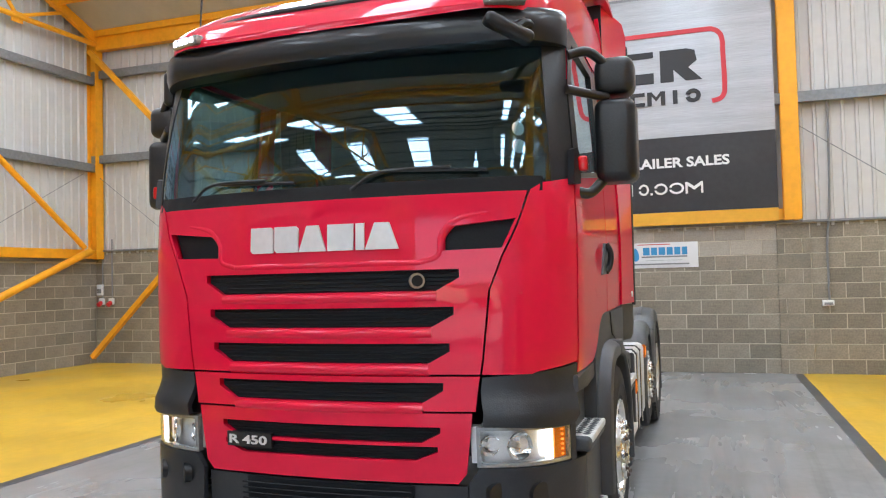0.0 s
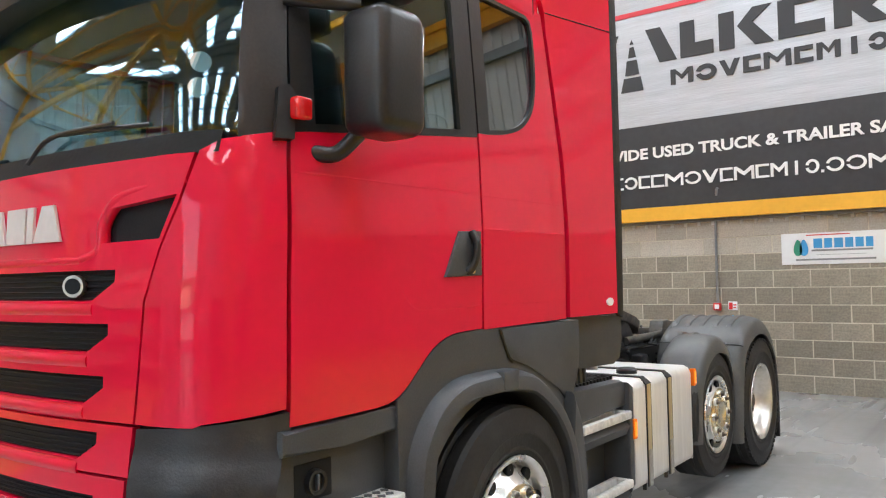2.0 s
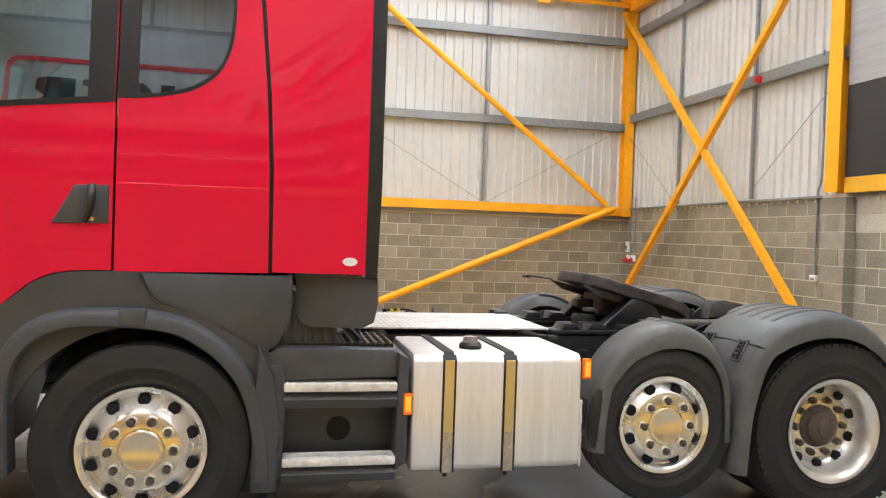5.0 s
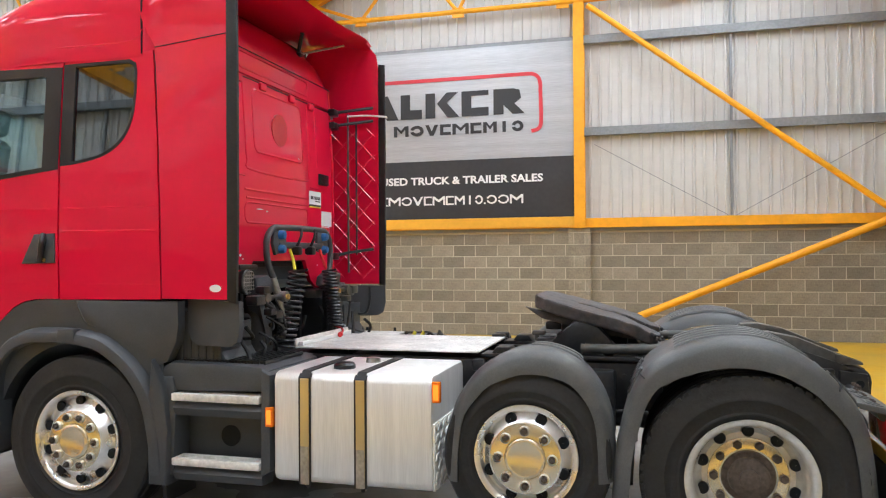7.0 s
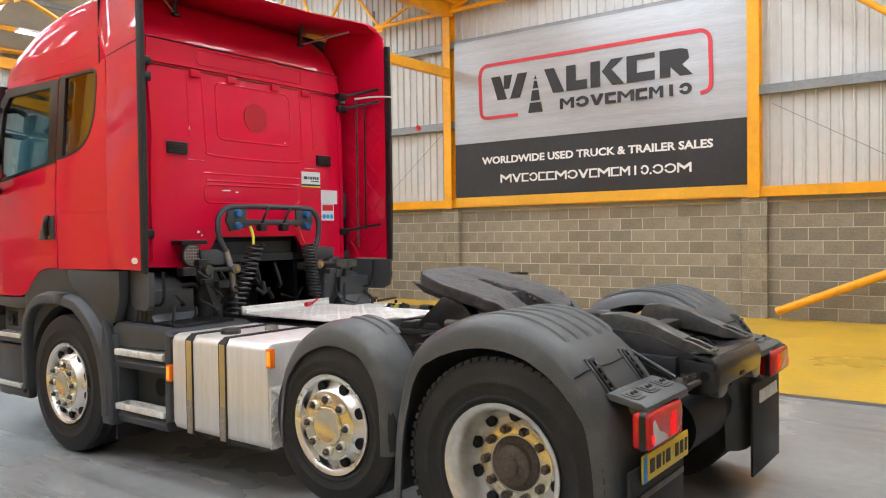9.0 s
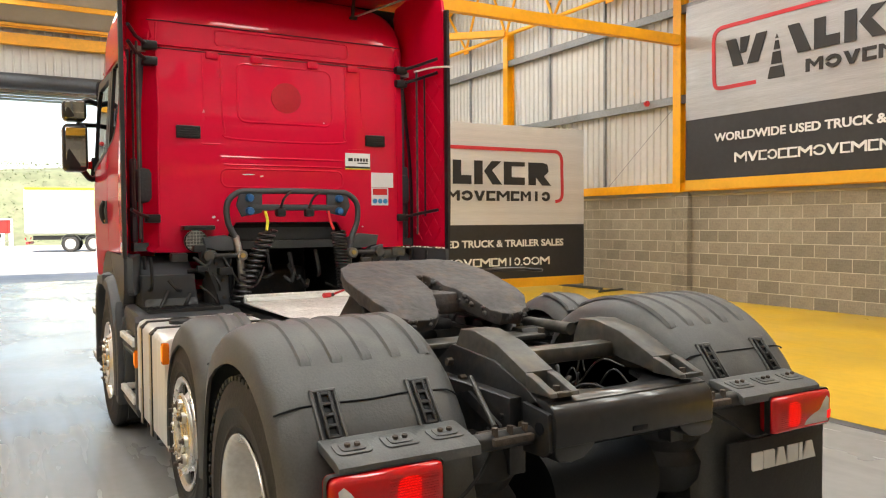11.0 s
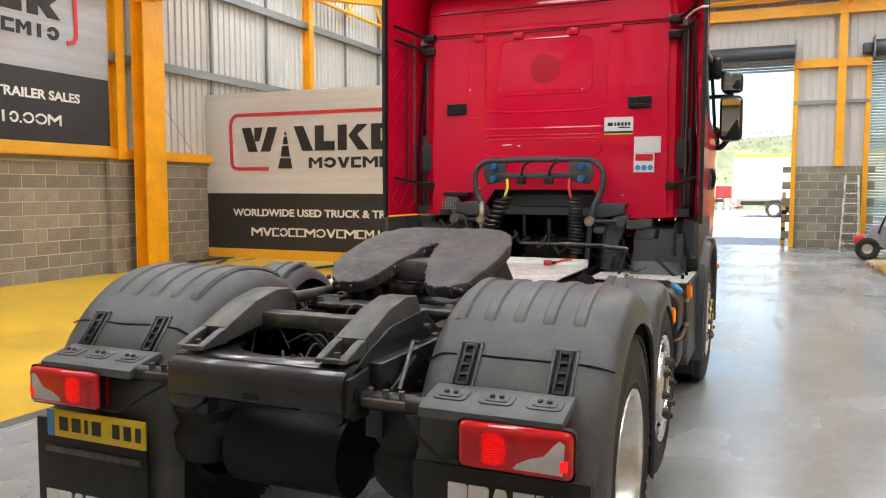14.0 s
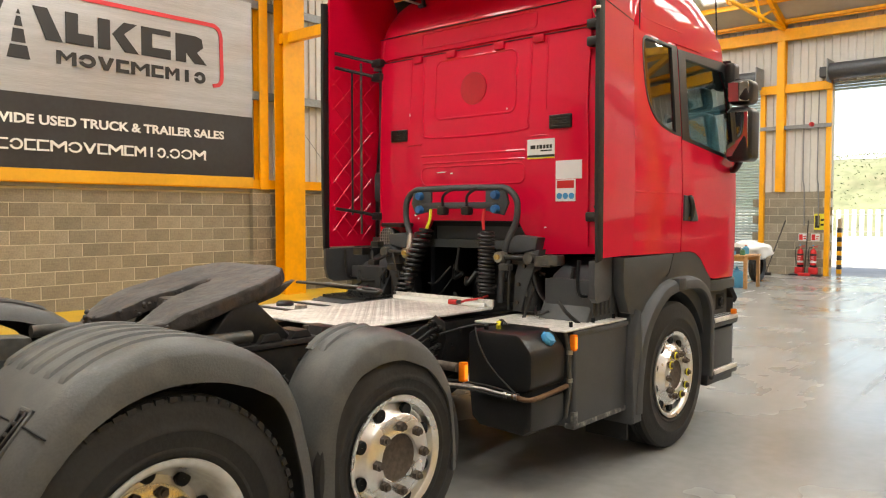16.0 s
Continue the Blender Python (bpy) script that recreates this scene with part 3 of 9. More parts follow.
ybeam((HX0 + 0.3, HY0, 6.66), (HX0 + 0.3, HY1, 6.66), 0.1, 0.08)
for ya, yb in ((-3.95, -2.17), (2.13, 3.97), (HY0 + 0.1, -8.4), (8.4, HY1 - 0.1)):
    ybeam((HX0 + 0.09, ya, 4.92), (HX0 + 0.09, yb, 4.92), 0.14, 0.22)
    if ya > -5 and yb < 5:
        rail((HX0 + 0.09, ya, 3.9), (HX0 + 0.09, yb, 3.9), 0.08, 0.1)
for y in (-3.89, -2.23, 2.19, 3.92):
    ybeam((HX0 + 0.06, y, 0), (HX0 + 0.06, y, 4.82), 0.12, 0.12)
# wind bracing
ybeam((HX1 - 0.3, HY1 - 0.15, 6.3), (HX1 - 0.3, 3.58, 0.1), 0.1, 0.1)
ybeam((HX1 - 0.32, HY1 - 0.2, 0.15), (HX1 - 0.32, 3.8, 5.9), 0.1, 0.1)
ybeam((7.25, HY1 - 0.28, 2.32), (2.1, HY1 - 0.28, 6.33), 0, 0, 0.055)
ybeam((7.4, HY1 - 0.28, 2.25), (2.3, HY1 - 0.28, 0.15), 0, 0, 0.07)
for s, y in ((1, 9.8), (-1, -9.4)):
    ybeam((HX0 + 0.3, y - s * 0.1, 6.1), (HX0 + 0.3, s * 8.4, 5.05), 0.09, 0.09)
    # level bracing in the plane of the ties
    ybeam((-13.35, s * 6.65, 6.48), (-10.6, y, 6.5), 0.16, 0.18)
    ybeam((-13.35, s * 6.65, 6.48), (-16.4, y, 6.5), 0.12, 0.14)
    ybeam((-13.35, s * 6.65, 6.5), (-10.6, s * 3.4, 6.5), 0, 0, 0.05)
# valley ties from the inner columns to the walls
ybeam((VALLEY, 3.5, 5.1), (VALLEY, HY1 - 0.2, 5.1), 0.14, 0.2)
ybeam((VALLEY, -3.4, 5.1), (VALLEY, HY0 + 0.2, 5.1), 0.14, 0.2)
ybeam((VALLEY, HY0 + 0.1, 6.5), (VALLEY, HY1 - 0.1, 6.5), 0.2, 0.3)
# roof trusses along the hall: rafter, level tie and struts
for y in (HY1 - 0.2, 3.4, -3.35, HY0 + 0.2):
    for a, b in SPANS:
        mid = (a + b) / 2
        ybeam((a + 0.1, y, 6.46), (b - 0.1, y, 6.46), 0, 0, 0.05)
        ybeam((a + 0.1, y, roof_z(a + 0.1) - 0.12), (mid, y, roof_z(mid) - 0.16), 0.12, 0.18)
        ybeam((b - 0.1, y, roof_z(b - 0.1) - 0.12), (mid, y, roof_z(mid) - 0.16), 0.12, 0.18)
        n = 6
        for i in range(n):
            x0, x1 = a + (b - a) * (i + 0.5) / n, a + (b - a) * (i + 1) / n
            xm = a + (b - a) * i / n
            ybeam((x0, y, roof_z(x0) - 0.2), (min(x1, b - 0.15), y, 6.46), 0, 0, 0.035)
            ybeam((x0, y, roof_z(x0) - 0.2), (max(xm, a + 0.15), y, 6.46), 0, 0, 0.035)
            ybeam((x1 - 0.12, y, 6.44), (x1 + 0.12 if i < n - 1 else x1 - 0.02, y, 6.44), 0.03, 0.2)
for x0, up in slopes():
    for d in (0.25, 1.15, 2.35, 3.55, 4.75, 5.7):
        x = x0 + up * d
        beam("roof_purlin", (x, HY0, roof_z(x) - 0.07), (x, HY1, roof_z(x) - 0.07), 0.06, 0.13, YELLOW_STEEL if d < 1.2 else GALV, "light steel roof purlin", "purlin")


# ---- roller shutters ----
def shutter(name, y0, y1, z0, z1, label):
    th = thing(name, label, "roller shutter", "", None, "structure")
    n = max(1, int((z1 - z0) / 0.075))
    for i in range(n):
        z = z1 - (i + 1) * 0.075
        bm = bmesh.new()
        add_prism(bm, [(HX0 - 0.14, z + 0.004), (HX0 - 0.115, z + 0.012), (HX0 - 0.10, z + 0.037), (HX0 - 0.115, z + 0.062), (HX0 - 0.14, z + 0.072)], "y", y0, y1)
        part("slat", bm, SHUTTER, th)
    return th


def drum(name, y0, y1, label):
    th = thing(name, label, "roller drum", "roller drums")
    part("drum_casing", cyl((HX0 + 0.3, y0, 5.22), (HX0 + 0.3, y1, 5.22), 0.21, n=28), SHUTTER_DARK, th)
    for y in (y0 - 0.03, y1):
        part("end_plate", box((HX0 - 0.05, y, 4.95), (HX0 + 0.56, y + 0.03, 5.52), 0.01), GALV, th)
    part("motor_box", box((HX0 + 0.05, y0 - 0.26, 5.1), (HX0 + 0.32, y0 - 0.04, 5.36), 0.02), SHUTTER_DARK, th)


shutter("door_left_shutter", -8.4, -3.95, 0, 5.0, "closed pale blue-grey roller shutter")
shutter("door_right_shutter", 4.0, 8.4, 0, 5.0, "closed pale blue-grey roller shutter")
shutter("door_middle_shutter", -2.17, 2.13, 4.72, 5.0, "raised pale roller shutter over the open doorway")
for a, b in DOORS:
    drum("roller_drum", a, b, "dark grey roller shutter drum over the doorway")

# ---- the tractor unit: forward is -x, its left side is -y, front axle at x = 0 ----
from mathutils.geometry import delaunay_2d_cdt

truck = thing("tractor_unit", "red three-axle tractor unit with grey skirts on a grey floor", "truck")


def lerp_table(tab, v):
    xs, ys = [a for a, b in tab], [b for a, b in tab]
    return float(np.interp(v, xs, ys))


FRONT_X = ((0.3, -1.50), (0.9, -1.53), (1.5, -1.525), (1.95, -1.50), (2.0, -1.475), (2.1, -1.466), (2.2, -1.451), (2.3, -1.430), (2.4, -1.402), (2.5, -1.367), (2.6, -1.325), (2.7, -1.27), (2.9, -1.2))
HALF_W = ((1.0, 1.15), (1.2, 1.165), (1.75, 1.175), (2.1, 1.165), (2.75, 1.12), (2.9, 1.11))


def cab_map(s, z, out=0.0, corner=0.36):
    """Round the cab: s = 0 at the middle of the front, positive towards its left side; on a side x = s - SIDE0."""
    xf, w = lerp_table(FRONT_X, z) - out, lerp_table(HALF_W, z) + out
    side = -1 if s >= 0 else 1
    a = abs(s)
    flat = 1.17 - corner
    turn = corner * math.pi / 2
    bow = 0.07
    if a <= flat:
        return Vector((xf + bow * (a / flat) ** 2, side * a * (w - corner) / flat, z))
    if a <= flat + turn:
        t = (a - flat) / corner
        return Vector((SIDE_X - (SIDE_X - xf - bow) * math.cos(t), side * (w - corner + corner * math.sin(t)), z))
    return Vector((a - flat - turn + SIDE_X, side * w, z))


SIDE_X = -1.10                                                      # where a side begins
SIDE0 = (1.17 - 0.36) + 0.36 * math.pi / 2 - SIDE_X                 # s of x = 0 on a side


def skin(name, outline, holes=(), mapf=cab_map, thick=-0.02, step=0.09, material=RED, parent=truck, label="", angle=38):
    """A shaped panel: outline and holes in map coordinates, bent by mapf and given thickness."""
    def dense(poly):
        out = []
        for (a, b), (c, d) in zip(poly, poly[1:] + poly[:1]):
            n = max(1, int(math.hypot(c - a, d - b) / step))
            out += [(a + (c - a) * i / n, b + (d - b) * i / n) for i in range(n)]
        return out

    def inside(p, poly):
        x, y = p
        r = False
        for (a, b), (c, d) in zip(poly, poly[1:] + poly[:1]):
            if (b > y) != (d > y) and x < (c - a) * (y - b) / (d - b) + a:
                r = not r
        return r
    loops = [dense(list(outline))] + [dense(list(h)) for h in holes]
    pts, edges = [], []
    for lp in loops:
        k = len(pts)
        pts += lp
        edges += [(k + i, k + (i + 1) % len(lp)) for i in range(len(lp))]
    lo, hi = np.min(loops[0], 0), np.max(loops[0], 0)
    rim = np.array(pts)
    for u in np.arange(lo[0] + step / 2, hi[0], step):
        for v in np.arange(lo[1] + step / 2, hi[1], step):
            if np.min(np.abs(rim - (u, v)).max(1)) > step * 0.45 and inside((u, v), loops[0]) and not any(inside((u, v), h) for h in loops[1:]):
                pts.append((u, v))
    vs, es, fs, *_ = delaunay_2d_cdt([Vector(p) for p in pts], edges, [], 0, 1e-5)
    keep = []
    for f in fs:
        c = sum((vs[i] for i in f), Vector((0, 0))) / len(f)
        if inside(c, loops[0]) and not any(inside(c, h) for h in loops[1:]):
            keep.append(f)
    bm = bmesh.new()

    def nor(p):
        e = 1e-3
        a = mapf(p[0] + e, p[1]) - mapf(p[0] - e, p[1])
        b = mapf(p[0], p[1] + e) - mapf(p[0], p[1] - e)
        return a.cross(b).normalized()
    P = [mapf(*p) for p in vs]
    Nn = [nor(p) for p in vs]
    outer = [bm.verts.new(p) for p in P]
    inner = [bm.verts.new(p + n * thick) for p, n in zip(P, Nn)]
    count = {}
    for f in keep:
        bm.faces.new([outer[i] for i in f])
        bm.faces.new([inner[i] for i in reversed(f)])
        for i in range(len(f)):
            e = (f[i], f[(i + 1) % len(f)])
            count[tuple(sorted(e))] = count.get(tuple(sorted(e)), 0) + 1
    for (a, b), n in count.items():
        if n == 1:
            bm.faces.new((outer[a], outer[b], inner[b], inner[a]))
    bmesh.ops.delete(bm, geom=[v for v in bm.verts if not v.link_faces], context="VERTS")
    return part(name, bm, material, parent, label, angle)


def both(poly, s):
    """A polygon for the left side (s = 1) or mirrored to the right (s = -1)."""
    return [(s * a, b) for a, b in poly]


def side(poly):
    """Side polygons are given in x and z."""
    return [(x + SIDE0, z) for x, z in poly]


# front: hatch and lower grille panel, with slots
SLOTS = ((1.60, 1.50, 0.67, 0.56), (1.43, 1.335, 0.645, 0.535), (1.265, 1.17, 0.625, 0.52), (1.088, 0.992, 0.60, 0.495), (0.888, 0.815, 0.585, 0.49), (0.80, 0.735, 0.57, 0.46))


def slot(z1, z0, a, b):
    zm = z0 + (z1 - z0) * 0.62
    return [(-a, z1), (-a, zm), (-b, z0), (b, z0), (a, zm), (a, z1)]


HATCH = [(-0.765, 1.125), (0.765, 1.125), (0.80, 1.5), (0.86, 1.66), (0.93, 1.80), (0.985, 1.945), (-0.985, 1.945), (-0.93, 1.80), (-0.86, 1.66), (-0.80, 1.5)]
VENT = [(0.60, 1.775), (0.63, 1.795), (0.925, 1.822), (0.86, 1.69), (0.59, 1.685)]
front_panel = skin("front_hatch", HATCH, [slot(*SLOTS[0]), slot(*SLOTS[1]), slot(*SLOTS[2])] + [both(VENT, s) for s in (1, -1)], thick=-0.03, step=0.07)
skin("middle_grille_panel", [(-0.75, 0.96), (0.75, 0.96), (0.765, 1.115), (-0.765, 1.115)], [slot(*SLOTS[3])], thick=-0.03, step=0.07)
skin("lower_grille_panel", [(-0.66, 0.635), (0.66, 0.635), (0.70, 0.68), (0.735, 0.95), (-0.735, 0.95), (-0.70, 0.68)], [slot(*SLOTS[4]), slot(*SLOTS[5])], thick=-0.03, step=0.06)


for k, (z1, z0, a, b) in enumerate(SLOTS):
    ins = skin("grille_insert", slot(z1 + 0.006, z0 - 0.006, a + 0.006, b + 0.006), mapf=lambda u, v: cab_map(u, v, -0.022), thick=-0.01, step=0.15, material=GRILLE_BLACK)
    for i in range(5):
        z = z0 + (z1 - z0) * (i + 0.6) / 5.4
        hw = b + (a - b) * min(1, (z - z0) / ((z1 - z0) * 0.62)) - 0.01
        pts = [cab_map(u, z, -0.018) for u in np.linspace(-hw, hw, 15)]
        part("grille_fin", tube(pts, 0.0035, 6), GRILLE_BLACK, ins)
for s in (1, -1):
    skin("air_intake", both([(0.58, 1.67), (0.58, 1.80), (0.95, 1.84), (0.88, 1.67)], s), mapf=lambda u, v: cab_map(u, v, -0.03), thick=-0.01, step=0.12, material=GRILLE_BLACK)
    # raised red ledges under the slots and beside them
for (z1, z0, a, b) in SLOTS[:4]:
    pts = [cab_map(u, z0 - 0.026, -0.022) for u in np.linspace(-b - 0.02, b + 0.02, 17)]
    part("slot_lip", tube(pts, 0.030, 24), RED, front_panel)
for s in (1, -1):
    pts = arc([cab_map(s * u, z, -0.017) for u, z in ((0.50, 1.635), (0.585, 1.665), (0.60, 1.76), (0.70, 1.835), (0.97, 1.868))], 5)
    part("hatch_crease", tube(pts, 0.022, 20), RED, front_panel)
part("hatch_crease", tube([cab_map(u, 1.633, -0.017) for u in np.linspace(-0.5, 0.5, 11)], 0.022, 20), RED, front_panel)
# corner panels
for s in (1, -1):
    skin("corner_panel", both([(0.775, 1.125), (0.81, 1.5), (0.87, 1.66), (0.94, 1.80), (1.0, 1.95), (1.06, 1.985), (SIDE0 - 1.20, 2.015), (SIDE0 - 1.20, 1.165), (SIDE0 - 1.45, 1.135), (1.0, 1.125)], s), thick=-0.03, step=0.06)
    # doors with window openings
    WIN = [(-1.03, 2.10), (-0.27, 2.16), (-0.27, 2.72), (-0.98, 2.72), (-1.09, 2.6), (-1.13, 2.42), (-1.15, 2.09)]
    DOOR = [(-1.185, 1.108)] + arc([(-0.80, 1.112), (-0.725, 1.122), (-0.66, 1.152), (-0.58, 1.220), (-0.50, 1.285), (-0.42, 1.322), (-0.33, 1.338), (-0.165, 1.343)], 3) + [(-0.165, 1.343), (-0.165, 2.79), (-1.0, 2.79), (-1.12, 2.7), (-1.185, 2.45)]
    door = skin("door", both(side(DOOR), s), [both(side([(-1.11, 2.03), (-0.245, 2.13), (-0.245, 2.735), (-0.97, 2.735), (-1.07, 2.62), (-1.11, 2.44)]), s)], thick=-0.04, step=0.1)
    skin("window_frame", both(side([(-1.188, 2.012), (-1.10, 2.022), (-0.168, 2.13), (-0.168, 2.76), (-0.99, 2.785), (-1.115, 2.695), (-1.188, 2.45)]), s), [both(side([(-1.08, 2.05), (-0.285, 2.145), (-0.285, 2.71), (-0.955, 2.71), (-1.045, 2.61), (-1.08, 2.44)]), s)], mapf=lambda u, v: cab_map(u, v, 0.004), thick=-0.02, step=0.12, material=BLACK_PLASTIC, parent=door)
    pane = skin("window_pane", both(side([(-1.09, 2.04), (-0.275, 2.135), (-0.275, 2.72), (-0.955, 2.72), (-1.055, 2.615), (-1.09, 2.44)]), s), mapf=lambda u, v: cab_map(u, v, -0.012), thick=-0.005, step=0.2, material=DOOR_GLASS, parent=door)
    pane.visible_shadow = False
    for z, zz in ((1.89, 1.885), (1.435, 1.43)):
        x0 = -1.17 if z > 1.6 else -0.67
        pts = [cab_map(s * (x + SIDE0), z + (0 if z > 1.6 else 0.07 * max(0.0, (-0.57 - x) / 0.10) ** 2), -0.0153) for x in np.linspace(x0, -0.18, 26)]
        part("door_crease", tube(pts, 0.016, 16), RED, door)
    # handle recess and grip
    yw = -s * (lerp_table(HALF_W, 1.65))
    recess = part("door_handle", prism([(-0.425, 1.555), (-0.18, 1.56), (-0.18, 1.74), (-0.33, 1.735)], "y", yw - 0.012, yw + 0.012, 0.008), GREY_PLASTIC, door)
    part("grip", tube(arc([(-0.255, yw - s * 0.012, 1.735), (-0.25, yw - s * 0.035, 1.68), (-0.262, yw - s * 0.03, 1.61), (-0.285, yw - s * 0.01, 1.57)], 5), 0.018, 10), BLACK_PLASTIC, recess)
    part("lock", cyl((-0.25, yw, 1.578), (-0.25, yw - s * 0.018, 1.578), 0.011, n=14), BRASS, recess)
    # panel behind the door with its rounded window
    QW = arc([(-0.085, 2.162), (0.08, 2.186), (0.20, 2.23), (0.294, 2.31), (0.344, 2.423), (0.361, 2.56), (0.361, 2.69)], 4) + [(0.35, 2.745), (0.313, 2.766), (-0.085, 2.766)]
    QI = arc([(-0.07, 2.172), (0.075, 2.194), (0.195, 2.239), (0.286, 2.316), (0.335, 2.427), (0.351, 2.56), (0.351, 2.69)], 4) + [(0.341, 2.735), (0.307, 2.756), (-0.07, 2.756)]
    QO = arc([(-0.155, 2.148), (-0.06, 2.155), (0.08, 2.178), (0.205, 2.222), (0.30, 2.305), (0.35, 2.42), (0.368, 2.56), (0.368, 2.70)], 4) + [(0.355, 2.752), (0.315, 2.775), (-0.155, 2.775)]
    quarter = skin("rear_side_panel", both(side([(-0.152, 1.338), (0.553, 1.345), (0.55, 1.6), (0.545, 1.85), (0.527, 2.2), (0.49, 2.6), (0.468, 2.82), (-0.152, 2.79)]), s), [both(side(QW), s)], thick=-0.04, step=0.09)
    skin("window_seal", both(side(QO), s), [both(side(QI), s)], mapf=lambda u, v: cab_map(u, v, 0.003), thick=-0.015, step=0.1, material=BLACK_PLASTIC, parent=quarter)
    # black strip added behind the panel gap for the shade in it
    skin("gap_seal", both(side([(0.46, 1.345), (0.58, 1.345), (0.57, 1.9), (0.53, 2.6), (0.50, 2.8), (0.42, 2.8)]), s), mapf=lambda u, v: cab_map(u, v, -0.012), thick=-0.02, step=0.2, material=BLACK_PLASTIC, parent=quarter)
    qp = skin("window_pane", both(side(QW), s), mapf=lambda u, v: cab_map(u, v, -0.01), thick=-0.005, step=0.2, material=DARK_GLASS, parent=quarter)
    qp.visible_shadow = False
    for z in (1.89, 1.435, 1.75):
        part("panel_crease", tube([cab_map(s * (x + SIDE0), z, -0.0153) for x in np.linspace(-0.14, 0.53, 12)], 0.016, 16), RED, quarter)
    # A pillar
    skin("a_pillar", both([(1.11, 1.99), (SIDE0 - 1.195, 2.02), (SIDE0 - 1.195, 2.46), (SIDE0 - 1.13, 2.71), (1.09, 2.72)], s), thick=-0.05, step=0.08, material=BLACK_PLASTIC)
    skin("side_light_housing", both([(SIDE0 - 1.255, 1.985), (SIDE0 - 1.19, 1.985), (SIDE0 - 1.185, 2.13), (SIDE0 - 1.205, 2.155), (SIDE0 - 1.245, 2.145)], s), mapf=lambda u, v: cab_map(u, v, 0.032), thick=-0.05, step=0.06, material=BLACK_PLASTIC)
    part("side_repeater", box((-1.20, -s * 1.20 - 0.022, 2.045), (-1.135, -s * 1.20 + 0.022, 2.115), 0.012, 3), RED_LENS, truck)

# windscreen
ws = skin("windscreen", [(-1.12, 2.0), (1.12, 2.0), (1.10, 2.70), (-1.10, 2.70)], mapf=lambda u, v: cab_map(u, v, -0.004), thick=-0.006, step=0.05, material=GLASS)
ws.visible_shadow = False
skin("scuttle", [(-1.06, 1.945), (1.06, 1.945), (1.06, 2.015), (-1.06, 2.015)], mapf=lambda u, v: cab_map(u, v, -0.0), thick=-0.03, step=0.1, material=SCREEN_BLACK)


def wiper(y0, y1, z1):
    arm = part("wiper", tube(arc([cab_map(-y0, 1.985, 0.02), cab_map(-(y0 * 0.7 + y1 * 0.3), 2.06, 0.03), cab_map(-y1, z1, 0.03)], 5), 0.008, 8), BLACK_PLASTIC, truck)
    part("blade", tube([cab_map(-(y1 + (y0 - y1) * f), z1 - 0.015 + 0.02 * f, 0.022) for f in np.linspace(-0.35, 0.65, 9)], 0.008, 6), BLACK_PLASTIC, arm)


wiper(-0.15, -0.62, 2.07)
wiper(0.75, 0.30, 2.06)
# roof
ROOF_T = ((-1.43, 2.825), (-1.41, 2.865), (-1.36, 2.915), (-1.28, 2.965), (-1.2, 3.01), (-1.1, 3.07), (-0.9, 3.17), (-0.6, 3.29), (-0.2, 3.38), (0.1, 3.405), (0.28, 3.40), (0.40, 3.36), (0.50, 3.29), (0.58, 3.20), (0.635, 3.105), (0.672, 3.0))
ROOF_W = ((-1.43, 0.80), (-1.41, 0.87), (-1.36, 0.94), (-1.28, 1.0), (-1.2, 1.035), (-1.1, 1.065), (-0.9, 1.095), (-0.5, 1.125), (0.40, 1.12), (0.55, 1.07), (0.672, 0.99))


def roof_shell():
    bm = bmesh.new()
    rows = []
    for x in np.concatenate([np.linspace(-1.43, -0.9, 14), np.linspace(-0.8, 0.3, 10), np.linspace(0.36, 0.672, 12)]):
        t, w = lerp_table(ROOF_T, x), lerp_table(ROOF_W, x)
        row = []
        for a in np.linspace(0, math.pi, 41):
            c, s_ = math.cos(a), math.sin(a)
            row.append(bm.verts.new((x, w * math.copysign(abs(c) ** 0.30, c), 2.79 + (t - 2.79) * s_ ** 0.45)))
        rows.append(row)
    for a, b in zip(rows, rows[1:]):
        for i in range(40):
            bm.faces.new((a[i], a[i + 1], b[i + 1], b[i]))
    bm.faces.new(rows[0])
    bm.faces.new(list(reversed(rows[-1])))
    return bm


roof = part("roof", roof_shell(), RED, truck, "", 30)
part("roof_band", tube(arc([(-1.275, y, lerp_table(ROOF_T, -1.275) - 0.075 * (y / 0.9) ** 4) for y in np.linspace(-0.85, 0.85, 9)], 3), 0.022, 8), BLACK_PLASTIC, roof)
for s in (1, -1):
    part("roof_crease", tube(arc([(-0.95, -s * 1.088, 2.86), (-0.3, -s * 1.116, 2.88), (0.3, -s * 1.114, 2.885), (0.40, -s * 1.114, 2.95)], 6), 0.007, 8), RED, roof)
    lm = pose(-1.405, -0.90 if s > 0 else 0.815, 2.828, 0, 0, s * 16)
    lamp = part("marker_lamp", box((-0.03, -0.098, -0.026), (0.05, 0.098, 0.026), 0.012, 3, lm), LAMP_GLASS, truck)
    for i in range(4):
        part("led", box((-0.036, -0.078 + i * 0.044, -0.015), (-0.026, -0.050 + i * 0.044, 0.015), 0.004, 2, lm), LAMP_LIT, lamp)


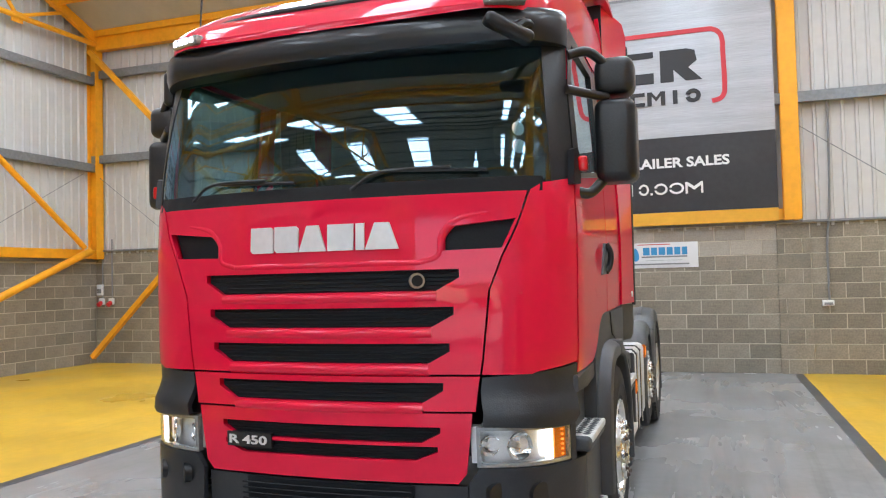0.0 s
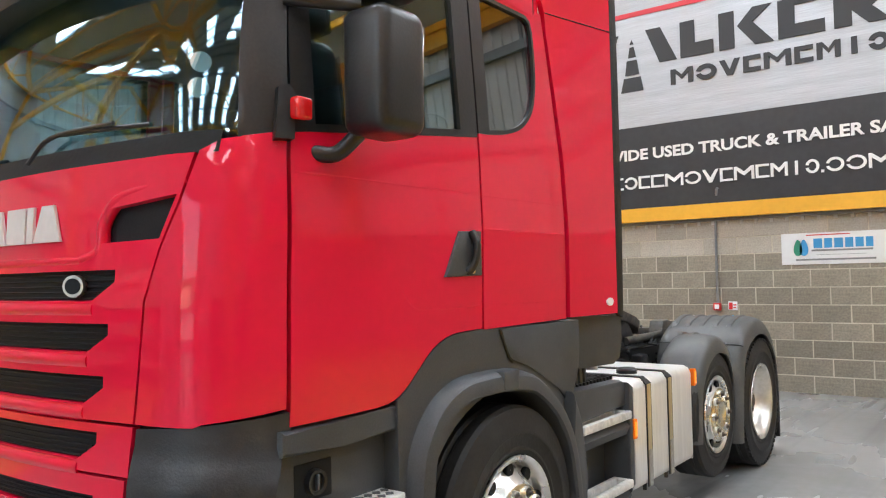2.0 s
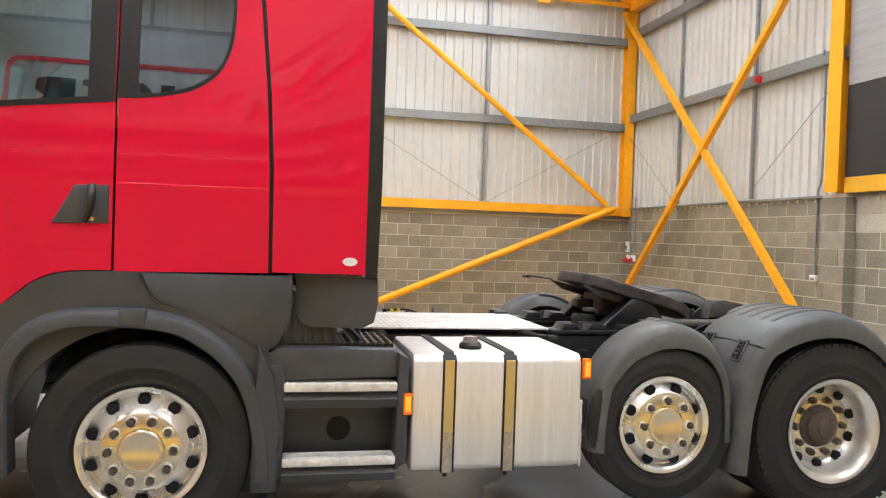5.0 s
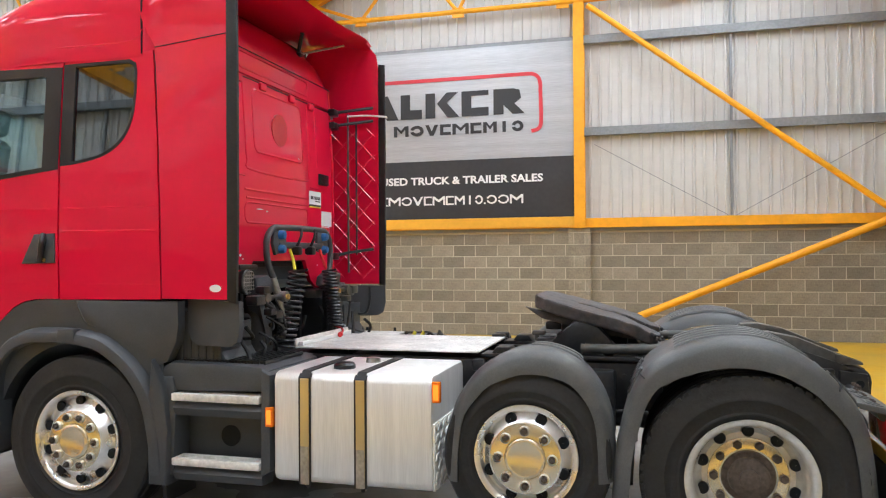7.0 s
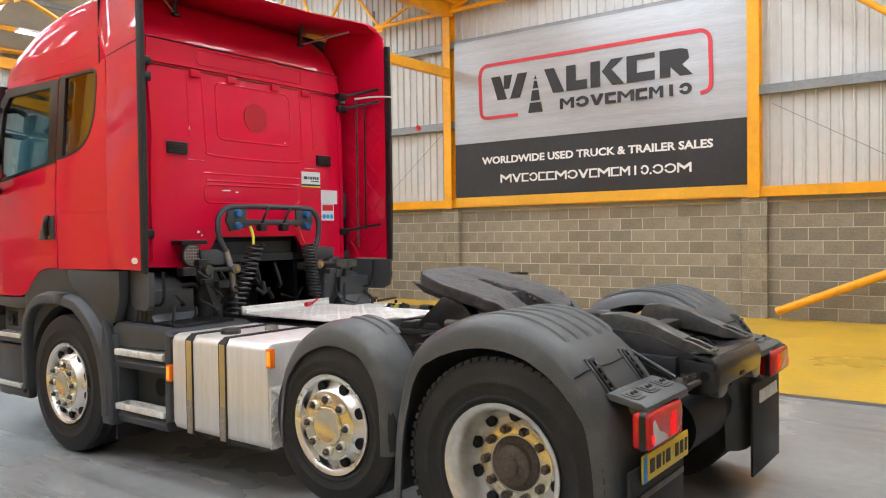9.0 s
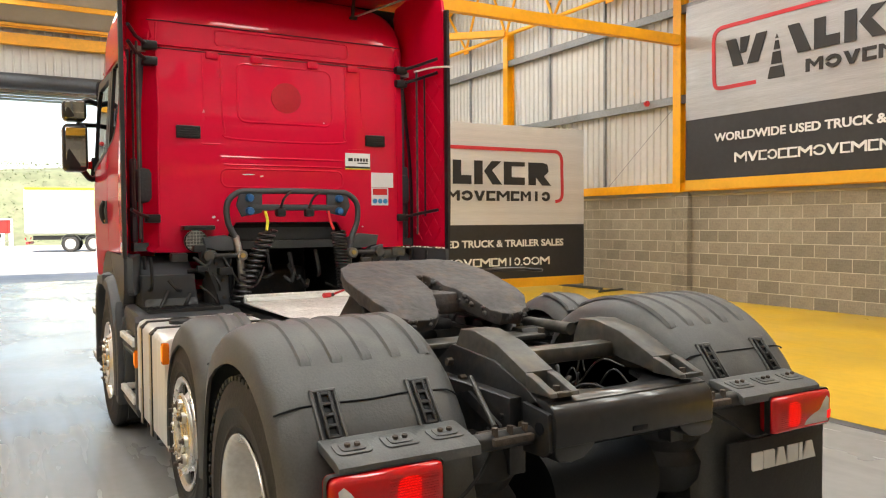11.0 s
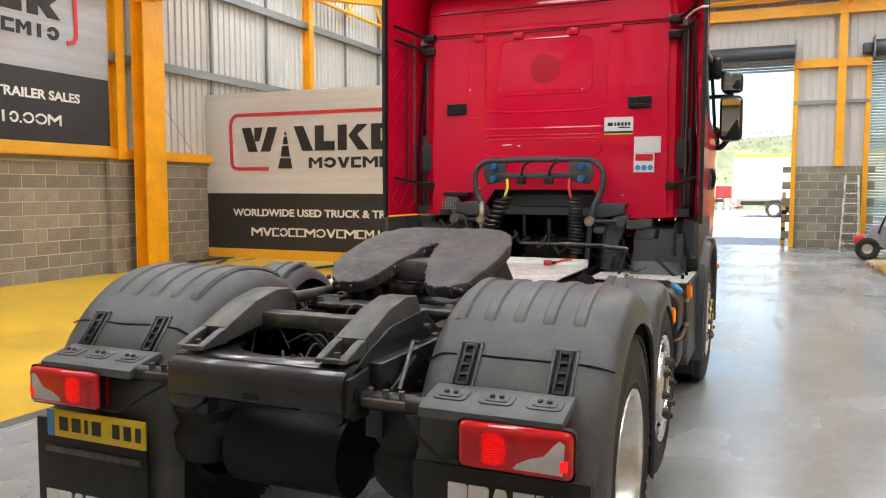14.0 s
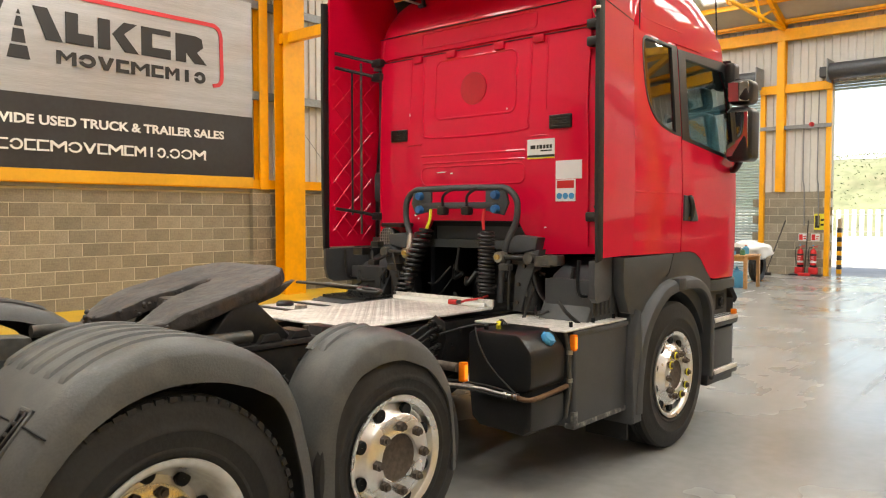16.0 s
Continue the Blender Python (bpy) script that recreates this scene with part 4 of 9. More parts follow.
# sun visor
def visor_mesh():
    bm = bmesh.new()
    prof = ((0.0, 2.835), (0.12, 2.835), (0.165, 2.815), (0.185, 2.775), (0.182, 2.70), (0.165, 2.662), (0.14, 2.658), (0.05, 2.665), (0.0, 2.665))
    rows = []
    for s in np.linspace(-1.26, 1.26, 41):
        f = 1 - 0.8 * max(0, abs(s) - 0.8) / 0.46
        rows.append([bm.verts.new(cab_map(s, 2.78, o * f) + Vector((0.0, 0, z - 2.78 - 0.012 * (abs(s) / 1.26) ** 3))) for o, z in prof])
    for a, b in zip(rows, rows[1:]):
        for i in range(len(prof)):
            j = (i + 1) % len(prof)
            bm.faces.new((a[i], a[j], b[j], b[i]))
    bm.faces.new(rows[0]), bm.faces.new(list(reversed(rows[-1])))
    return bm


part("sun_visor", visor_mesh(), mat("smoked_visor", (0.010, 0.012, 0.016), 0.32, grain=0.1, scale=40, coat=0.3), truck, "smoked black sun visor over the windscreen", 50)

# cab back wall with pressed ribs
BX = 0.72


def back_map(u, z):
    """u is y on the back wall; the outer edges turn forward."""
    e = max(0, abs(u) - 0.965)
    return Vector((BX - 0.4 * e - 9.0 * e * e - 0.06 * max(0, z - 2.35) - max(0, z - 2.95) ** 2 * 1.3, u, z))


back = skin("cab_back", [(-1.11, 1.36), (-0.62, 1.34), (-0.5, 1.40), (-0.40, 1.56), (0.40, 1.56), (0.5, 1.40), (0.62, 1.34), (1.11, 1.36), (1.11, 2.80), (-1.11, 2.80)], mapf=back_map, thick=-0.03, step=0.12)
skin("cab_back_upper", [(-1.11, 2.815), (1.11, 2.815), (1.09, 2.995), (-1.09, 2.995)], mapf=back_map, thick=-0.03, step=0.1)


def rib(pts, r=0.011, closed=False, parent=back):
    P = [back_map(u, z) + Vector((0.005 - r, 0, 0)) for u, z in pts]
    part("pressing", tube(P, r, 8, closed), RED, parent)


rib(rounded(-0.37, 2.305, 0.37, 2.735, 0.06), closed=True)
rib(arc([(-0.49, 2.78), (-0.485, 2.4), (-0.47, 2.24), (-0.40, 2.175), (0.40, 2.175), (0.47, 2.24), (0.485, 2.4), (0.49, 2.78)], 4))
rib([(-0.5, 2.04), (0.45, 2.04)], 0.012)
rib([(-0.48, 1.985), (0.45, 1.985)], 0.009)
rib(rounded(-0.5, 1.82, 0.45, 1.955, 0.05), 0.008, True)
rib([(-0.64, 2.13), (-0.5, 2.13)], 0.005)
rib([(0.5, 2.13), (0.64, 2.13)], 0.005)
for u in (-0.62, 0.62):
    rib([(u, 2.30), (u, 2.76)], 0.008)
for u in (-0.94, 0.94):
    rib(arc([(u, 1.40), (u, 2.0), (u * 0.99, 2.35), (u, 2.7), (u, 2.79)], 4), 0.007)
    rib([(u, 2.83), (u * 0.99, 2.97)], 0.007)
rib(rounded(-0.52, 2.85, 0.52, 2.965, 0.03), 0.008, True)
rib([(-1.0, 2.808), (1.0, 2.808)], 0.013)
for z in (2.792, 2.986):
    part("groove", tube([back_map(u, z) + Vector((0.003, 0, 0)) for u in np.linspace(-0.99, 0.99, 23)], 0.004, 6), GRILLE_BLACK, back)
for u in (-0.55, -0.22, 0.22, 0.55):
    p = back_map(u, 2.77)
    part("bracket_tab", box((p.x - 0.01, u - 0.045, 2.745), (p.x + 0.022, u + 0.045, 2.80), 0.012), RED, back)
part("round_badge_patch", cyl(back_map(0.0, 2.50) + Vector((-0.01, 0, 0)), back_map(0.0, 2.50) + Vector((0.009, 0, 0)), 0.115, n=40), mat("patch_red", (0.5, 0.01, 0.025), 0.35, grain=0.05, scale=40, coat=0.3), back)
for u in (-0.73, 0.735):
    v = part("air_vent", box((BX - 0.02, u - 0.085, 2.165), (BX + 0.016, u + 0.085, 2.255), 0.008), BLACK_PLASTIC, back)
    for i in range(5):
        part("slat", box((BX + 0.012, u - 0.075, 2.175 + i * 0.016), (BX + 0.022, u + 0.075, 2.183 + i * 0.016), 0.002), BLACK_PLASTIC, v)


def sticker(name, y0, z0, y1, z1, material, dx=0.004, parent=back, label=""):
    return part(name, box((BX - 0.01, y0, z0), (BX + dx, y1, z1)), material, parent, label)


st = sticker("dealer_sticker", 0.475, 1.975, 0.69, 2.105, PAPER, label="white dealer sticker with a black and yellow foot")
part("bar", box((BX, 0.475, 1.985), (BX + 0.005, 0.69, 2.0)), INK, st)
part("bar", box((BX, 0.475, 1.975), (BX + 0.005, 0.69, 1.983)), YELLOW_PLATE, st)
for i, (a, b) in enumerate(((0.50, 0.54), (0.55, 0.565), (0.572, 0.595), (0.602, 0.62), (0.627, 0.645), (0.652, 0.67))):
    part("bar", box((BX, a, 2.04), (BX + 0.005, b, 2.065)), INK, st)
part("bar", box((BX, 0.58, 2.022), (BX + 0.005, 0.67, 2.031)), INK, st)
st = sticker("notice_sticker", 0.70, 1.835, 0.895, 1.955, PAPER)
st2 = sticker("warning_sticker", 0.70, 1.69, 0.85, 1.832, PAPER)
part("bar", box((BX, 0.712, 1.775), (BX + 0.005, 0.84, 1.825)), SIGN_RED, st2)
for i in range(3):
    part("symbol", cyl((BX, 0.73 + i * 0.046, 1.725), (BX + 0.006, 0.73 + i * 0.046, 1.725), 0.020, n=20), SIGN_BLUE, st2)

# chipped paint
for k, (u, z, w, h) in enumerate(((-0.30, 1.915, 0.10, 0.010), (-0.20, 1.905, 0.03, 0.012), (-0.56, 1.60, 0.03, 0.02), (-0.53, 1.575, 0.014, 0.012), (-0.62, 2.36, 0.012, 0.03), (0.30, 2.33, 0.012, 0.012), (0.62, 1.52, 0.02, 0.012))):
    p = back_map(u, z)
    bm = prism([(u - w / 2, z - h * 0.2), (u - w * 0.2, z - h / 2), (u + w * 0.3, z - h * 0.3), (u + w / 2, z + h * 0.1), (u + w * 0.1, z + h / 2), (u - w * 0.3, z + h * 0.3)], "x", p.x - 0.004, p.x + 0.0015)
    part("paint_chip", bm, PAPER, back)
# side deflectors that flare to the rear, net on their inner faces, rubber edges and lower flaps
def defl_y(x, z, inset=0.0):
    """Half width of a deflector: flush with the cab in front, wider at its rear edge."""
    f = min(1.0, max(0.0, (x - 0.50) / 0.53))
    w = lerp_table(HALF_W, min(z, 2.75)) + 0.006 - 0.14 * max(0.0, z - 2.85) ** 2
    return w + (1.222 - w) * f - inset


for s in (1, -1):
    defl = skin("side_deflector", [(0.572, 1.35), (1.03, 1.35), (1.03, 3.2), (1.012, 3.32), (0.955, 3.39), (0.62, 3.41), (0.46, 3.37), (0.37, 3.25), (0.36, 3.12), (0.40, 3.0), (0.45, 2.9), (0.487, 2.84), (0.51, 2.6), (0.546, 2.2), (0.566, 1.85)], mapf=lambda u, v: Vector((u, -s * defl_y(u, v), v)), thick=-0.028 * s, step=0.09)
    y = -s * 1.215
    part("panel_joint", tube([(x, -s * defl_y(x, 2.84, -0.0005), 2.832 + 0.026 * (x - 0.49)) for x in np.linspace(0.49, 1.025, 8)], 0.003, 6), GRILLE_BLACK, defl)
    part("rubber_edge", prism([(1.032, 1.335), (1.082, 1.325), (1.09, 1.8), (1.09, 2.6), (1.088, 3.235), (1.032, 3.245)], "y", y - 0.013, y + 0.013, 0.008), RUBBER, defl)
    part("edge_strip", box((1.02, y - 0.010, 1.34), (1.045, y + 0.010, 3.22), 0.006), RUBBER, defl)
    yf = -s * 1.10
    flap = skin("lower_flap", [(0.69, 1.345), (1.085, 1.335), (1.09, 1.20), (1.07, 1.11), (1.02, 1.082), (0.77, 1.078), (0.715, 1.105), (0.692, 1.16)], mapf=lambda u, v: Vector((u, -s * (1.10 + 0.27 * (u - 0.69)), v)), thick=-0.035 * s, step=0.12, material=GREY_PLASTIC, parent=defl)
    part("flap_frame", tube(arc([(0.74, yf + s * 0.05, 1.33), (0.74, yf + s * 0.06, 1.15), (0.79, yf + s * 0.06, 1.11), (0.96, yf + s * 0.06, 1.11), (1.0, yf + s * 0.06, 1.2), (1.0, yf + s * 0.05, 1.33)], 5), 0.012, 8), BLACK_PLASTIC, flap)
    yi = -s * 1.16
    for i in range(-12, 14):
        for d in (1, -1):
            # diagonal seams clipped to the face
            pts = []
            for f in np.linspace(0, 1, 12):
                x = 0.62 + 0.38 * f
                z = 1.40 + (i + 0.5) * 0.19 + d * (f - 0.5) * 0.42
                if 1.40 < z < 2.72:
                    pts.append((x, -s * defl_y(x, z, 0.031), z))
            if len(pts) > 2:
                part("net_cord", tube(pts, 0.005, 5), RED, defl)
    for z in (1.62, 2.72, 2.83):
        br = part("stay", tube([(0.70, -s * 0.98, z - 0.03), (0.80, -s * 1.08, z), (1.0, yi, z + 0.03)], 0.013, 8), BLACK_PLASTIC, defl)
        part("clamp", box((0.66, -s * 0.98 - 0.05, z - 0.06), (0.74, -s * 0.98 + 0.05, z + 0.0), 0.01), BLACK_PLASTIC, br)
    part("hinge_rod", tube([(0.80, -s * 1.08, 1.45), (0.80, -s * 1.08, 2.80)], 0.009, 8), CHASSIS_WORN, defl)
    part("hinge_rod", tube([(0.86, -s * 1.12, 1.60), (0.86, -s * 1.12, 2.72)], 0.008, 8), BLACK_PLASTIC, defl)
ov = part("oval_plate", cyl((0.945, -1.19, 1.412), (0.945, -defl_y(0.945, 1.412, -0.004), 1.412), 0.021, n=32), PAPER, truck)
ov.data.transform(Matrix.Translation((0.945, 0, 0)) @ Matrix.Diagonal((1.75, 1, 1, 1)) @ Matrix.Translation((-0.945, 0, 0)))
part("strap_band", tube(arc([(0.80, 1.06, 2.78), (0.95, 1.12, 2.79), (1.09, 1.19, 2.785), (1.095, 1.235, 2.785)], 4), 0.008, 6), WHITE_PAINT, truck)
# roof spoiler between the side deflectors
bm = bmesh.new()
rows = []
for y in np.linspace(-1.16, 1.16, 21):
    e = (abs(y) / 1.16) ** 2
    zr = 3.345 + 0.085 * e - 0.06 * e ** 6
    rows.append([bm.verts.new((x, y, z)) for x, z in ((0.22, 3.40), (0.6, 3.415 + (zr - 3.345) * 0.5), (0.99, zr + 0.02), (1.03 - 0.06 * e ** 4, zr), (0.99, zr - 0.012), (0.6, 3.385 + (zr - 3.345) * 0.5), (0.22, 3.36))])
for a, b in zip(rows, rows[1:]):
    for i in range(7):
        bm.faces.new((a[i], a[(i + 1) % 7], b[(i + 1) % 7], b[i]))
bm.faces.new(rows[0]), bm.faces.new(list(reversed(rows[-1])))
spoiler = part("roof_spoiler", bm, RED, truck, "", 50)
# black plate added to darken the gap between roof and deflectors
part("roof_gap_screen", box((0.385, -1.12, 2.80), (0.40, 1.12, 3.36), 0.004), GRILLE_BLACK, truck)
for y in (-0.62, 0.62):
    foot = part("stay", tube([(0.56, y, 3.21), (0.60, y, 3.39)], 0.016, 8), BLACK_PLASTIC, spoiler)
    part("stay_foot", box((0.52, y - 0.03, 3.20), (0.60, y + 0.03, 3.225), 0.006), BLACK_PLASTIC, foot)
    part("stay_rod", tube([(0.57, y, 3.22), (0.80, math.copysign(1.0, y), 3.37)], 0.009, 8), STEEL, foot)

# mirrors on both doors
for s, my in ((1, 1.335), (-1, 1.30)):
    m = part("mirror", box((-1.045, -s * my - 0.098, 2.005), (-0.825, -s * my + 0.098, 2.412), 0.048, 5), BLACK_PLASTIC, truck, "large black door mirror housing")
    part("mirror_glass", box((-0.004, -0.078, -0.165), (0.004, 0.078, 0.165), 0.003, 1, pose(-0.824, -s * my, 2.208, 0, 3, -s * 5)), MIRROR, m)
    m2 = part("wide_angle_mirror", box((-1.03, -s * my - 0.095, 2.435), (-0.84, -s * my + 0.095, 2.618), 0.05, 5), BLACK_PLASTIC, truck)
    part("mirror_glass", box((-0.004, -0.075, -0.072), (0.004, 0.075, 0.072), 0.003, 1, pose(-0.839, -s * my, 2.525, 0, 6, -s * 9)), MIRROR, m2)
    part("arm", tube(arc([(-1.17, -s * 1.13, 2.44), (-1.1, -s * 1.2, 2.43), (-1.0, -s * 1.30, 2.42)], 4), 0.022, 10), BLACK_PLASTIC, m)
    part("arm", tube(arc([(-1.08, -s * 1.15, 1.96), (-1.03, -s * 1.21, 1.955), (-0.985, -s * 1.27, 2.02)], 4), 0.026, 12), BLACK_PLASTIC, m)
    part("arm", tube(arc([(-1.1, -s * 1.13, 2.62), (-1.05, -s * 1.22, 2.64), (-1.0, -s * 1.3, 2.58)], 4), 0.024, 10), BLACK_PLASTIC, m2)
fm = part("front_mirror", box((-0.12, -0.045, -0.03), (0.12, 0.045, 0.03), 0.025, 4, pose(-1.47, -0.93, 2.665, 0, 25, -62)), BLACK_PLASTIC, truck, "small black front mirror on an arm")
part("arm", tube(arc([(-1.24, -1.0, 2.72), (-1.36, -0.98, 2.72), (-1.44, -0.93, 2.66)], 4), 0.022, 8), BLACK_PLASTIC, fm)

# makers' marks as plain shapes
def mark(parent, polys, y0, z0, w, h, material, fx, depth=0.012):
    """Plain slabs side by side; polys in a unit square per slab: (start, end, shape)."""
    for a, b, shape in polys:
        pl = {"block": [(0, 0), (1, 0), (1, 1), (0, 1)], "wedge": [(0, 0), (1, 0), (0.72, 1), (0.28, 1)], "vee": [(0.2, 0), (0.8, 0), (1, 1), (0, 1)], "notch": [(0, 0.1), (0.1, 0), (1, 0), (1, 0.9), (0.9, 1), (0, 1)]}[shape]
        bm = bmesh.new()
        vs = [Vector(fx(a + (b - a) * u, v)) for u, v in pl]
        n = (vs[1] - vs[0]).cross(vs[2] - vs[0]).normalized()
        lo = [bm.verts.new(v - n * 0.002) for v in vs]
        hi = [bm.verts.new(v + n * depth) for v in vs]
        bm.faces.new(lo), bm.faces.new(hi)
        for i in range(len(vs)):
            bm.faces.new((lo[i], lo[(i + 1) % len(vs)], hi[(i + 1) % len(vs)], hi[i]))
        part("mark", bm, material, parent)


SIX = ((0, 0.165, "notch"), (0.175, 0.345, "notch"), (0.35, 0.535, "wedge"), (0.545, 0.715, "block"), (0.73, 0.785, "block"), (0.79, 1.0, "wedge"))
mark(front_panel, SIX, 0, 0, 1, 1, SILVER, lambda u, v: cab_map(-(0.385 - u * 0.775), 1.70 + v * 0.125, 0.004), 0.007)
badge = part("round_badge", cyl(cab_map(0.475, 1.55, -0.01), cab_map(0.475, 1.55, 0.012), 0.036, n=24), STEEL, front_panel)
part("badge_centre", cyl(cab_map(0.475, 1.55, 0.01), cab_map(0.475, 1.55, 0.015), 0.026, n=20), GRILLE_BLACK, badge)
plate = skin("model_plate", [(-0.55, 0.762), (-0.285, 0.762), (-0.285, 0.832), (-0.55, 0.832)], mapf=lambda u, v: cab_map(u, v, 0.008), thick=-0.02, step=0.1, material=BLACK_PLASTIC)
lettering("model_number", "R 450", 0.222, 0.043, Matrix.Translation(cab_map(-0.53, 0.776, 0.012)) @ pose(0, 0, 0, 90, 0, -95.3), SILVER, plate, 0.003, bold=0.02)

# cab inside: dash, wheel, seats, floor, curtains
part("dashboard", prism([(-1.36, 1.94), (-1.28, 2.02), (-1.0, 2.03), (-0.85, 1.95), (-0.8, 1.5), (-1.36, 1.5)], "y", -0.86, 0.86, 0.02), DASH, truck)
sw = part("steering_wheel", tube([(-0.80 + 0.10 * math.sin(a), 0.58 + 0.235 * math.cos(a), 2.02 + 0.21 * math.sin(a)) for a in np.linspace(0, 2 * math.pi, 32, endpoint=False)], 0.017, 8, True), BLACK_PLASTIC, truck)
part("boss", box((-0.84, 0.38, 1.99), (-0.78, 0.78, 2.05), 0.02), BLACK_PLASTIC, sw)
for y in (-0.58, 0.58):
    seat = part("seat", box((-0.55, y - 0.25, 1.45), (0.0, y + 0.25, 1.68), 0.06, 4), SEAT_CLOTH, truck)
    part("backrest", box((-0.02, y - 0.24, 1.6), (0.14, y + 0.24, 2.32), 0.06, 4), SEAT_CLOTH, seat)
    part("headrest", box((0.0, y - 0.13, 2.34), (0.11, y + 0.13, 2.55), 0.045, 4), SEAT_CLOTH, seat)
part("cab_floor", box((-1.1, -1.1, 1.36), (0.66, 1.1, 1.42)), DASH, truck)
part("cab_headlining", box((-1.15, -1.08, 2.76), (0.66, 1.08, 2.80)), mat("headlining", (0.25, 0.25, 0.24), 0.9), truck)
part("cab_lining", box((0.60, -1.05, 1.42), (0.635, 1.05, 2.76), 0.01), DASH, truck)
for s in (1, -1):
    part("door_lining", box((-1.0, min(-s * 1.10, -s * 1.06), 1.42), (0.60, max(-s * 1.10, -s * 1.06), 2.02), 0.015), DASH, truck)
for z in (2.155, 2.24):
    part("white_disc_sticker", cyl(cab_map(0.965, z, -0.018), cab_map(0.965, z, -0.014), 0.032, n=24), PAPER, truck)
part("bunk", box((0.2, -1.08, 1.7), (0.68, 1.08, 1.95), 0.04), SEAT_CLOTH, truck)
for s in (1, -1):
    bm = bmesh.new()
    lo, hi = [], []
    for i, x in enumerate(np.linspace(-0.06, 0.42, 33)):
        y = -s * (1.06 + 0.018 * math.sin(i * 0.9))
        lo.append(bm.verts.new((x, y, 1.95))), hi.append(bm.verts.new((x, y, 2.76)))
    for i in range(32):
        bm.faces.new((lo[i], lo[i + 1], hi[i + 1], hi[i]))
    part("curtain", bm, CURTAIN, truck)
part("antenna", tube([(-0.95, 1.07, 2.93), (-0.93, 1.09, 3.0), (-0.90, 1.08, 3.45)], 0.006, 6), BLACK_PLASTIC, truck)
km = part("kerb_mirror", box((-1.14, 1.12, 2.585), (-1.0, 1.20, 2.785), 0.03, 4), BLACK_PLASTIC, truck)
part("arm", tube([(-1.05, 1.05, 2.76), (-1.07, 1.15, 2.76)], 0.02, 8), BLACK_PLASTIC, km)

# ---- bumper, lamps, steps, wheel arches ----
def bump_map(out):
    return lambda u, v: cab_map(u, v, out - 0.035)


for s in (1, -1):
    up = skin("bumper_upper", both([(0.76, 0.90), (1.215, 0.885), (1.235, 0.93), (1.26, 1.0), (1.315, 1.155), (SIDE0 - 1.45, 1.13), (0.78, 1.11)], s), mapf=lambda u, v: cab_map(u, v, -0.004 + 0.045 * max(0, 1 - abs(v - 0.93) / 0.12)), thick=-0.03, step=0.05, material=DARK_PLASTIC)
    part("wing_foil", prism([(-1.22, 1.098), (-0.76, 1.102), (-0.685, 1.11), (-0.675, 1.018), (-0.95, 1.012), (-1.22, 1.02)], "y", min(-s * 1.155, -s * 1.10), max(-s * 1.155, -s * 1.10), 0.012), GREY_PLASTIC, truck)
    # headlamp: pale housing, two reflector bowls with rings, white strip, amber corner
    body = skin("headlamp", both([(0.75, 0.72), (1.20, 0.735), (1.20, 0.885), (0.75, 0.885)], s), mapf=bump_map(-0.005), thick=-0.05, step=0.08, material=REFLECTOR)
    for a, r in ((0.82, 0.052), (0.955, 0.068)):
        p, q = cab_map(s * a, 0.805, -0.037), cab_map(s * a, 0.805, -0.005)
        ax = (q - p).normalized()
        e1 = Vector((0, 0, 1)).cross(ax).normalized()
        e2 = ax.cross(e1)
        bowl = bmesh.new()
        rings = []
        for rr, d in ((1.0, 0.030), (0.97, 0.034), (0.90, 0.028), (0.75, 0.012), (0.5, 0.004), (0.25, 0.002)):
            rings.append([bowl.verts.new(p + ax * d + (e1 * math.cos(t) + e2 * math.sin(t) * 0.93) * r * rr) for t in np.linspace(0, 2 * math.pi, 28, endpoint=False)])
        for ra, rb_ in zip(rings, rings[1:]):
            for k in range(28):
                bowl.faces.new((ra[k], ra[(k + 1) % 28], rb_[(k + 1) % 28], rb_[k]))
        bowl.faces.new(rings[-1])
        part("reflector_bowl", bowl, CHROME, body)
        part("bulb", cyl(p, p + ax * 0.022, r * 0.24, r * 0.16, n=16), REFLECTOR if a < 0.9 else STEEL, body)
    skin("daylight_strip", both([(1.078, 0.735), (1.108, 0.738), (1.108, 0.88), (1.082, 0.88), (1.07, 0.81)], s), mapf=bump_map(0.03), thick=-0.02, step=0.1, material=LAMP_LIT, parent=body)
    skin("indicator", both([(1.118, 0.738), (1.188, 0.742), (1.188, 0.88), (1.118, 0.88)], s), mapf=bump_map(0.028), thick=-0.02, step=0.08, material=AMBER, parent=body)
    for z in np.linspace(0.755, 0.865, 6):
        part("amber_bead", box(cab_map(s * 1.165, z, -0.005) - Vector((0.006, 0.006, 0.004)), cab_map(s * 1.165, z, -0.005) + Vector((0.006, 0.006, 0.004)), 0.002), AMBER_LIT, body)
    skin("bezel", both([(0.745, 0.712), (1.205, 0.728), (1.205, 0.892), (0.745, 0.892)], s), [both([(0.765, 0.728), (1.19, 0.743), (1.19, 0.878), (0.765, 0.878)], s)], mapf=bump_map(0.042), thick=-0.03, step=0.08, material=LAMP_GLASS, parent=body)
    skin("lamp_surround", both([(1.207, 0.70), (1.245, 0.70), (1.245, 0.93), (1.207, 0.90)], s), mapf=bump_map(0.045), thick=-0.06, step=0.06, material=DARK_PLASTIC)
    lens = skin("lens", both([(0.75, 0.72), (1.20, 0.735), (1.20, 0.885), (0.75, 0.885)], s), mapf=bump_map(0.045), thick=-0.004, step=0.08, material=LENS, parent=body)
    lens.visible_shadow = False
    skin("bumper_corner", both([(0.72, 0.30), (SIDE0 - 0.98, 0.30), (SIDE0 - 0.98, 0.70), (1.24, 0.722), (0.75, 0.71), (0.70, 0.64)], s), mapf=bump_map(0.05), thick=-0.03, step=0.08, material=DARK_PLASTIC)
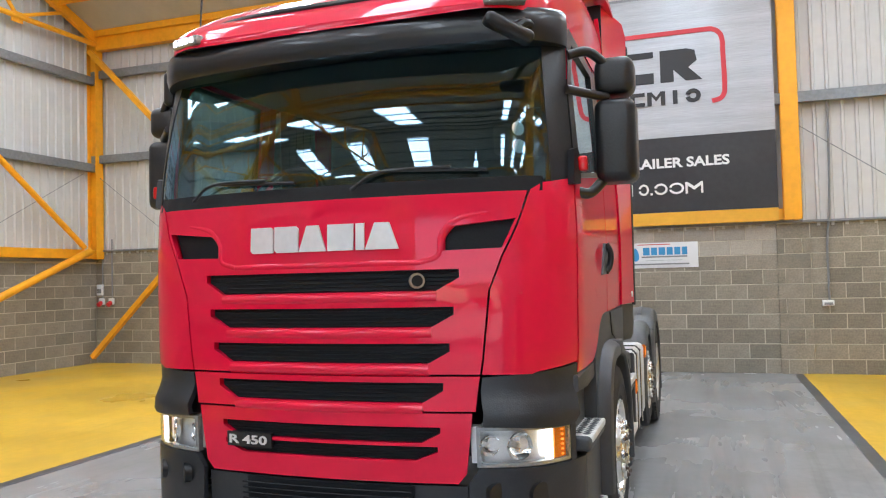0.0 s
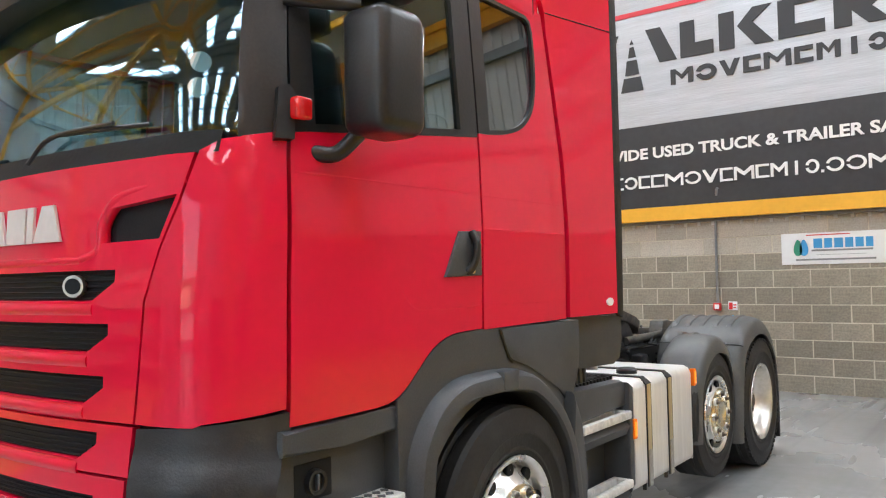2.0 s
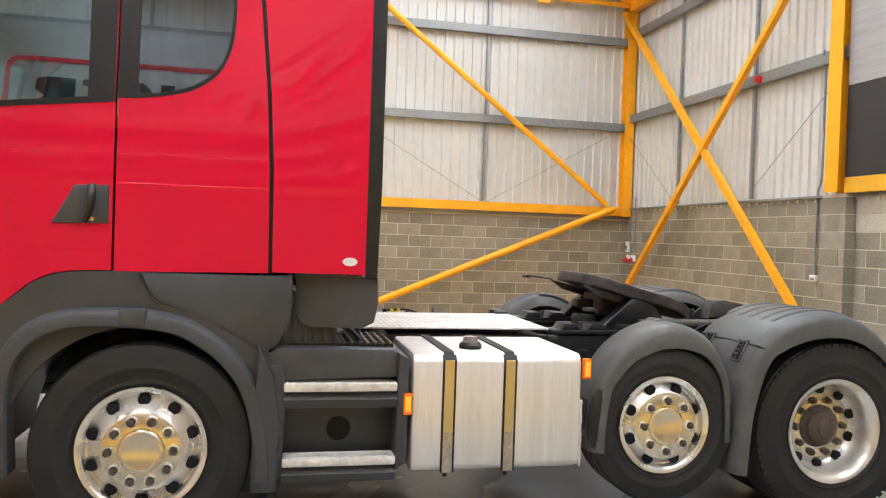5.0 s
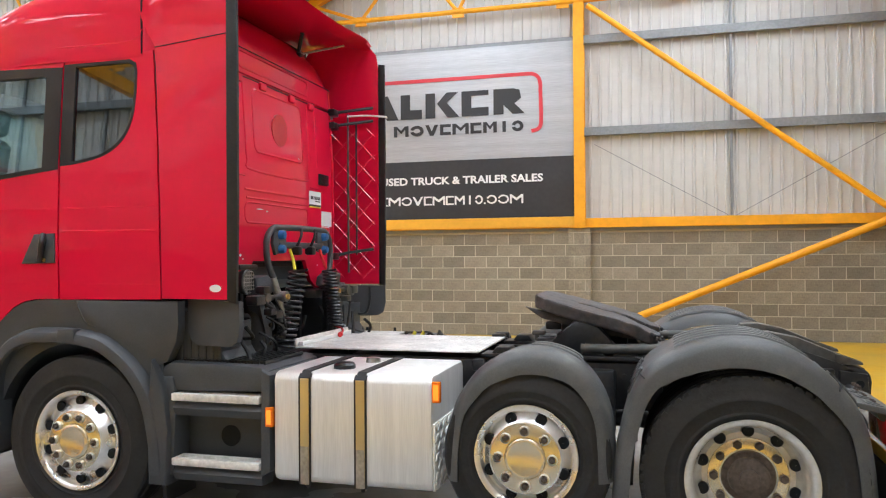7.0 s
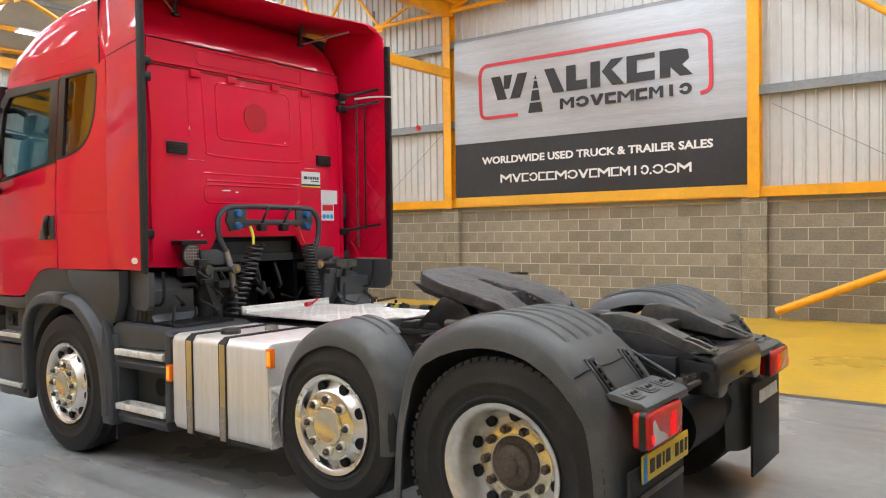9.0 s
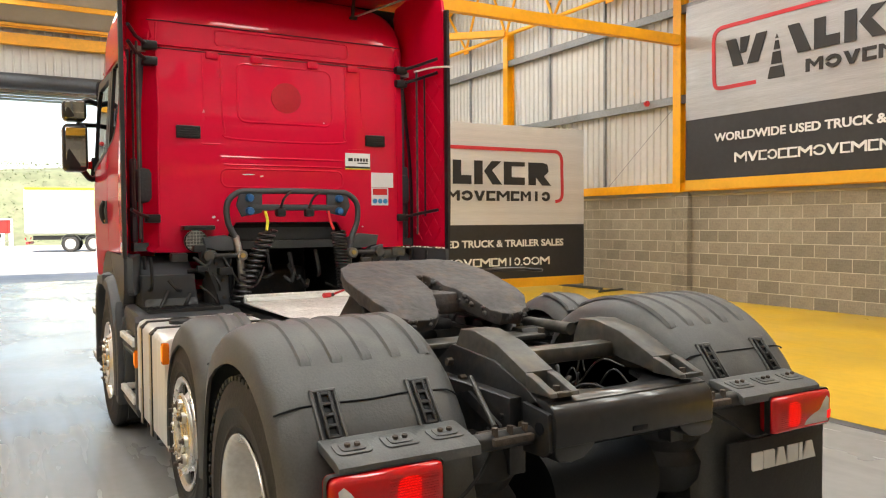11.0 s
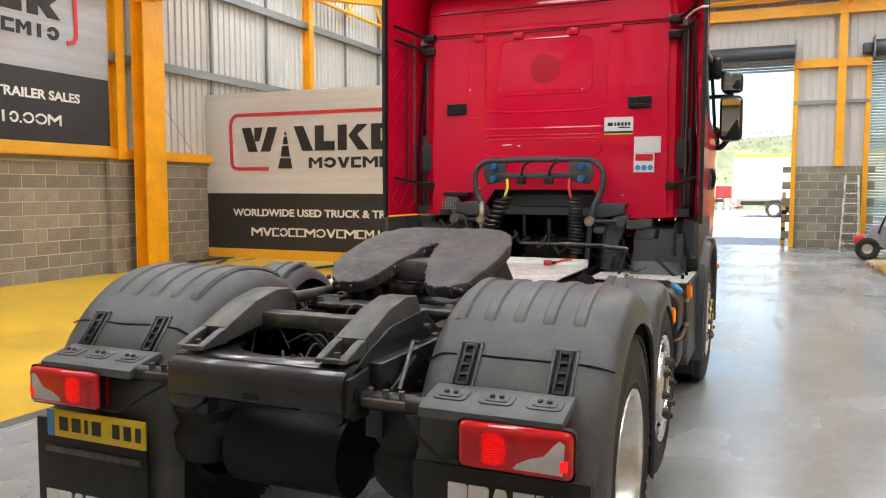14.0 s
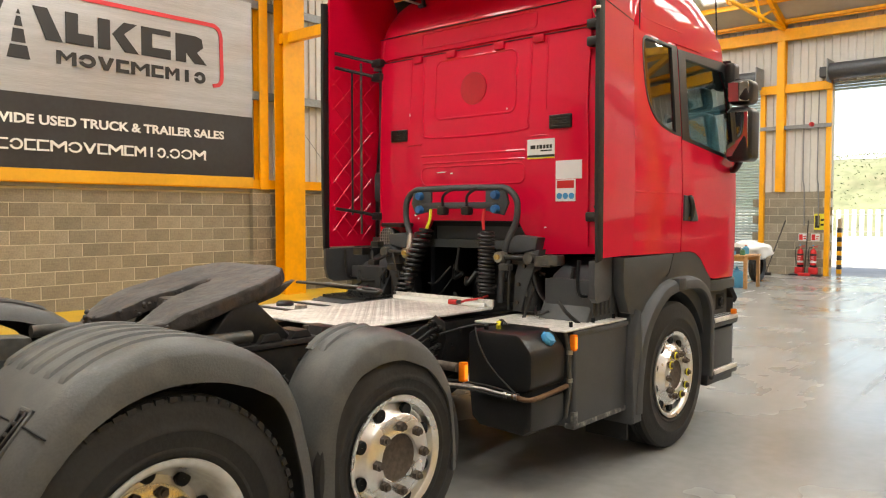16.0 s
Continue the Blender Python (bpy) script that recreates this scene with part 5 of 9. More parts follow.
    for a in (0.83, 1.02):
        part("round_cover", cyl(cab_map(s * a, 0.60, -0.005), cab_map(s * a, 0.60, 0.021), 0.05, n=28), BLACK_PLASTIC, truck)
    # entry steps in front of the wheel
    y = -s
    part("step_housing", box((-1.22, min(y * 0.85, y * 1.10), 0.72), (-0.68, max(y * 0.85, y * 1.10), 1.03), 0.03), GREY_PLASTIC, truck)
    for z in (0.815, 0.42):
        tread = part("step_tread", box((-1.19, min(y * 0.95, y * 1.20), z - 0.075), (-0.69, max(y * 0.95, y * 1.20), z - 0.005), 0.02, 3), GREY_PLASTIC, truck)
        part("tread_plate", box((-1.165, min(y * 0.97, y * 1.207), z - 0.034), (-0.715, max(y * 0.97, y * 1.207), z), 0.006, 2), TREAD, tread)
        bm = bmesh.new()
        for i in range(10):
            for j in range(5):
                c = Vector((-1.138 + (i + 0.5 * (j % 2)) * 0.042, y * (1.0 + j * 0.043), z))
                add_box(bm, (-0.0135, -0.0135, -0.002), (0.0135, 0.0135, 0.002), m=Matrix.Translation(c) @ pose(0, 0, 0, 0, 0, 45))
        part("grip_pads", bm, GREY_PLASTIC, tread)
    part("lamp_recess", box((-1.13, min(y * 1.09, y * 1.103), 0.85), (-0.965, max(y * 1.09, y * 1.103), 0.975), 0.006), GRILLE_BLACK, truck)
    sl = part("step_lamp", revolve([(0.001, 0.012), (0.028, 0.012), (0.030, 0.022), (0.040, 0.024), (0.042, 0.0)], (-1.047, y * 1.10, 0.909), "y", 28, y), BLACK_PLASTIC, truck)
    part("cap_bar", box((-1.053, min(y * 1.112, y * 1.128), 0.884), (-1.041, max(y * 1.112, y * 1.128), 0.934), 0.004), GREY_PLASTIC, sl)
    part("step_panel", box((-1.13, min(y * 1.1, y * 1.17), 0.30), (-0.66, max(y * 1.1, y * 1.17), 0.72), 0.02), GREY_PLASTIC, truck)
    if y > 0:
        part("side_marker", box((-1.09, min(y * 1.19, y * 1.225), 0.82), (-1.04, max(y * 1.19, y * 1.225), 0.86), 0.006), AMBER, truck)
skin("bumper_middle", [(-0.71, 0.30), (0.71, 0.30), (0.71, 0.62), (-0.71, 0.62)], mapf=bump_map(0.02), thick=-0.03, step=0.1, material=DARK_PLASTIC)
lower = skin("lower_air_intake", [(-0.45, 0.48), (0.45, 0.48), (0.45, 0.615), (-0.45, 0.615)], mapf=bump_map(0.03), thick=-0.02, step=0.15, material=GRILLE_BLACK)
for i in range(5):
    part("grille_fin", tube([cab_map(u, 0.495 + i * 0.026, 0.034) for u in np.linspace(-0.43, 0.43, 9)], 0.005, 6), GRILLE_BLACK, lower)


def guard_path(pts, steps=5):
    """Points, outward normals along a mudguard's line in x and z, from its front foot over the wheel."""
    P = arc(pts, steps)
    N_ = []
    for i in range(len(P)):
        d = (P[min(i + 1, len(P) - 1)] - P[max(i - 1, 0)]).normalized()
        N_.append(Vector((-d.y, d.x)))
    return list(zip(P, N_))


ARCH_LINE = guard_path([(-0.655, 0.40), (-0.663, 0.60), (-0.66, 0.80), (-0.625, 0.955), (-0.52, 1.085), (-0.37, 1.152), (-0.20, 1.165), (-0.05, 1.162), (0.09, 1.145), (0.21, 1.108), (0.375, 0.996), (0.492, 0.855), (0.555, 0.70), (0.592, 0.50), (0.60, 0.34)])


def arch_pts(cx, cz, rx, rz, a0, a1, n):
    return [(cx + rx * math.cos(radians(a)), cz + rz * math.sin(radians(a))) for a in np.linspace(a0, a1, n)]


for s in (1, -1):
    y = -s
    # grey panel over the front wheel, then the proud arch lip
    inner = arch_pts(-0.02, 0.50, 0.60, 0.58, 176, 12, 26)
    outer = [(0.57, 0.9), (0.57, 1.33), (-0.17, 1.339), (-0.33, 1.334), (-0.42, 1.318), (-0.50, 1.281), (-0.58, 1.215), (-0.66, 1.147), (-0.70, 1.122), (-0.70, 0.6)]
    part("wheel_arch_panel", prism(inner + outer, "y", min(y * 1.08, y * 1.165), max(y * 1.08, y * 1.165)), GREY_PLASTIC, truck)
    bm = bmesh.new()
    rows = []
    for p, n in ARCH_LINE:
        rows.append([bm.verts.new((p.x + n.x * d, y * yy, p.y + n.y * d)) for d, yy in ((0.012, 1.14), (0.002, 1.175), (-0.006, 1.205), (-0.022, 1.226), (-0.045, 1.234), (-0.078, 1.234), (-0.086, 1.222), (-0.086, 1.10))])
    for a, b in zip(rows, rows[1:]):
        for i in range(7):
            bm.faces.new((a[i], a[i + 1], b[i + 1], b[i]))
    arch = part("wheel_arch", bm, GREY_PLASTIC, truck, "", 32)
    part("arch_clip", box((-0.115, min(y * 1.15, y * 1.238), 1.082), (0.005, max(y * 1.15, y * 1.238), 1.166), 0.01), GREY_PLASTIC, arch)
    part("arch_liner", prism(arch_pts(-0.02, 0.50, 0.60, 0.60, 180, 0, 24) + arch_pts(-0.02, 0.50, 0.62, 0.62, 0, 180, 24), "y", min(y * 0.62, y * 1.10), max(y * 0.62, y * 1.10)), BLACK_PLASTIC, truck)
    part("arch_tail", prism([(0.50, 0.28), (0.62, 0.28), (0.63, 0.60), (0.60, 0.85), (0.52, 1.0), (0.50, 0.7)], "y", min(y * 1.0, y * 1.22), max(y * 1.0, y * 1.22), 0.015), GREY_PLASTIC, truck)
    part("rear_skirt", prism([(0.66, 1.10), (0.672, 1.20), (0.672, 1.333), (-0.03, 1.33), (0.002, 1.265), (0.034, 1.206), (0.06, 1.19), (0.20, 1.15), (0.45, 1.03), (0.53, 0.96), (0.60, 0.985)], "y", min(y * 1.10, y * 1.172), max(y * 1.10, y * 1.172), 0.004), GREY_PLASTIC, truck)
    part("skirt_crease", tube([(-0.037, y * 1.168, 1.33), (-0.005, y * 1.168, 1.265), (0.027, y * 1.168, 1.206), (0.056, y * 1.168, 1.185)], 0.005, 6), BLACK_PLASTIC, truck)
    part("mud_flap", box((0.55, min(y * 0.85, y * 1.15), 0.16), (0.575, max(y * 0.85, y * 1.15), 0.6), 0.004), RUBBER, truck)


# ---- wheels ----
def tyre_mesh(R, rim, half, c, block=True, face=1):
    bm = bmesh.new()
    prof = [(rim - 0.012, half * 0.80), (rim + 0.012, half * 0.93), (rim + 0.03, half * 0.99), (rim + 0.034, half * 1.012), (rim + 0.042, half * 1.012), (rim + 0.046, half * 1.0), ((R + rim) / 2 - 0.012, half * 1.055), ((R + rim) / 2 - 0.008, half * 1.075), ((R + rim) / 2 + 0.004, half * 1.075), ((R + rim) / 2 + 0.008, half * 1.06), (R - 0.07, half * 1.03), (R - 0.035, half * 0.99), (R - 0.012, half * 0.93), (R, half * 0.80)]
    for o in (0.5, 0.42):
        prof += [(R if o != 0.42 else R - 0.012, half * o)]
    prof += [(R - 0.012, half * 0.36), (R, half * 0.28), (R, 0.0)]
    full = prof + [(r, -o) for r, o in reversed(prof[:-1])]
    add_revolve(bm, full, c, "y", 72, 0, face)
    return bm


def tread_blocks(bm, R, half, c, n=66):
    for i in range(n):
        a = 2 * math.pi * i / n
        for o in (-0.93, 0.93):
            m = Matrix.Translation(c) @ Matrix.Rotation(-a, 4, "Y") @ Matrix.Translation((R - 0.008, half * o, 0))
            add_box(bm, (-0.014, -half * 0.085, -0.015), (0.003, half * 0.085, 0.013), m=m)
    return bm


def wheel(name, x, y, z, R, rimr, half, face, style, dirt=False, tags=False):
    """face: -1 or +1, the way that its outer side looks along y."""
    c = Vector((x, y, z))
    bm = tyre_mesh(R, rimr, half, c, True, face)
    if style == "dish":
        tread_blocks(bm, R, half, c)
    w = part(name, bm, RUBBER, truck, "black road tyre", 30)
    deep = style == "dish"
    if deep:
        prof = [(rimr - 0.02, half * 0.80), (rimr + 0.012, half * 0.98), (rimr + 0.010, half * 1.02), (rimr - 0.005, half * 1.0), (rimr - 0.022, half * 0.90), (rimr - 0.035, half * 0.45), (rimr - 0.05, half * 0.05), (rimr - 0.075, -half * 0.12), (0.17, -half * 0.04), (0.125, -half * 0.04), (0.125, -half * 0.3)]
        disc_o, hole_r, nut_r = -half * 0.08, rimr - 0.068, 0.160
    else:
        prof = [(rimr - 0.02, half * 0.80), (rimr + 0.012, half * 0.98), (rimr + 0.010, half * 1.03), (rimr - 0.004, half * 1.02), (rimr - 0.018, half * 0.93), (rimr - 0.024, half * 0.62), (rimr - 0.034, half * 0.60), (rimr - 0.062, half * 0.76), (rimr - 0.085, half * 0.93), (0.188, half * 1.03), (0.178, half * 1.10), (0.105, half * 1.12), (0.10, half * 1.0)]
        disc_o, hole_r, nut_r = half * 0.72, rimr - 0.052, (0.138 if rimr < 0.27 else 0.146)
    rim = part("rim", revolve(prof, c, "y", 64, face), RIM_PAINT if deep else ALU, w, "polished alloy wheel", 40)
    k = 10 if rimr > 0.27 else 8
    for i in range(k):
        a = 2 * math.pi * (i + 0.5) / k
        p = c + Vector((hole_r * math.cos(a), 0, hole_r * math.sin(a)))
        off = disc_o + (0.010 if deep else 0.012)
        bm = bmesh.new()
        pr = add_revolve(bm, [(0.001, off + 0.006), (0.025, off + 0.007), (0.029, off + 0.004), (0.030, off - 0.014)], p, "y", 20, 0, face)
        part("hand_hole", bm, GRILLE_BLACK, rim)
    top = (half * 1.12 if not deep else -half * 0.05)
    for i in range(10 if rimr > 0.27 else 8):
        a = 2 * math.pi * i / (10 if rimr > 0.27 else 8)
        p = c + Vector((nut_r * math.cos(a), face * top, nut_r * math.sin(a)))
        bm = bmesh.new()
        nr = 0.022 if deep or dirt else 0.016
        add_cyl(bm, p, p + Vector((0, face * 0.022, 0)), nr, n=6)
        add_cyl(bm, p + Vector((0, face * 0.022, 0)), p + Vector((0, face * 0.036, 0)), nr * 0.6, n=10)
        part("nut", bm, MUD, rim)
        if not deep and not dirt:
            part("nut_cup", revolve([(0.021, 0.0), (0.027, 0.0), (0.0265, 0.016), (0.0225, 0.018), (0.0205, 0.004)], p, "y", 20, face), ALU, rim)
        if tags and i in (1, 2, 5, 6, 7):
            part("nut_tag", cyl(p + Vector((0, face * 0.012, 0)), p + Vector((0, face * 0.02, 0)), 0.027, n=8), YELLOW_TAG, rim)
    if deep:
        hub = part("hub", revolve([(0.128, -half * 0.06), (0.122, half * 0.04), (0.098, half * 0.10), (0.095, half * 0.28), (0.075, half * 0.38), (0.045, half * 0.40), (0.001, half * 0.40)], c, "y", 32, face), MUD, w)
        part("hub_flange", revolve([(0.190, -half * 0.10), (0.188, -half * 0.04), (0.182, -half * 0.02), (0.135, -half * 0.02), (0.130, -half * 0.1)], c, "y", 40, face), HUB_GOLD, rim)
        part("hub_boss", revolve([(0.05, half * 0.37), (0.048, half * 0.50), (0.03, half * 0.54), (0.001, half * 0.54)], c, "y", 20, face), MUD, hub)
    else:
        hub = part("hub", revolve([(0.118, half * 1.05), (0.116, half * 1.1), (0.10, half * 1.02), (0.001, half * 1.0)] if dirt else [(0.104, half * 1.08), (0.102, half * 1.20), (0.096, half * 1.24), (0.086, half * 1.25), (0.082, half * 1.235), (0.001, half * 1.235)], c, "y", 32, face), MUD if dirt else HUB_GOLD, w)
        if not dirt:
            part("hub_flange", revolve([(0.180, half * 1.05), (0.179, half * 1.105), (0.174, half * 1.125), (0.106, half * 1.14), (0.103, half * 1.1)], c, "y", 40, face), HUB_GOLD, rim)
    return w


for s in (-1, 1):
    wheel("wheel", 0.0, s * 1.055, 0.503, 0.503, 0.285, 0.15, s, "disc", s > 0, s > 0)
    wheel("wheel", 2.69, s * 1.06, 0.565, 0.43, 0.255, 0.125, s, "disc", s > 0)
    wheel("wheel", 3.755, s * 1.065, 0.51, 0.51, 0.29, 0.135, s, "dish")
    wheel("wheel", 3.755, s * 0.76, 0.51, 0.51, 0.29, 0.135, s, "dish")


# ---- mudguards ----
def mudguard(name, s, path, y_in, y_out, ribs, rib_x, lip=0.055):
    """A moulded guard: rounded shoulders, a side face that is deepest over the crown, pressed ribs between rib_x."""
    bm = bmesh.new()
    rows = []
    for p, n in path:
        dp = lip + 0.055 * max(0.0, n.y) ** 2
        prof = ((-0.09, y_in), (-0.06, y_in + 0.012), (-0.02, y_in + 0.045), (0.0, y_in + 0.10), (0.0, y_out - 0.10), (-0.006, y_out - 0.065), (-0.022, y_out - 0.03), (-0.05, y_out - 0.008), (-dp - 0.03, y_out), (-dp - 0.03, y_out - 0.014), (-0.055, y_out - 0.024), (-0.03, y_out - 0.05), (-0.015, y_out - 0.10), (-0.014, y_in + 0.11), (-0.035, y_in + 0.05), (-0.09, y_in + 0.012))
        rows.append([bm.verts.new((p.x + n.x * d, s * yy, p.y + n.y * d)) for d, yy in prof])
    k = len(rows[0])
    for a, b in zip(rows, rows[1:]):
        for i in range(k):
            bm.faces.new((a[i], a[(i + 1) % k], b[(i + 1) % k], b[i]))
    bm.faces.new(rows[0]), bm.faces.new(list(reversed(rows[-1])))
    g = part(name, bm, FENDER, truck, "dark grey plastic mudguard", 40)
    span = [(p, n) for p, n in path if rib_x[0] < p.x < rib_x[1] and n.y > 0.2]
    for yy in ribs:
        bm = bmesh.new()
        rr = []
        for j, (p, n) in enumerate(span):
            h = 0.009 if 0 < j < len(span) - 1 else 0.0
            rr.append([bm.verts.new((p.x + n.x * d, s * (yy + o), p.y + n.y * d)) for d, o in ((-0.004, -0.026), (h, -0.017), (h, 0.017), (-0.004, 0.026))])
        for a, b in zip(rr, rr[1:]):
            for i in range(4):
                bm.faces.new((a[i], a[(i + 1) % 4], b[(i + 1) % 4], b[i]))
        bm.faces.new(rr[0]), bm.faces.new(list(reversed(rr[-1])))
        part("rib", bm, FENDER, g)
    return g


def latch(g, s, p, n, yy, half=0.092):
    """A ladder strap in a shallow frame, lying on the guard at p."""
    ex = Vector((n.y, 0, -n.x))
    m = Matrix((ex, (0, 1, 0), (n.x, 0, n.y))).transposed().to_4x4()
    m.translation = (p.x, s * yy, p.y)
    bm = bmesh.new()
    for lo, hi in (((-half, -0.045, -0.01), (half, -0.033, 0.008)), ((-half, 0.033, -0.01), (half, 0.045, 0.008)), ((-half, -0.045, -0.01), (-half + 0.012, 0.045, 0.008)), ((half - 0.012, -0.045, -0.01), (half, 0.045, 0.008))):
        add_box(bm, lo, hi, 0.003, 1, m)
    lt = part("latch", bm, FENDER, g)
    bm = bmesh.new()
    for o in (-0.024, 0.012):
        add_box(bm, (-half + 0.012, o, -0.004), (half - 0.012, o + 0.012, 0.012), 0.003, 1, m)
    for o in np.linspace(-half + 0.018, half - 0.018, 5):
        add_box(bm, (o - 0.007, -0.022, -0.004), (o + 0.007, 0.022, 0.011), 0.003, 1, m)
    part("latch_strap", bm, BLACK_PLASTIC, lt)
    part("latch_bed", box((-half + 0.012, -0.033, -0.012), (half - 0.012, 0.033, 0.0015), 0.001, 1, m), GRILLE_BLACK, lt)


MID_LINE = guard_path([(2.262, 0.42), (2.265, 0.57), (2.295, 0.776), (2.356, 0.90), (2.461, 1.018), (2.60, 1.092), (2.715, 1.116), (2.84, 1.10), (2.96, 1.04), (3.055, 0.925), (3.108, 0.787), (3.125, 0.622), (3.128, 0.46)])
REAR_LINE = guard_path([(3.105, 0.28), (3.115, 0.45), (3.132, 0.625), (3.163, 0.765), (3.205, 0.905), (3.27, 1.02), (3.36, 1.095), (3.45, 1.14), (3.56, 1.175), (3.686, 1.192), (3.81, 1.183), (3.93, 1.145), (4.03, 1.087), (4.10, 1.03), (4.16, 0.965), (4.215, 0.89), (4.262, 0.79), (4.292, 0.62), (4.305, 0.45), (4.312, 0.27)])


def at_line(path, x, rear=True):
    c = [q for q in path if (q[1].x > 0) == rear]
    return min(c, key=lambda q: abs(q[0].x - x))


for s in (-1, 1):
    mudguard("mid_mudguard", s, MID_LINE, 0.86, 1.20, (0.93, 1.01), (2.68, 2.98), 0.045)
    g = mudguard("rear_mudguard", s, REAR_LINE, 0.52, 1.215, (0.62, 0.73, 0.84, 0.95, 1.06), (3.40, 4.04))
    # joints between crown and skirts, with latches
    for x, back in ((4.145, True), (3.25, False)):
        p, n = at_line(REAR_LINE, x, back)
        ex = Vector((n.y, -n.x))
        line = []
        for f in np.linspace(0.545, 1.205, 26):
            drop = -0.004 + 0.09 * max(0.0, f - 1.12) + 0.3 * max(0.0, 0.60 - f) + 0.008 * noise.noise((f * 6, s, 0))
            inn = 0.002 - 3.2 * max(0.0, f - 1.115) ** 2 - 6 * max(0.0, 0.62 - f) ** 2
            q = p + ex * drop + n * inn
            line.append((q.x, s * f, q.y))
        part("joint", tube(line, 0.0035, 6), GRILLE_BLACK, g)
    for yy in (0.70, 1.04):
        p, n = at_line(REAR_LINE, 4.168, True)
        latch(g, s, p, n, yy)
        p, n = at_line(REAR_LINE, 3.225, False)
        latch(g, s, p, n, yy, 0.07)
    flap = part("rear_mud_flap", box((4.345, min(s * 0.58, s * 1.18), 0.12), (4.362, max(s * 0.58, s * 1.18), 0.60 if s < 0 else 0.66), 0.004), RUBBER, truck, "black rubber mud flap with white marks")
    mark(flap, SIX, 0, 0, 1, 1, WHITE_PAINT, lambda u, v, s=s: (4.364, (0.71 if s > 0 else -1.13) + u * 0.41, (0.53 if s > 0 else 0.222) + v * 0.075), 0.003)
    # lamp bracket, tube and lamp
    br = part("lamp_bracket", prism([(4.22, 0.872), (4.225, 0.893), (4.245, 0.893), (4.375, 0.866), (4.398, 0.852), (4.402, 0.822), (4.388, 0.82), (4.37, 0.845), (4.24, 0.872)], "y", min(s * 0.615, s * 1.10), max(s * 0.615, s * 1.10), 0.007), FENDER, truck)
    for yy in (0.70, 0.86, 1.02):
        bmat = pose(4.308, s * yy, 0.8795, 0, 11.7, 0)
        bm = bmesh.new()
        add_prism(bm, rounded(-0.04, -0.058, 0.04, 0.058, 0.02, 4), "z", -0.004, 0.005, 0.002)
        add_prism(bm, rounded(-0.026, -0.04, 0.026, 0.04, 0.014, 4), "z", 0.004, 0.009, 0.002)
        bmesh.ops.transform(bm, matrix=bmat, verts=bm.verts[:])
        part("bolt_seat", bm, FENDER, br)
        for o in (-0.016, 0.016):
            part("bolt", cyl(bmat @ Vector((0, o, 0.008)), bmat @ Vector((0, o, 0.018)), 0.009, n=6), MUD, br)
    part("bracket_tube", tube([(4.345, s * 0.34, 0.838), (4.345, s * 1.08, 0.838)], 0.031, 16), CHASSIS, br)
    lamp = part("tail_lamp", box((4.345, min(s * 0.765, s * 1.138), 0.683), (4.431, max(s * 0.765, s * 1.138), 0.834), 0.024, 4), RED_LENS, truck, "red rear lamp cluster, lit")
    part("lamp_gasket", box((4.39, min(s * 0.761, s * 1.142), 0.679), (4.402, max(s * 0.761, s * 1.142), 0.838), 0.02, 4), BLACK_PLASTIC, lamp)
    def face(n, poly, mt, dx):
        part(n, prism([(s * a, b) for a, b in poly], "x", 4.42, 4.43 + dx, 0.004), mt, lamp)
    for k in range(14):
        part("lens_rib", box((4.428, min(s * 0.79, s * 0.955), 0.703 + k * 0.008), (4.4325, max(s * 0.79, s * 0.955), 0.706 + k * 0.008), 0.001), RED_LENS, lamp)
    face("lens_lit", [(0.845, 0.712), (0.86, 0.703), (0.905, 0.703), (0.925, 0.712), (0.935, 0.76), (0.925, 0.803), (0.905, 0.812), (0.862, 0.812), (0.845, 0.803)], RED_LIT, 0.001)
    face("lens_clear", [(0.945, 0.702), (1.11, 0.702), (1.116, 0.80), (1.098, 0.812), (1.075, 0.79), (1.05, 0.752), (1.0, 0.742), (0.965, 0.724)], CLEAR_LENS, 0.002)
    face("lens_lit", [(1.098, 0.712), (1.122, 0.715), (1.126, 0.75), (1.10, 0.748)], RED_LIT, 0.004)
    part("lamp_cable", tube(arc([(4.39, s * 0.80, 0.69), (4.38, s * 0.70, 0.68), (4.36, s * 0.60, 0.74), (4.30, s * 0.50, 0.80), (4.25, s * 0.42, 0.80)], 5), 0.007, 6), RUBBER, lamp)
np_ = part("number_plate", box((4.370, -1.095, 0.535), (4.380, -0.565, 0.65), 0.004), YELLOW_PLATE, truck, "yellow rear number plate with dark bars")
part("blue_band", box((4.379, -1.093, 0.537), (4.382, -1.055, 0.648)), SIGN_BLUE, np_)
for a, b in ((-1.09, -1.03), (-1.02, -0.96), (-0.95, -0.92), (-0.91, -0.85), (-0.80, -0.75), (-0.74, -0.69), (-0.68, -0.64)):
    part("bar", box((4.379, a + 0.066, 0.565), (4.383, b + 0.052, 0.622)), INK, np_)
part("flap_strip", box((4.362, -1.12, 0.462), (4.372, -0.60, 0.49), 0.003), CHASSIS_WORN, truck)

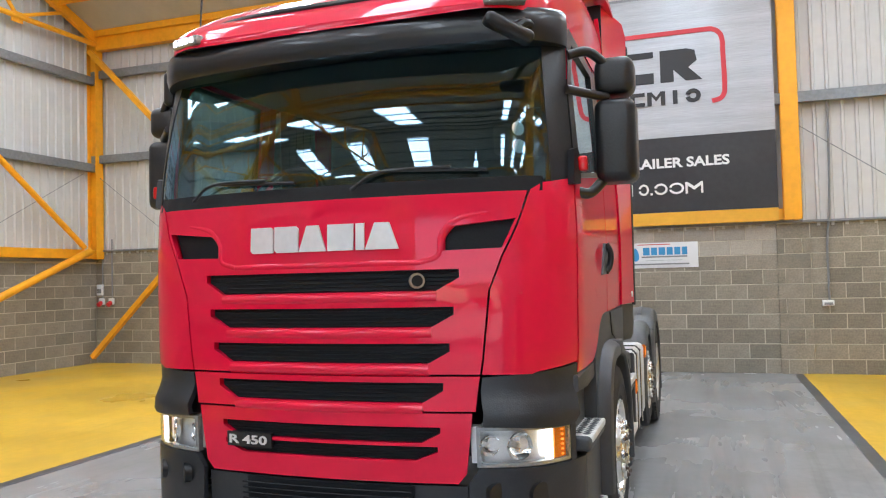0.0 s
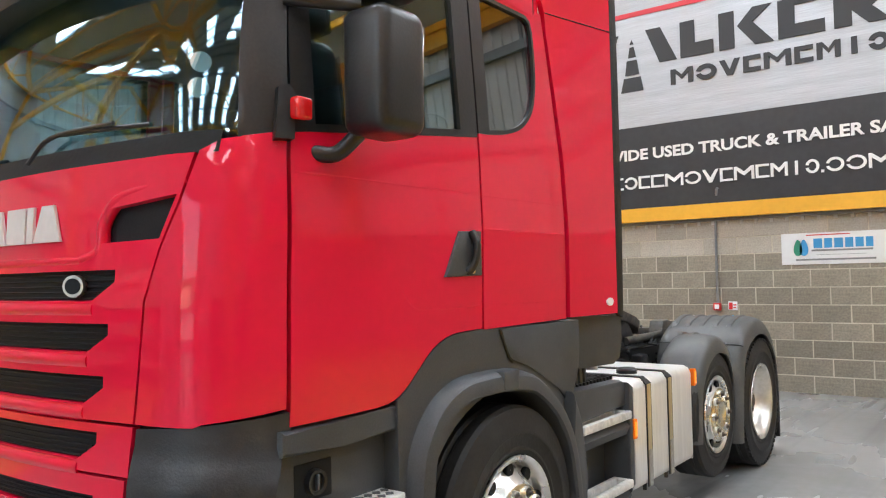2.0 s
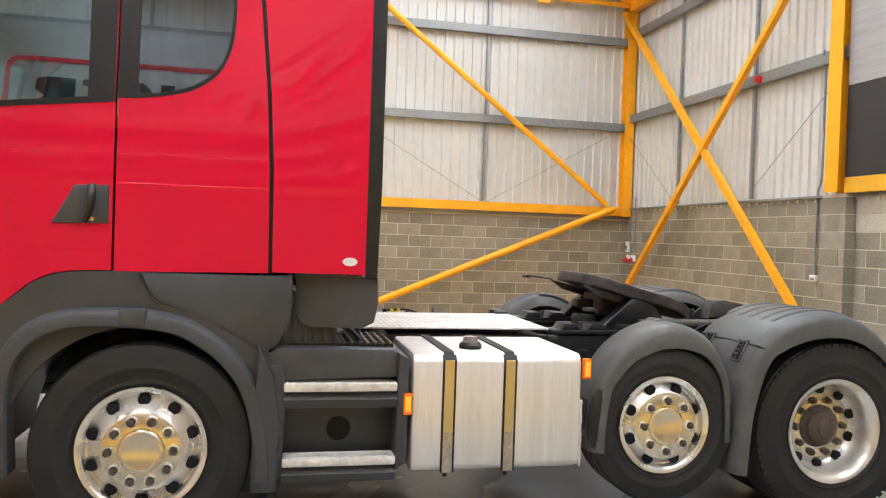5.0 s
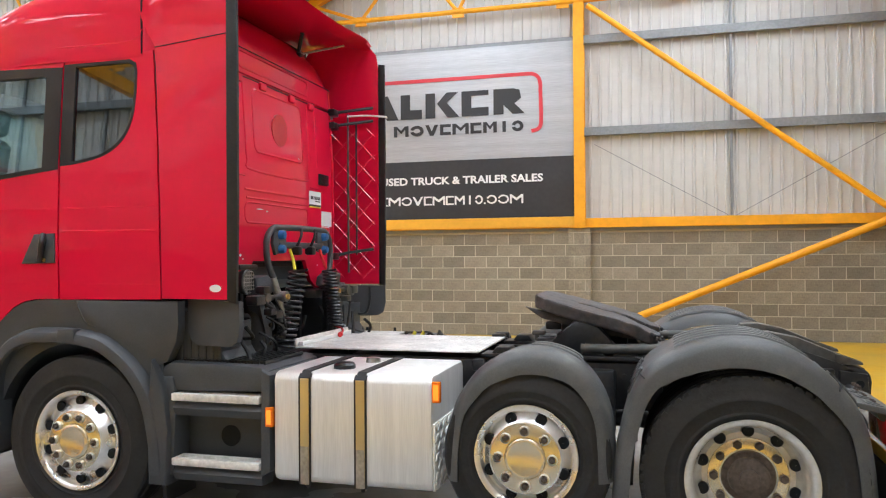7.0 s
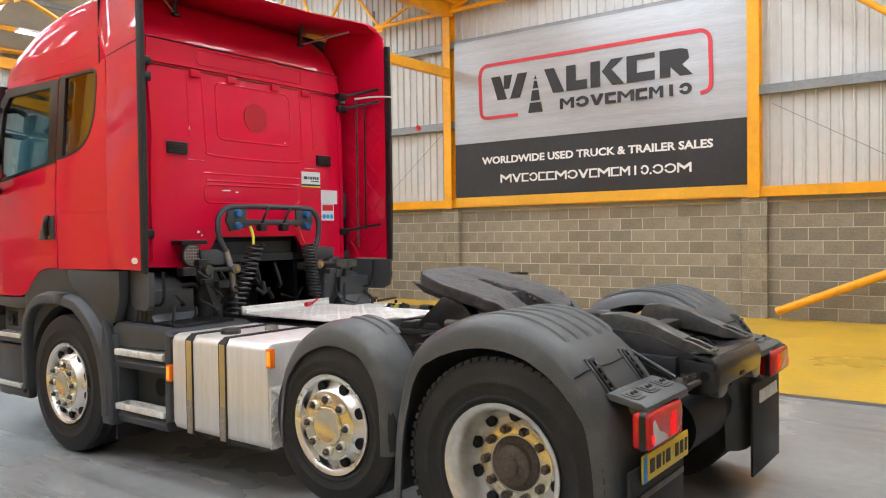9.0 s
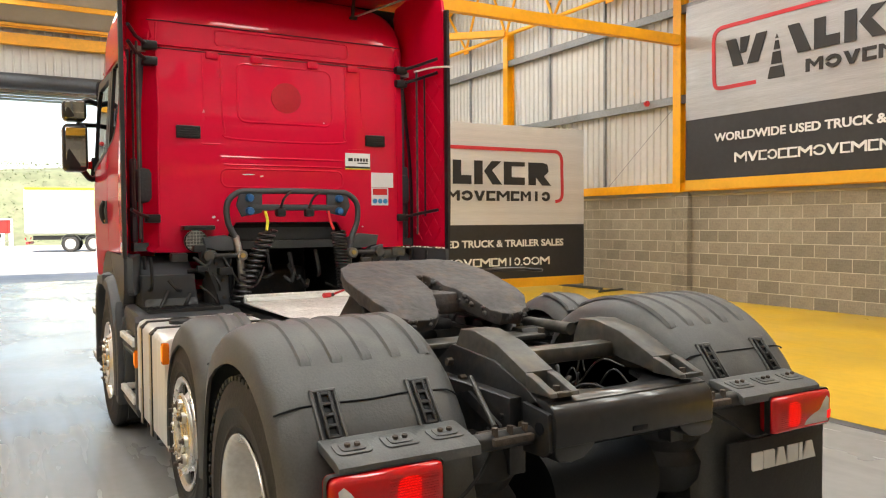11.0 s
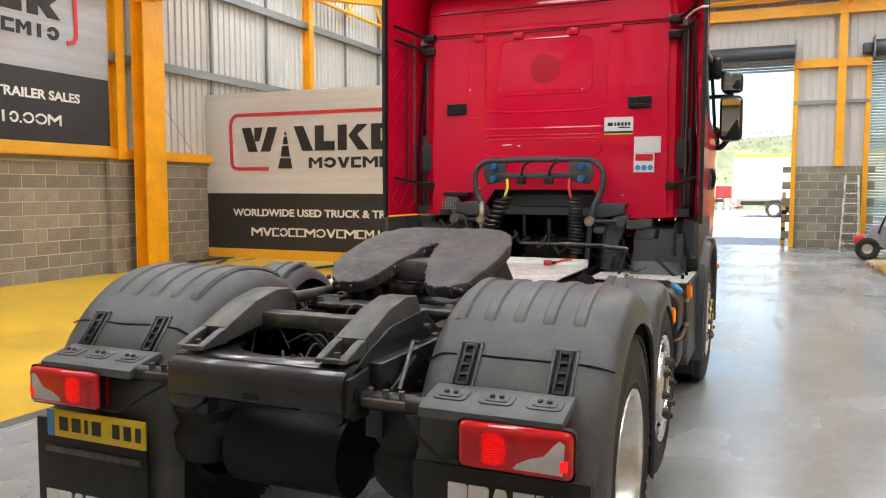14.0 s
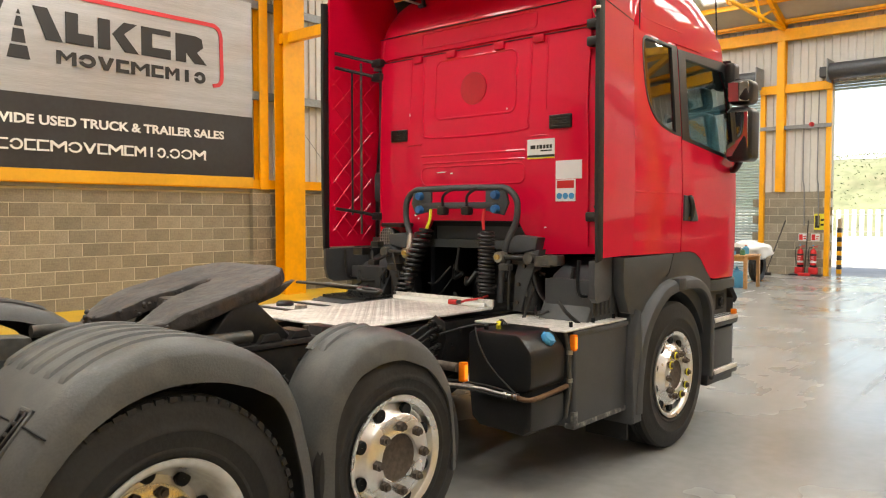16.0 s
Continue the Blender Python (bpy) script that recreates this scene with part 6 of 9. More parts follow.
# ---- chassis ----
for s in (-1, 1):
    y = s * 0.385
    rail_ = part("chassis_rail", box((-1.1, y - 0.035, 0.68), (4.27, y + 0.035, 0.95), 0.006), CHASSIS, truck)
    for x in np.arange(0.9, 4.3, 0.09):
        part("rivet", cyl((x, y + s * 0.035, 0.88 - 0.07 * (int(x * 11) % 2)), (x, y + s * 0.047, 0.88 - 0.07 * (int(x * 11) % 2)), 0.011, n=6), CHASSIS, rail_)
    # guide ramps behind the coupling
    rp = part("guide_ramp", prism([(3.80, 1.0), (3.82, 1.08), (3.85, 1.135), (3.95, 1.142), (4.10, 1.112), (4.285, 1.035), (4.285, 0.972), (4.05, 1.02), (3.93, 1.02)], "y", s * 0.30 - 0.062, s * 0.30 + 0.062, 0.008), CHASSIS_WORN, truck, "worn grey steel guide ramp")
    for o in (-0.062, 0.030):
        part("ramp_prong", prism([(4.283, 1.033), (4.32, 1.022), (4.42, 0.985), (4.425, 0.972), (4.283, 0.972)], "y", s * 0.30 + o, s * 0.30 + o + 0.032, 0.004), CHASSIS_WORN, rp)
    part("slot_floor", box((4.28, s * 0.30 - 0.03, 0.968), (4.40, s * 0.30 + 0.03, 0.973), 0.001), MUD, rp)
    part("ramp_tip", box((4.398, s * 0.30 - 0.03, 0.97), (4.424, s * 0.30 + 0.03, 0.986), 0.003), CHASSIS_WORN, rp)
    part("ramp_bolt", cyl((4.375, s * 0.30, 0.97), (4.375, s * 0.30, 1.0), 0.013, n=6), MUD, rp)
    part("side_gusset", prism([(3.5, 0.95), (3.66, 0.97), (3.80, 1.07), (4.1, 1.05), (4.3, 0.98), (4.4, 0.93), (4.4, 0.80), (4.2, 0.77), (3.9, 0.68), (3.5, 0.70)], "y", s * 0.36 - 0.01, s * 0.36 + 0.01, 0.004), CHASSIS, truck)
    for x, z in ((3.72, 0.95), (3.80, 1.0), (3.9, 0.95), (4.05, 0.92), (4.2, 0.9), (4.3, 0.86), (4.1, 0.82), (3.95, 0.80)):
        part("gusset_bolt", cyl((x, s * 0.37, z), (x, s * 0.395, z), 0.016, n=6), MUD, truck)
    part("stay_plate", prism([(3.98, 0.92), (4.06, 0.94), (4.26, 0.86), (4.28, 0.82)], "y", s * 0.45 - 0.006, s * 0.45 + 0.006), CHASSIS, truck)
    part("bracket_clamp", box((4.27, min(s * 0.40, s * 0.56), 0.83), (4.39, max(s * 0.40, s * 0.56), 0.855), 0.006), MUD, truck)
    for yy in (0.42, 0.48, 0.54):
        part("clamp_bolt", cyl((4.36, s * yy, 0.85), (4.36, s * yy, 0.885), 0.012, n=6), MUD, truck)
    part("air_bag", revolve([(0.001, 0.17), (0.10, 0.17), (0.14, 0.12), (0.15, 0.05), (0.12, 0.0), (0.15, -0.05), (0.14, -0.12), (0.10, -0.17), (0.001, -0.17)], (4.12, s * 0.47, 0.62), "z", 28), RUBBER, truck)
    part("spring_hanger", box((2.95, s * 0.48 - 0.05, 0.55), (3.10, s * 0.48 + 0.05, 0.92), 0.02), CHASSIS, truck)
# rear cross member with rounded top edge
bm = bmesh.new()
add_prism(bm, [(4.30, 0.945), (4.36, 0.963), (4.40, 0.96), (4.43, 0.948), (4.45, 0.93), (4.46, 0.91), (4.465, 0.88), (4.46, 0.815), (4.44, 0.80), (4.30, 0.80)], "y", -0.37, 0.37, 0.012)
add_prism(bm, [(4.43, -0.36), (4.43, 0.36), (4.12, 0.36), (4.12, 0.27), (4.18, 0.255), (4.245, 0.225), (4.30, 0.15), (4.33, 0.05), (4.33, -0.05), (4.30, -0.15), (4.245, -0.225), (4.18, -0.255), (4.12, -0.27), (4.12, -0.36)], "z", 0.935, 0.955, 0.006)
for e in (-1, 1):
    add_prism(bm, [(e * 0.37, 0.82), (e * 0.368, 0.785), (e * 0.35, 0.765), (e * 0.30, 0.758), (e * 0.25, 0.766), (e * 0.215, 0.79), (e * 0.19, 0.82)], "x", 4.31, 4.458, 0.008)
xm = part("rear_cross_member", bm, FRAME_GLOSS, truck, "glossy black rear cross member")
part("tow_slot", box((4.455, -0.035, 0.825), (4.468, 0.035, 0.845), 0.004), GRILLE_BLACK, xm)
part("spare_tank", cyl((4.15, -0.25, 0.56), (4.15, 0.25, 0.56), 0.16, n=32), GRILLE_BLACK, truck)
# dark box added between the rails in place of the shade beneath the truck
part("frame_gap_blocker", box((3.50, -0.35, 0.70), (3.56, 0.35, 0.94), 0.01), CHASSIS, truck)
for x, h in ((3.5, 0.88), (2.35, 0.85), (1.3, 0.85), (0.2, 0.8)):
    part("cross_tube", tube([(x, -0.36, h), (x, 0.36, h)], 0.06, 16), CHASSIS, truck)
part("rear_tie", box((3.97, -0.30, 1.0), (4.06, 0.30, 1.062), 0.012), CHASSIS_WORN, truck)
part("drive_axle", tube([(3.755, -0.75, 0.51), (3.755, 0.75, 0.51)], 0.11, 20), CHASSIS, truck)
part("differential", revolve([(0.001, -0.2), (0.14, -0.2), (0.22, -0.08), (0.23, 0.05), (0.16, 0.18), (0.001, 0.2)], (3.80, 0, 0.52), "x", 32), CHASSIS, truck)
part("prop_shaft", tube([(0.6, 0, 0.62), (3.6, 0, 0.54)], 0.06, 16), CHASSIS, truck)
part("lift_axle", tube([(2.69, -0.95, 0.565), (2.69, 0.95, 0.565)], 0.07, 16), CHASSIS, truck)
part("front_axle", tube([(0, -0.95, 0.48), (0, 0.95, 0.48)], 0.07, 16), CHASSIS, truck)
part("rear_light_cable", tube(arc([(4.2, -0.2, 0.86), (4.0, -0.05, 0.80), (3.95, 0.1, 0.9), (3.8, 0.2, 0.86)], 6), 0.012, 6), RUBBER, truck)
rng = random.Random(5)
for i in range(30):
    p = Vector((rng.uniform(3.55, 4.2), rng.uniform(-0.28, 0.28), rng.uniform(0.74, 0.9)))
    q = p + Vector((rng.uniform(-0.2, 0.2), rng.uniform(-0.2, 0.2), rng.uniform(-0.05, 0.12)))
    part("air_hose", tube(arc([p, (p + q) / 2 + Vector((0, 0, 0.07)), q], 5), rng.choice((0.004, 0.006, 0.009)), 6), RUBBER if i % 5 else CHASSIS_WORN, truck)
for i in range(7):
    p = Vector((rng.uniform(3.6, 4.15), rng.uniform(-0.24, 0.24), rng.uniform(0.74, 0.84)))
    part("valve_block", box(p - Vector((0.05, 0.04, 0.04)), p + Vector((0.05, 0.04, 0.05)), 0.012), CHASSIS, truck)

# ---- coupling plate ----
def coupling():
    """Greasy plate, tilted down to the rear, with a throat open to the rear."""
    half = [(-0.31, 0.0), (-0.31, 0.20), (-0.285, 0.31), (-0.21, 0.385), (-0.06, 0.425), (0.15, 0.435), (0.32, 0.42), (0.42, 0.375), (0.47, 0.31), (0.485, 0.24), (0.475, 0.185), (0.42, 0.145), (0.25, 0.082), (0.12, 0.046), (0.0, 0.036), (-0.04, 0.028), (-0.05, 0.0)]
    poly = half + [(x, -y) for x, y in reversed(half[1:-1])]
    bm = bmesh.new()
    v1 = [bm.verts.new((x, y + 0.006 * math.sin(7 * x + 3 * y), 0.0 + (-0.03 if x > 0.40 else 0))) for x, y in poly]
    v0 = [bm.verts.new((x * 0.985, y * 0.985, -0.075 + (-0.02 if x > 0.40 else 0) + 0.018 * noise.noise((x * 14, y * 14, 2.0)))) for x, y in poly]
    k = len(poly)
    bm.faces.new(v1), bm.faces.new(list(reversed(v0)))
    for i in range(k):
        bm.faces.new((v0[i], v0[(i + 1) % k], v1[(i + 1) % k], v1[i]))
    bmesh.ops.triangulate(bm, faces=[f for f in bm.faces if len(f.verts) > 4])
    bmesh.ops.bevel(bm, geom=[e for e in bm.edges if len(e.link_faces) == 2 and e.calc_face_angle(0) > 0.8], offset=0.012, segments=2, affect="EDGES", profile=0.5)
    bmesh.ops.subdivide_edges(bm, edges=[e for e in bm.edges if e.calc_length() > 0.04], cuts=3, use_grid_fill=True)
    for v in bm.verts:
        v.co += Vector((noise.noise(v.co * 22 + Vector((9, 0, 0))), noise.noise(v.co * 22 + Vector((0, 9, 0))), 0.9 * noise.noise(v.co * 13))) * 0.007
    return bm


cm = pose(2.90, 0, 1.265, 0, 15, 0)
bm = coupling()
bmesh.ops.transform(bm, matrix=cm, verts=bm.verts[:])
fw = part("coupling_plate", bm, GREASE, truck, "greasy black coupling plate, tilted", 30)
bm = bmesh.new()
gr = random.Random(14)
EDGE = [(0.42, 0.39), (0.48, 0.31), (0.485, 0.22), (0.42, 0.15), (0.30, 0.10), (0.20, 0.07), (0.10, 0.045), (0.0, 0.038), (-0.05, 0.0)]
for (xa, ya), (xb, yb) in zip(EDGE, EDGE[1:]):
    for k in range(4):
        f = gr.random()
        for sg in (-1, 1):
            r0 = gr.uniform(0.006, 0.015)
            g = bmesh.ops.create_icosphere(bm, subdivisions=2, radius=r0)
            cc = Vector((xa + (xb - xa) * f + gr.uniform(-0.01, 0.01), sg * (ya + (yb - ya) * f), gr.uniform(-0.05, -0.012) - (0.02 if xa > 0.4 else 0)))
            for v in g["verts"]:
                v.co *= 1 + 0.5 * noise.noise(v.co * 60 + cc * 9)
                v.co = cm @ (v.co + cc)
lump = part("grease_rim", bm, GREASE, fw, "", 60)
tagged(lump, "", "", "", "stuff")
for s in (-1, 1):
    part("pivot_bracket", prism([(2.62, 0.99), (3.15, 0.99), (3.05, 1.10), (2.98, 1.19), (2.86, 1.20), (2.76, 1.10)], "y", s * 0.36 - 0.05, s * 0.36 + 0.05, 0.015), CHASSIS, truck)
    part("plate_rib", prism([(2.55, 1.27), (3.28, 1.10), (3.2, 1.08), (2.95, 1.12), (2.65, 1.20)], "y", s * 0.30 - 0.02, s * 0.30 + 0.02, 0.005), GREASE, fw)
    sub = part("mounting_plate", box((2.30, min(s * 0.28, s * 0.45), 0.965), (3.40, max(s * 0.28, s * 0.45), 0.99), 0.006), CHASSIS, truck)
    for i in range(6):
        x = 2.36 + i * 0.18
        part("hump", prism([(x, 0.99), (x + 0.14, 0.99), (x + 0.11, 1.03), (x + 0.03, 1.03)], "y", s * 0.36 - 0.08, s * 0.36 + 0.08, 0.008), CHASSIS, sub)
        part("bolt", cyl((x + 0.16, s * 0.36, 0.98), (x + 0.16, s * 0.36, 1.035), 0.018, n=6), CHASSIS_WORN, sub)
part("cross_plate", box((3.30, -0.36, 0.99), (3.46, 0.36, 1.012), 0.006), CHASSIS_WORN, truck)
part("lock_body", box((2.75, -0.16, 1.09), (3.1, 0.16, 1.2), 0.02, 2, None), GREASE, fw)
hd = part("release_handle", box((2.585, 0.40, 1.262), (2.615, 0.87, 1.274), 0.004), MUD, fw)
part("bar_sleeve", tube([(2.60, 0.62, 1.268), (2.60, 0.86, 1.264)], 0.012, 8), CHASSIS_WORN, hd)
part("grip_loop", tube(arc([(2.60, 0.86, 1.264), (2.635, 0.885, 1.26), (2.64, 0.95, 1.255), (2.60, 0.975, 1.252), (2.56, 0.95, 1.255), (2.565, 0.885, 1.26), (2.60, 0.86, 1.264)], 5), 0.010, 8), CHASSIS, hd)
part("guide_bar", tube([(2.9, -0.42, 1.03), (3.55, -0.44, 1.04)], 0.03, 12), CHASSIS_WORN, truck)
part("guide_bar", tube([(2.9, 0.42, 1.03), (3.55, 0.44, 1.04)], 0.03, 12), CHASSIS_WORN, truck)


# ---- catwalk, tank, battery box ----
def diamond_plate(name, x0, x1, y0, y1, z, pitch, parent, ridge=0.006, label="", ang=(45, -45)):
    bm = bmesh.new()
    add_box(bm, (x0, y0, z - 0.012), (x1, y1, z), 0.003, 1)
    pl = part(name, bm, TREAD, parent, label)
    V, F = [], []
    i = 0
    x = x0 + pitch / 2
    while x < x1 - pitch / 3:
        j = 0
        y = y0 + pitch / 2
        while y < y1 - pitch / 3:
            a = radians(ang[(i + j) % 2])
            c, s_ = math.cos(a), math.sin(a)
            L, W = pitch * 0.42, pitch * 0.12
            k = len(V)
            for u, v, h in ((-L, 0, 0), (0, -W, 0), (L, 0, 0), (0, W, 0), (0, 0, ridge)):
                V.append((x + u * c - v * s_, y + u * s_ + v * c, z + h))
            F += [(k, k + 1, k + 4), (k + 1, k + 2, k + 4), (k + 2, k + 3, k + 4), (k + 3, k, k + 4)]
            y += pitch
            j += 1
        x += pitch
        i += 1
    me = bpy.data.meshes.new("tread_pattern")
    me.from_pydata(V, [], F)
    me.materials.append(TREAD)
    o = new("tread_pattern", me)
    o.parent = pl
    tagged(o, "", "", "", "stuff")
    return pl


diamond_plate("catwalk", 1.05, 2.28, -0.44, 0.44, 1.0, 0.034, truck, 0.003, label="silver tread-plate catwalk behind the cab")
part("white_strip", box((1.07, -0.43, 1.004), (1.10, 0.40, 1.03), 0.004), WHITE_PAINT, truck)
part("catwalk_edge", box((1.04, -0.44, 1.0), (1.06, 0.44, 1.05), 0.004), TREAD, truck)
# left: aluminium fuel tank with straps
TX0, TX1, TZ0, TZ1 = 1.285, 2.20, 0.345, 0.955
tank = part("fuel_tank", prism([(-1.185, TZ0 + 0.05), (-1.185, TZ1 - 0.05), (-1.17, TZ1 - 0.015), (-1.14, TZ1), (-0.52, TZ1), (-0.50, TZ1 - 0.03), (-0.50, TZ0 + 0.03), (-0.53, TZ0), (-1.14, TZ0), (-1.17, TZ0 + 0.015)], "x", TX0, TX1, 0.02), ALU_TANK, truck, "brushed aluminium fuel tank with dark straps")
for x in (1.475, 1.80):
    st = part("tank_strap", prism([(-1.192, TZ0), (-1.192, TZ1 - 0.035), (-1.165, TZ1 - 0.008), (-1.16, TZ1 - 0.012), (-1.186, TZ1 - 0.037), (-1.186, TZ0)], "x", x - 0.025, x + 0.025), STRAP, tank)
    part("rubber_strip", prism([(-1.190, TZ0), (-1.190, TZ1 - 0.03), (-1.165, TZ1 - 0.008), (-1.16, TZ1 - 0.013), (-1.185, TZ1 - 0.035), (-1.185, TZ0)], "x", x - 0.036, x + 0.036), RUBBER, st)
    part("top_strap", prism([(-1.172, TZ1 - 0.012), (-1.15, TZ1 + 0.007), (-0.5, TZ1 + 0.007), (-0.5, TZ1 + 0.001), (-1.15, TZ1 + 0.001), (-1.166, TZ1 - 0.016)], "x", x - 0.026, x + 0.026), RUBBER, st)
    # grey overlay added where no reflection is coloured into the strap
    part("strap_grey_end", box((x - 0.024, -1.1945, TZ0 + 0.0), (x + 0.024, -1.1915, TZ0 + 0.205)), STEEL, st)
    part("strap_bolt", cyl((x, -1.15, TZ0 - 0.03), (x, -1.15, TZ0 + 0.02), 0.012, n=8), CHASSIS, st)
part("filler_cap", revolve([(0.001, 0.035), (0.05, 0.033), (0.062, 0.02), (0.062, 0.0)], (1.63, -0.99, TZ1), "z", 24), BLACK_PLASTIC, tank)
part("filler_cap", revolve([(0.001, 0.03), (0.04, 0.028), (0.045, 0.0)], (1.70, -0.72, TZ1), "z", 20), STEEL, tank)
for x, z in ((1.262, 0.70), (2.225, 0.875)):
    bx = part("side_marker", box((x - 0.022, -1.20, z - 0.055), (x + 0.022, -1.165, z + 0.055), 0.006), AMBER, truck)
    part("lit_core", box((x - 0.014, -1.203, z - 0.04), (x + 0.014, -1.198, z + 0.04), 0.003), AMBER_LIT, bx)
diamond_end = part("tank_end_plate", box((2.198, -1.175, 0.352), (2.212, -0.60, 0.705), 0.005), TREAD, truck)
for i in range(7):
    for j in range(11):
        m = Matrix.Translation((2.213, -1.147 + j * 0.05, 0.377 + i * 0.05)) @ Matrix.Rotation(radians(45 if (i + j) % 2 else -45), 4, "X")
        part("diamond", box((-0.003, -0.027, -0.009), (0.005, 0.027, 0.009), 0.004, 2, m), TREAD, diamond_end)
# left: step box ahead of the tank
bxs = part("battery_box", prism([(0.60, 0.33), (1.22, 0.36), (1.24, 0.45), (1.24, 0.84), (0.62, 0.84), (0.60, 0.7)], "y", -1.03, -0.5, 0.015), GREY_PLASTIC, truck, "grey plastic step box with two aluminium treads")
part("box_top", prism([(0.545, 0.86), (0.56, 0.955), (0.62, 0.985), (1.18, 0.975), (1.24, 0.95), (1.24, 0.83), (0.60, 0.81)], "y", -1.165, -0.5, 0.022), GREY_PLASTIC, bxs)
part("box_flank", prism([(0.535, 0.90), (0.64, 0.90), (0.66, 0.80), (0.645, 0.34), (0.60, 0.30), (0.575, 0.34), (0.56, 0.70)], "y", -1.18, -0.6, 0.018), GREY_PLASTIC, bxs)
for z in (0.385, 0.755):
    t = part("step", prism([(-1.165, z + 0.0), (-1.19, z - 0.03), (-1.17, z - 0.075), (-1.06, z - 0.085), (-1.02, z - 0.02), (-1.02, z + 0.0)], "x", 0.64, 1.215, 0.012), GREY_PLASTIC, bxs)
    bm = bmesh.new()
    add_box(bm, (0.645, -1.205, z + 0.012), (1.205, -1.168, z + 0.056), 0.008, 2)
    add_box(bm, (0.655, -1.115, z + 0.012), (1.20, -1.085, z + 0.056), 0.006, 2)
    for x in (0.645, 1.175):
        add_box(bm, (x, -1.17, z + 0.012), (x + 0.03, -1.09, z + 0.055), 0.006, 1)
    part("tread_bar", bm, TREAD, t)
part("box_cheek", prism([(1.205, 0.36), (1.265, 0.40), (1.265, 0.93), (1.21, 0.96)], "y", -1.19, -0.55, 0.012), GREY_PLASTIC, bxs)
part("round_port", cyl((0.93, -1.02, 0.545), (0.93, -1.036, 0.545), 0.062, n=28), GRILLE_BLACK, bxs)
bm = bmesh.new()
for i in range(14):
    add_box(bm, (0.66 + i * 0.04, -1.10, 0.975), (0.672 + i * 0.04, -0.62, 0.995))
for i in range(8):
    add_box(bm, (0.66, -1.09 + i * 0.06, 0.977), (1.19, -1.078 + i * 0.06, 0.993))
part("grating", bm, BLACK_PLASTIC, bxs)
# right: black urea tank, grey box with tread plate top
bm = prism([(0.70, 0.63), (1.10, 0.635), (1.135, 0.66), (1.145, 0.70), (1.145, 0.84), (1.13, 0.875), (1.07, 0.94), (1.04, 0.955), (0.74, 0.955), (0.70, 0.93)], "x", 1.285, 1.63, 0.028)
ut = part("urea_tank", bm, BLACK_PLASTIC, truck, "black plastic tank with a blue filler cap")
part("tank_foot", prism([(0.70, 0.60), (0.72, 0.45), (0.78, 0.405), (1.08, 0.395), (1.135, 0.43), (1.145, 0.48), (1.145, 0.595), (1.12, 0.61)], "x", 1.29, 1.625, 0.03), BLACK_PLASTIC, ut)
part("tank_waist", box((1.305, 0.72, 0.56), (1.61, 1.125, 0.68), 0.02, 3), GRILLE_BLACK, ut)
part("strap", tube(arc([(1.285, 1.15, 0.632), (1.45, 1.155, 0.622), (1.60, 1.15, 0.612), (1.645, 1.12, 0.61), (1.645, 1.03, 0.618)], 5), 0.014, 10), RUST_STRAP, ut)
for k, (r_, dz) in enumerate(((0.009, 0.0), (0.006, 0.022), (0.007, -0.018))):
    part("loom", tube(arc([(2.05, 0.62, 0.70 + dz), (1.80, 0.70, 0.665 + dz), (1.655, 0.80, 0.632 + dz), (1.65, 0.95, 0.622 + dz), (1.648, 1.06, 0.618 + dz * 0.5)], 6), r_, 8), STEEL if k == 0 else RUBBER, ut)
for yy in (0.98, 1.05):
    part("rod_collar", cyl((1.648, yy, 0.62), (1.648, yy + 0.02, 0.62), 0.020, n=12), STEEL, ut)
part("hose", tube(arc([(1.62, 0.75, 0.985), (1.66, 0.80, 0.90), (1.665, 0.88, 0.78), (1.66, 1.00, 0.68), (1.655, 1.07, 0.63)], 6), 0.006, 8), RUBBER, ut)
part("corner_pipe", tube(arc([(1.265, 1.12, 0.93), (1.262, 1.145, 0.85), (1.27, 1.155, 0.72), (1.262, 1.15, 0.60), (1.27, 1.13, 0.44)], 6), 0.013, 8), CHASSIS_WORN, ut)
for zz in (0.82, 0.66):
    part("pipe_clip", cyl((1.265, 1.153, zz - 0.012), (1.265, 1.153, zz + 0.012), 0.019, n=12), STEEL, ut)
for x, y, yellow in ((1.46, 0.80, True), (1.52, 0.84, True), (1.40, 0.77, False), (1.58, 0.80, False)):
    part("sensor_plug", cyl((x, y, 0.95), (x + 0.02, y + 0.012, 0.985), 0.014, n=10), YELLOW_TAG if yellow else BLACK_PLASTIC, ut)
part("sensor_lead", tube(arc([(1.40, 0.78, 0.985), (1.48, 0.86, 0.975), (1.58, 0.82, 0.985), (1.66, 0.72, 0.97), (1.78, 0.62, 0.93)], 6), 0.007, 6), RUBBER, ut)
cap = part("blue_cap", revolve([(0.001, 0.034), (0.032, 0.032), (0.040, 0.02), (0.042, 0.0), (0.03, -0.02)], (0, 0, 0), "z", 22), BLUE_CAP, ut)
cap.matrix_local = pose(1.417, 1.10, 0.905, -45, 0, 0)
for i in range(8):
    part("cap_rib", box((-0.005, 0.037, 0.0), (0.005, 0.045, 0.024), 0.003, 2, pose(0, 0, 0, 0, 0, i * 45)), BLUE_CAP, cap)
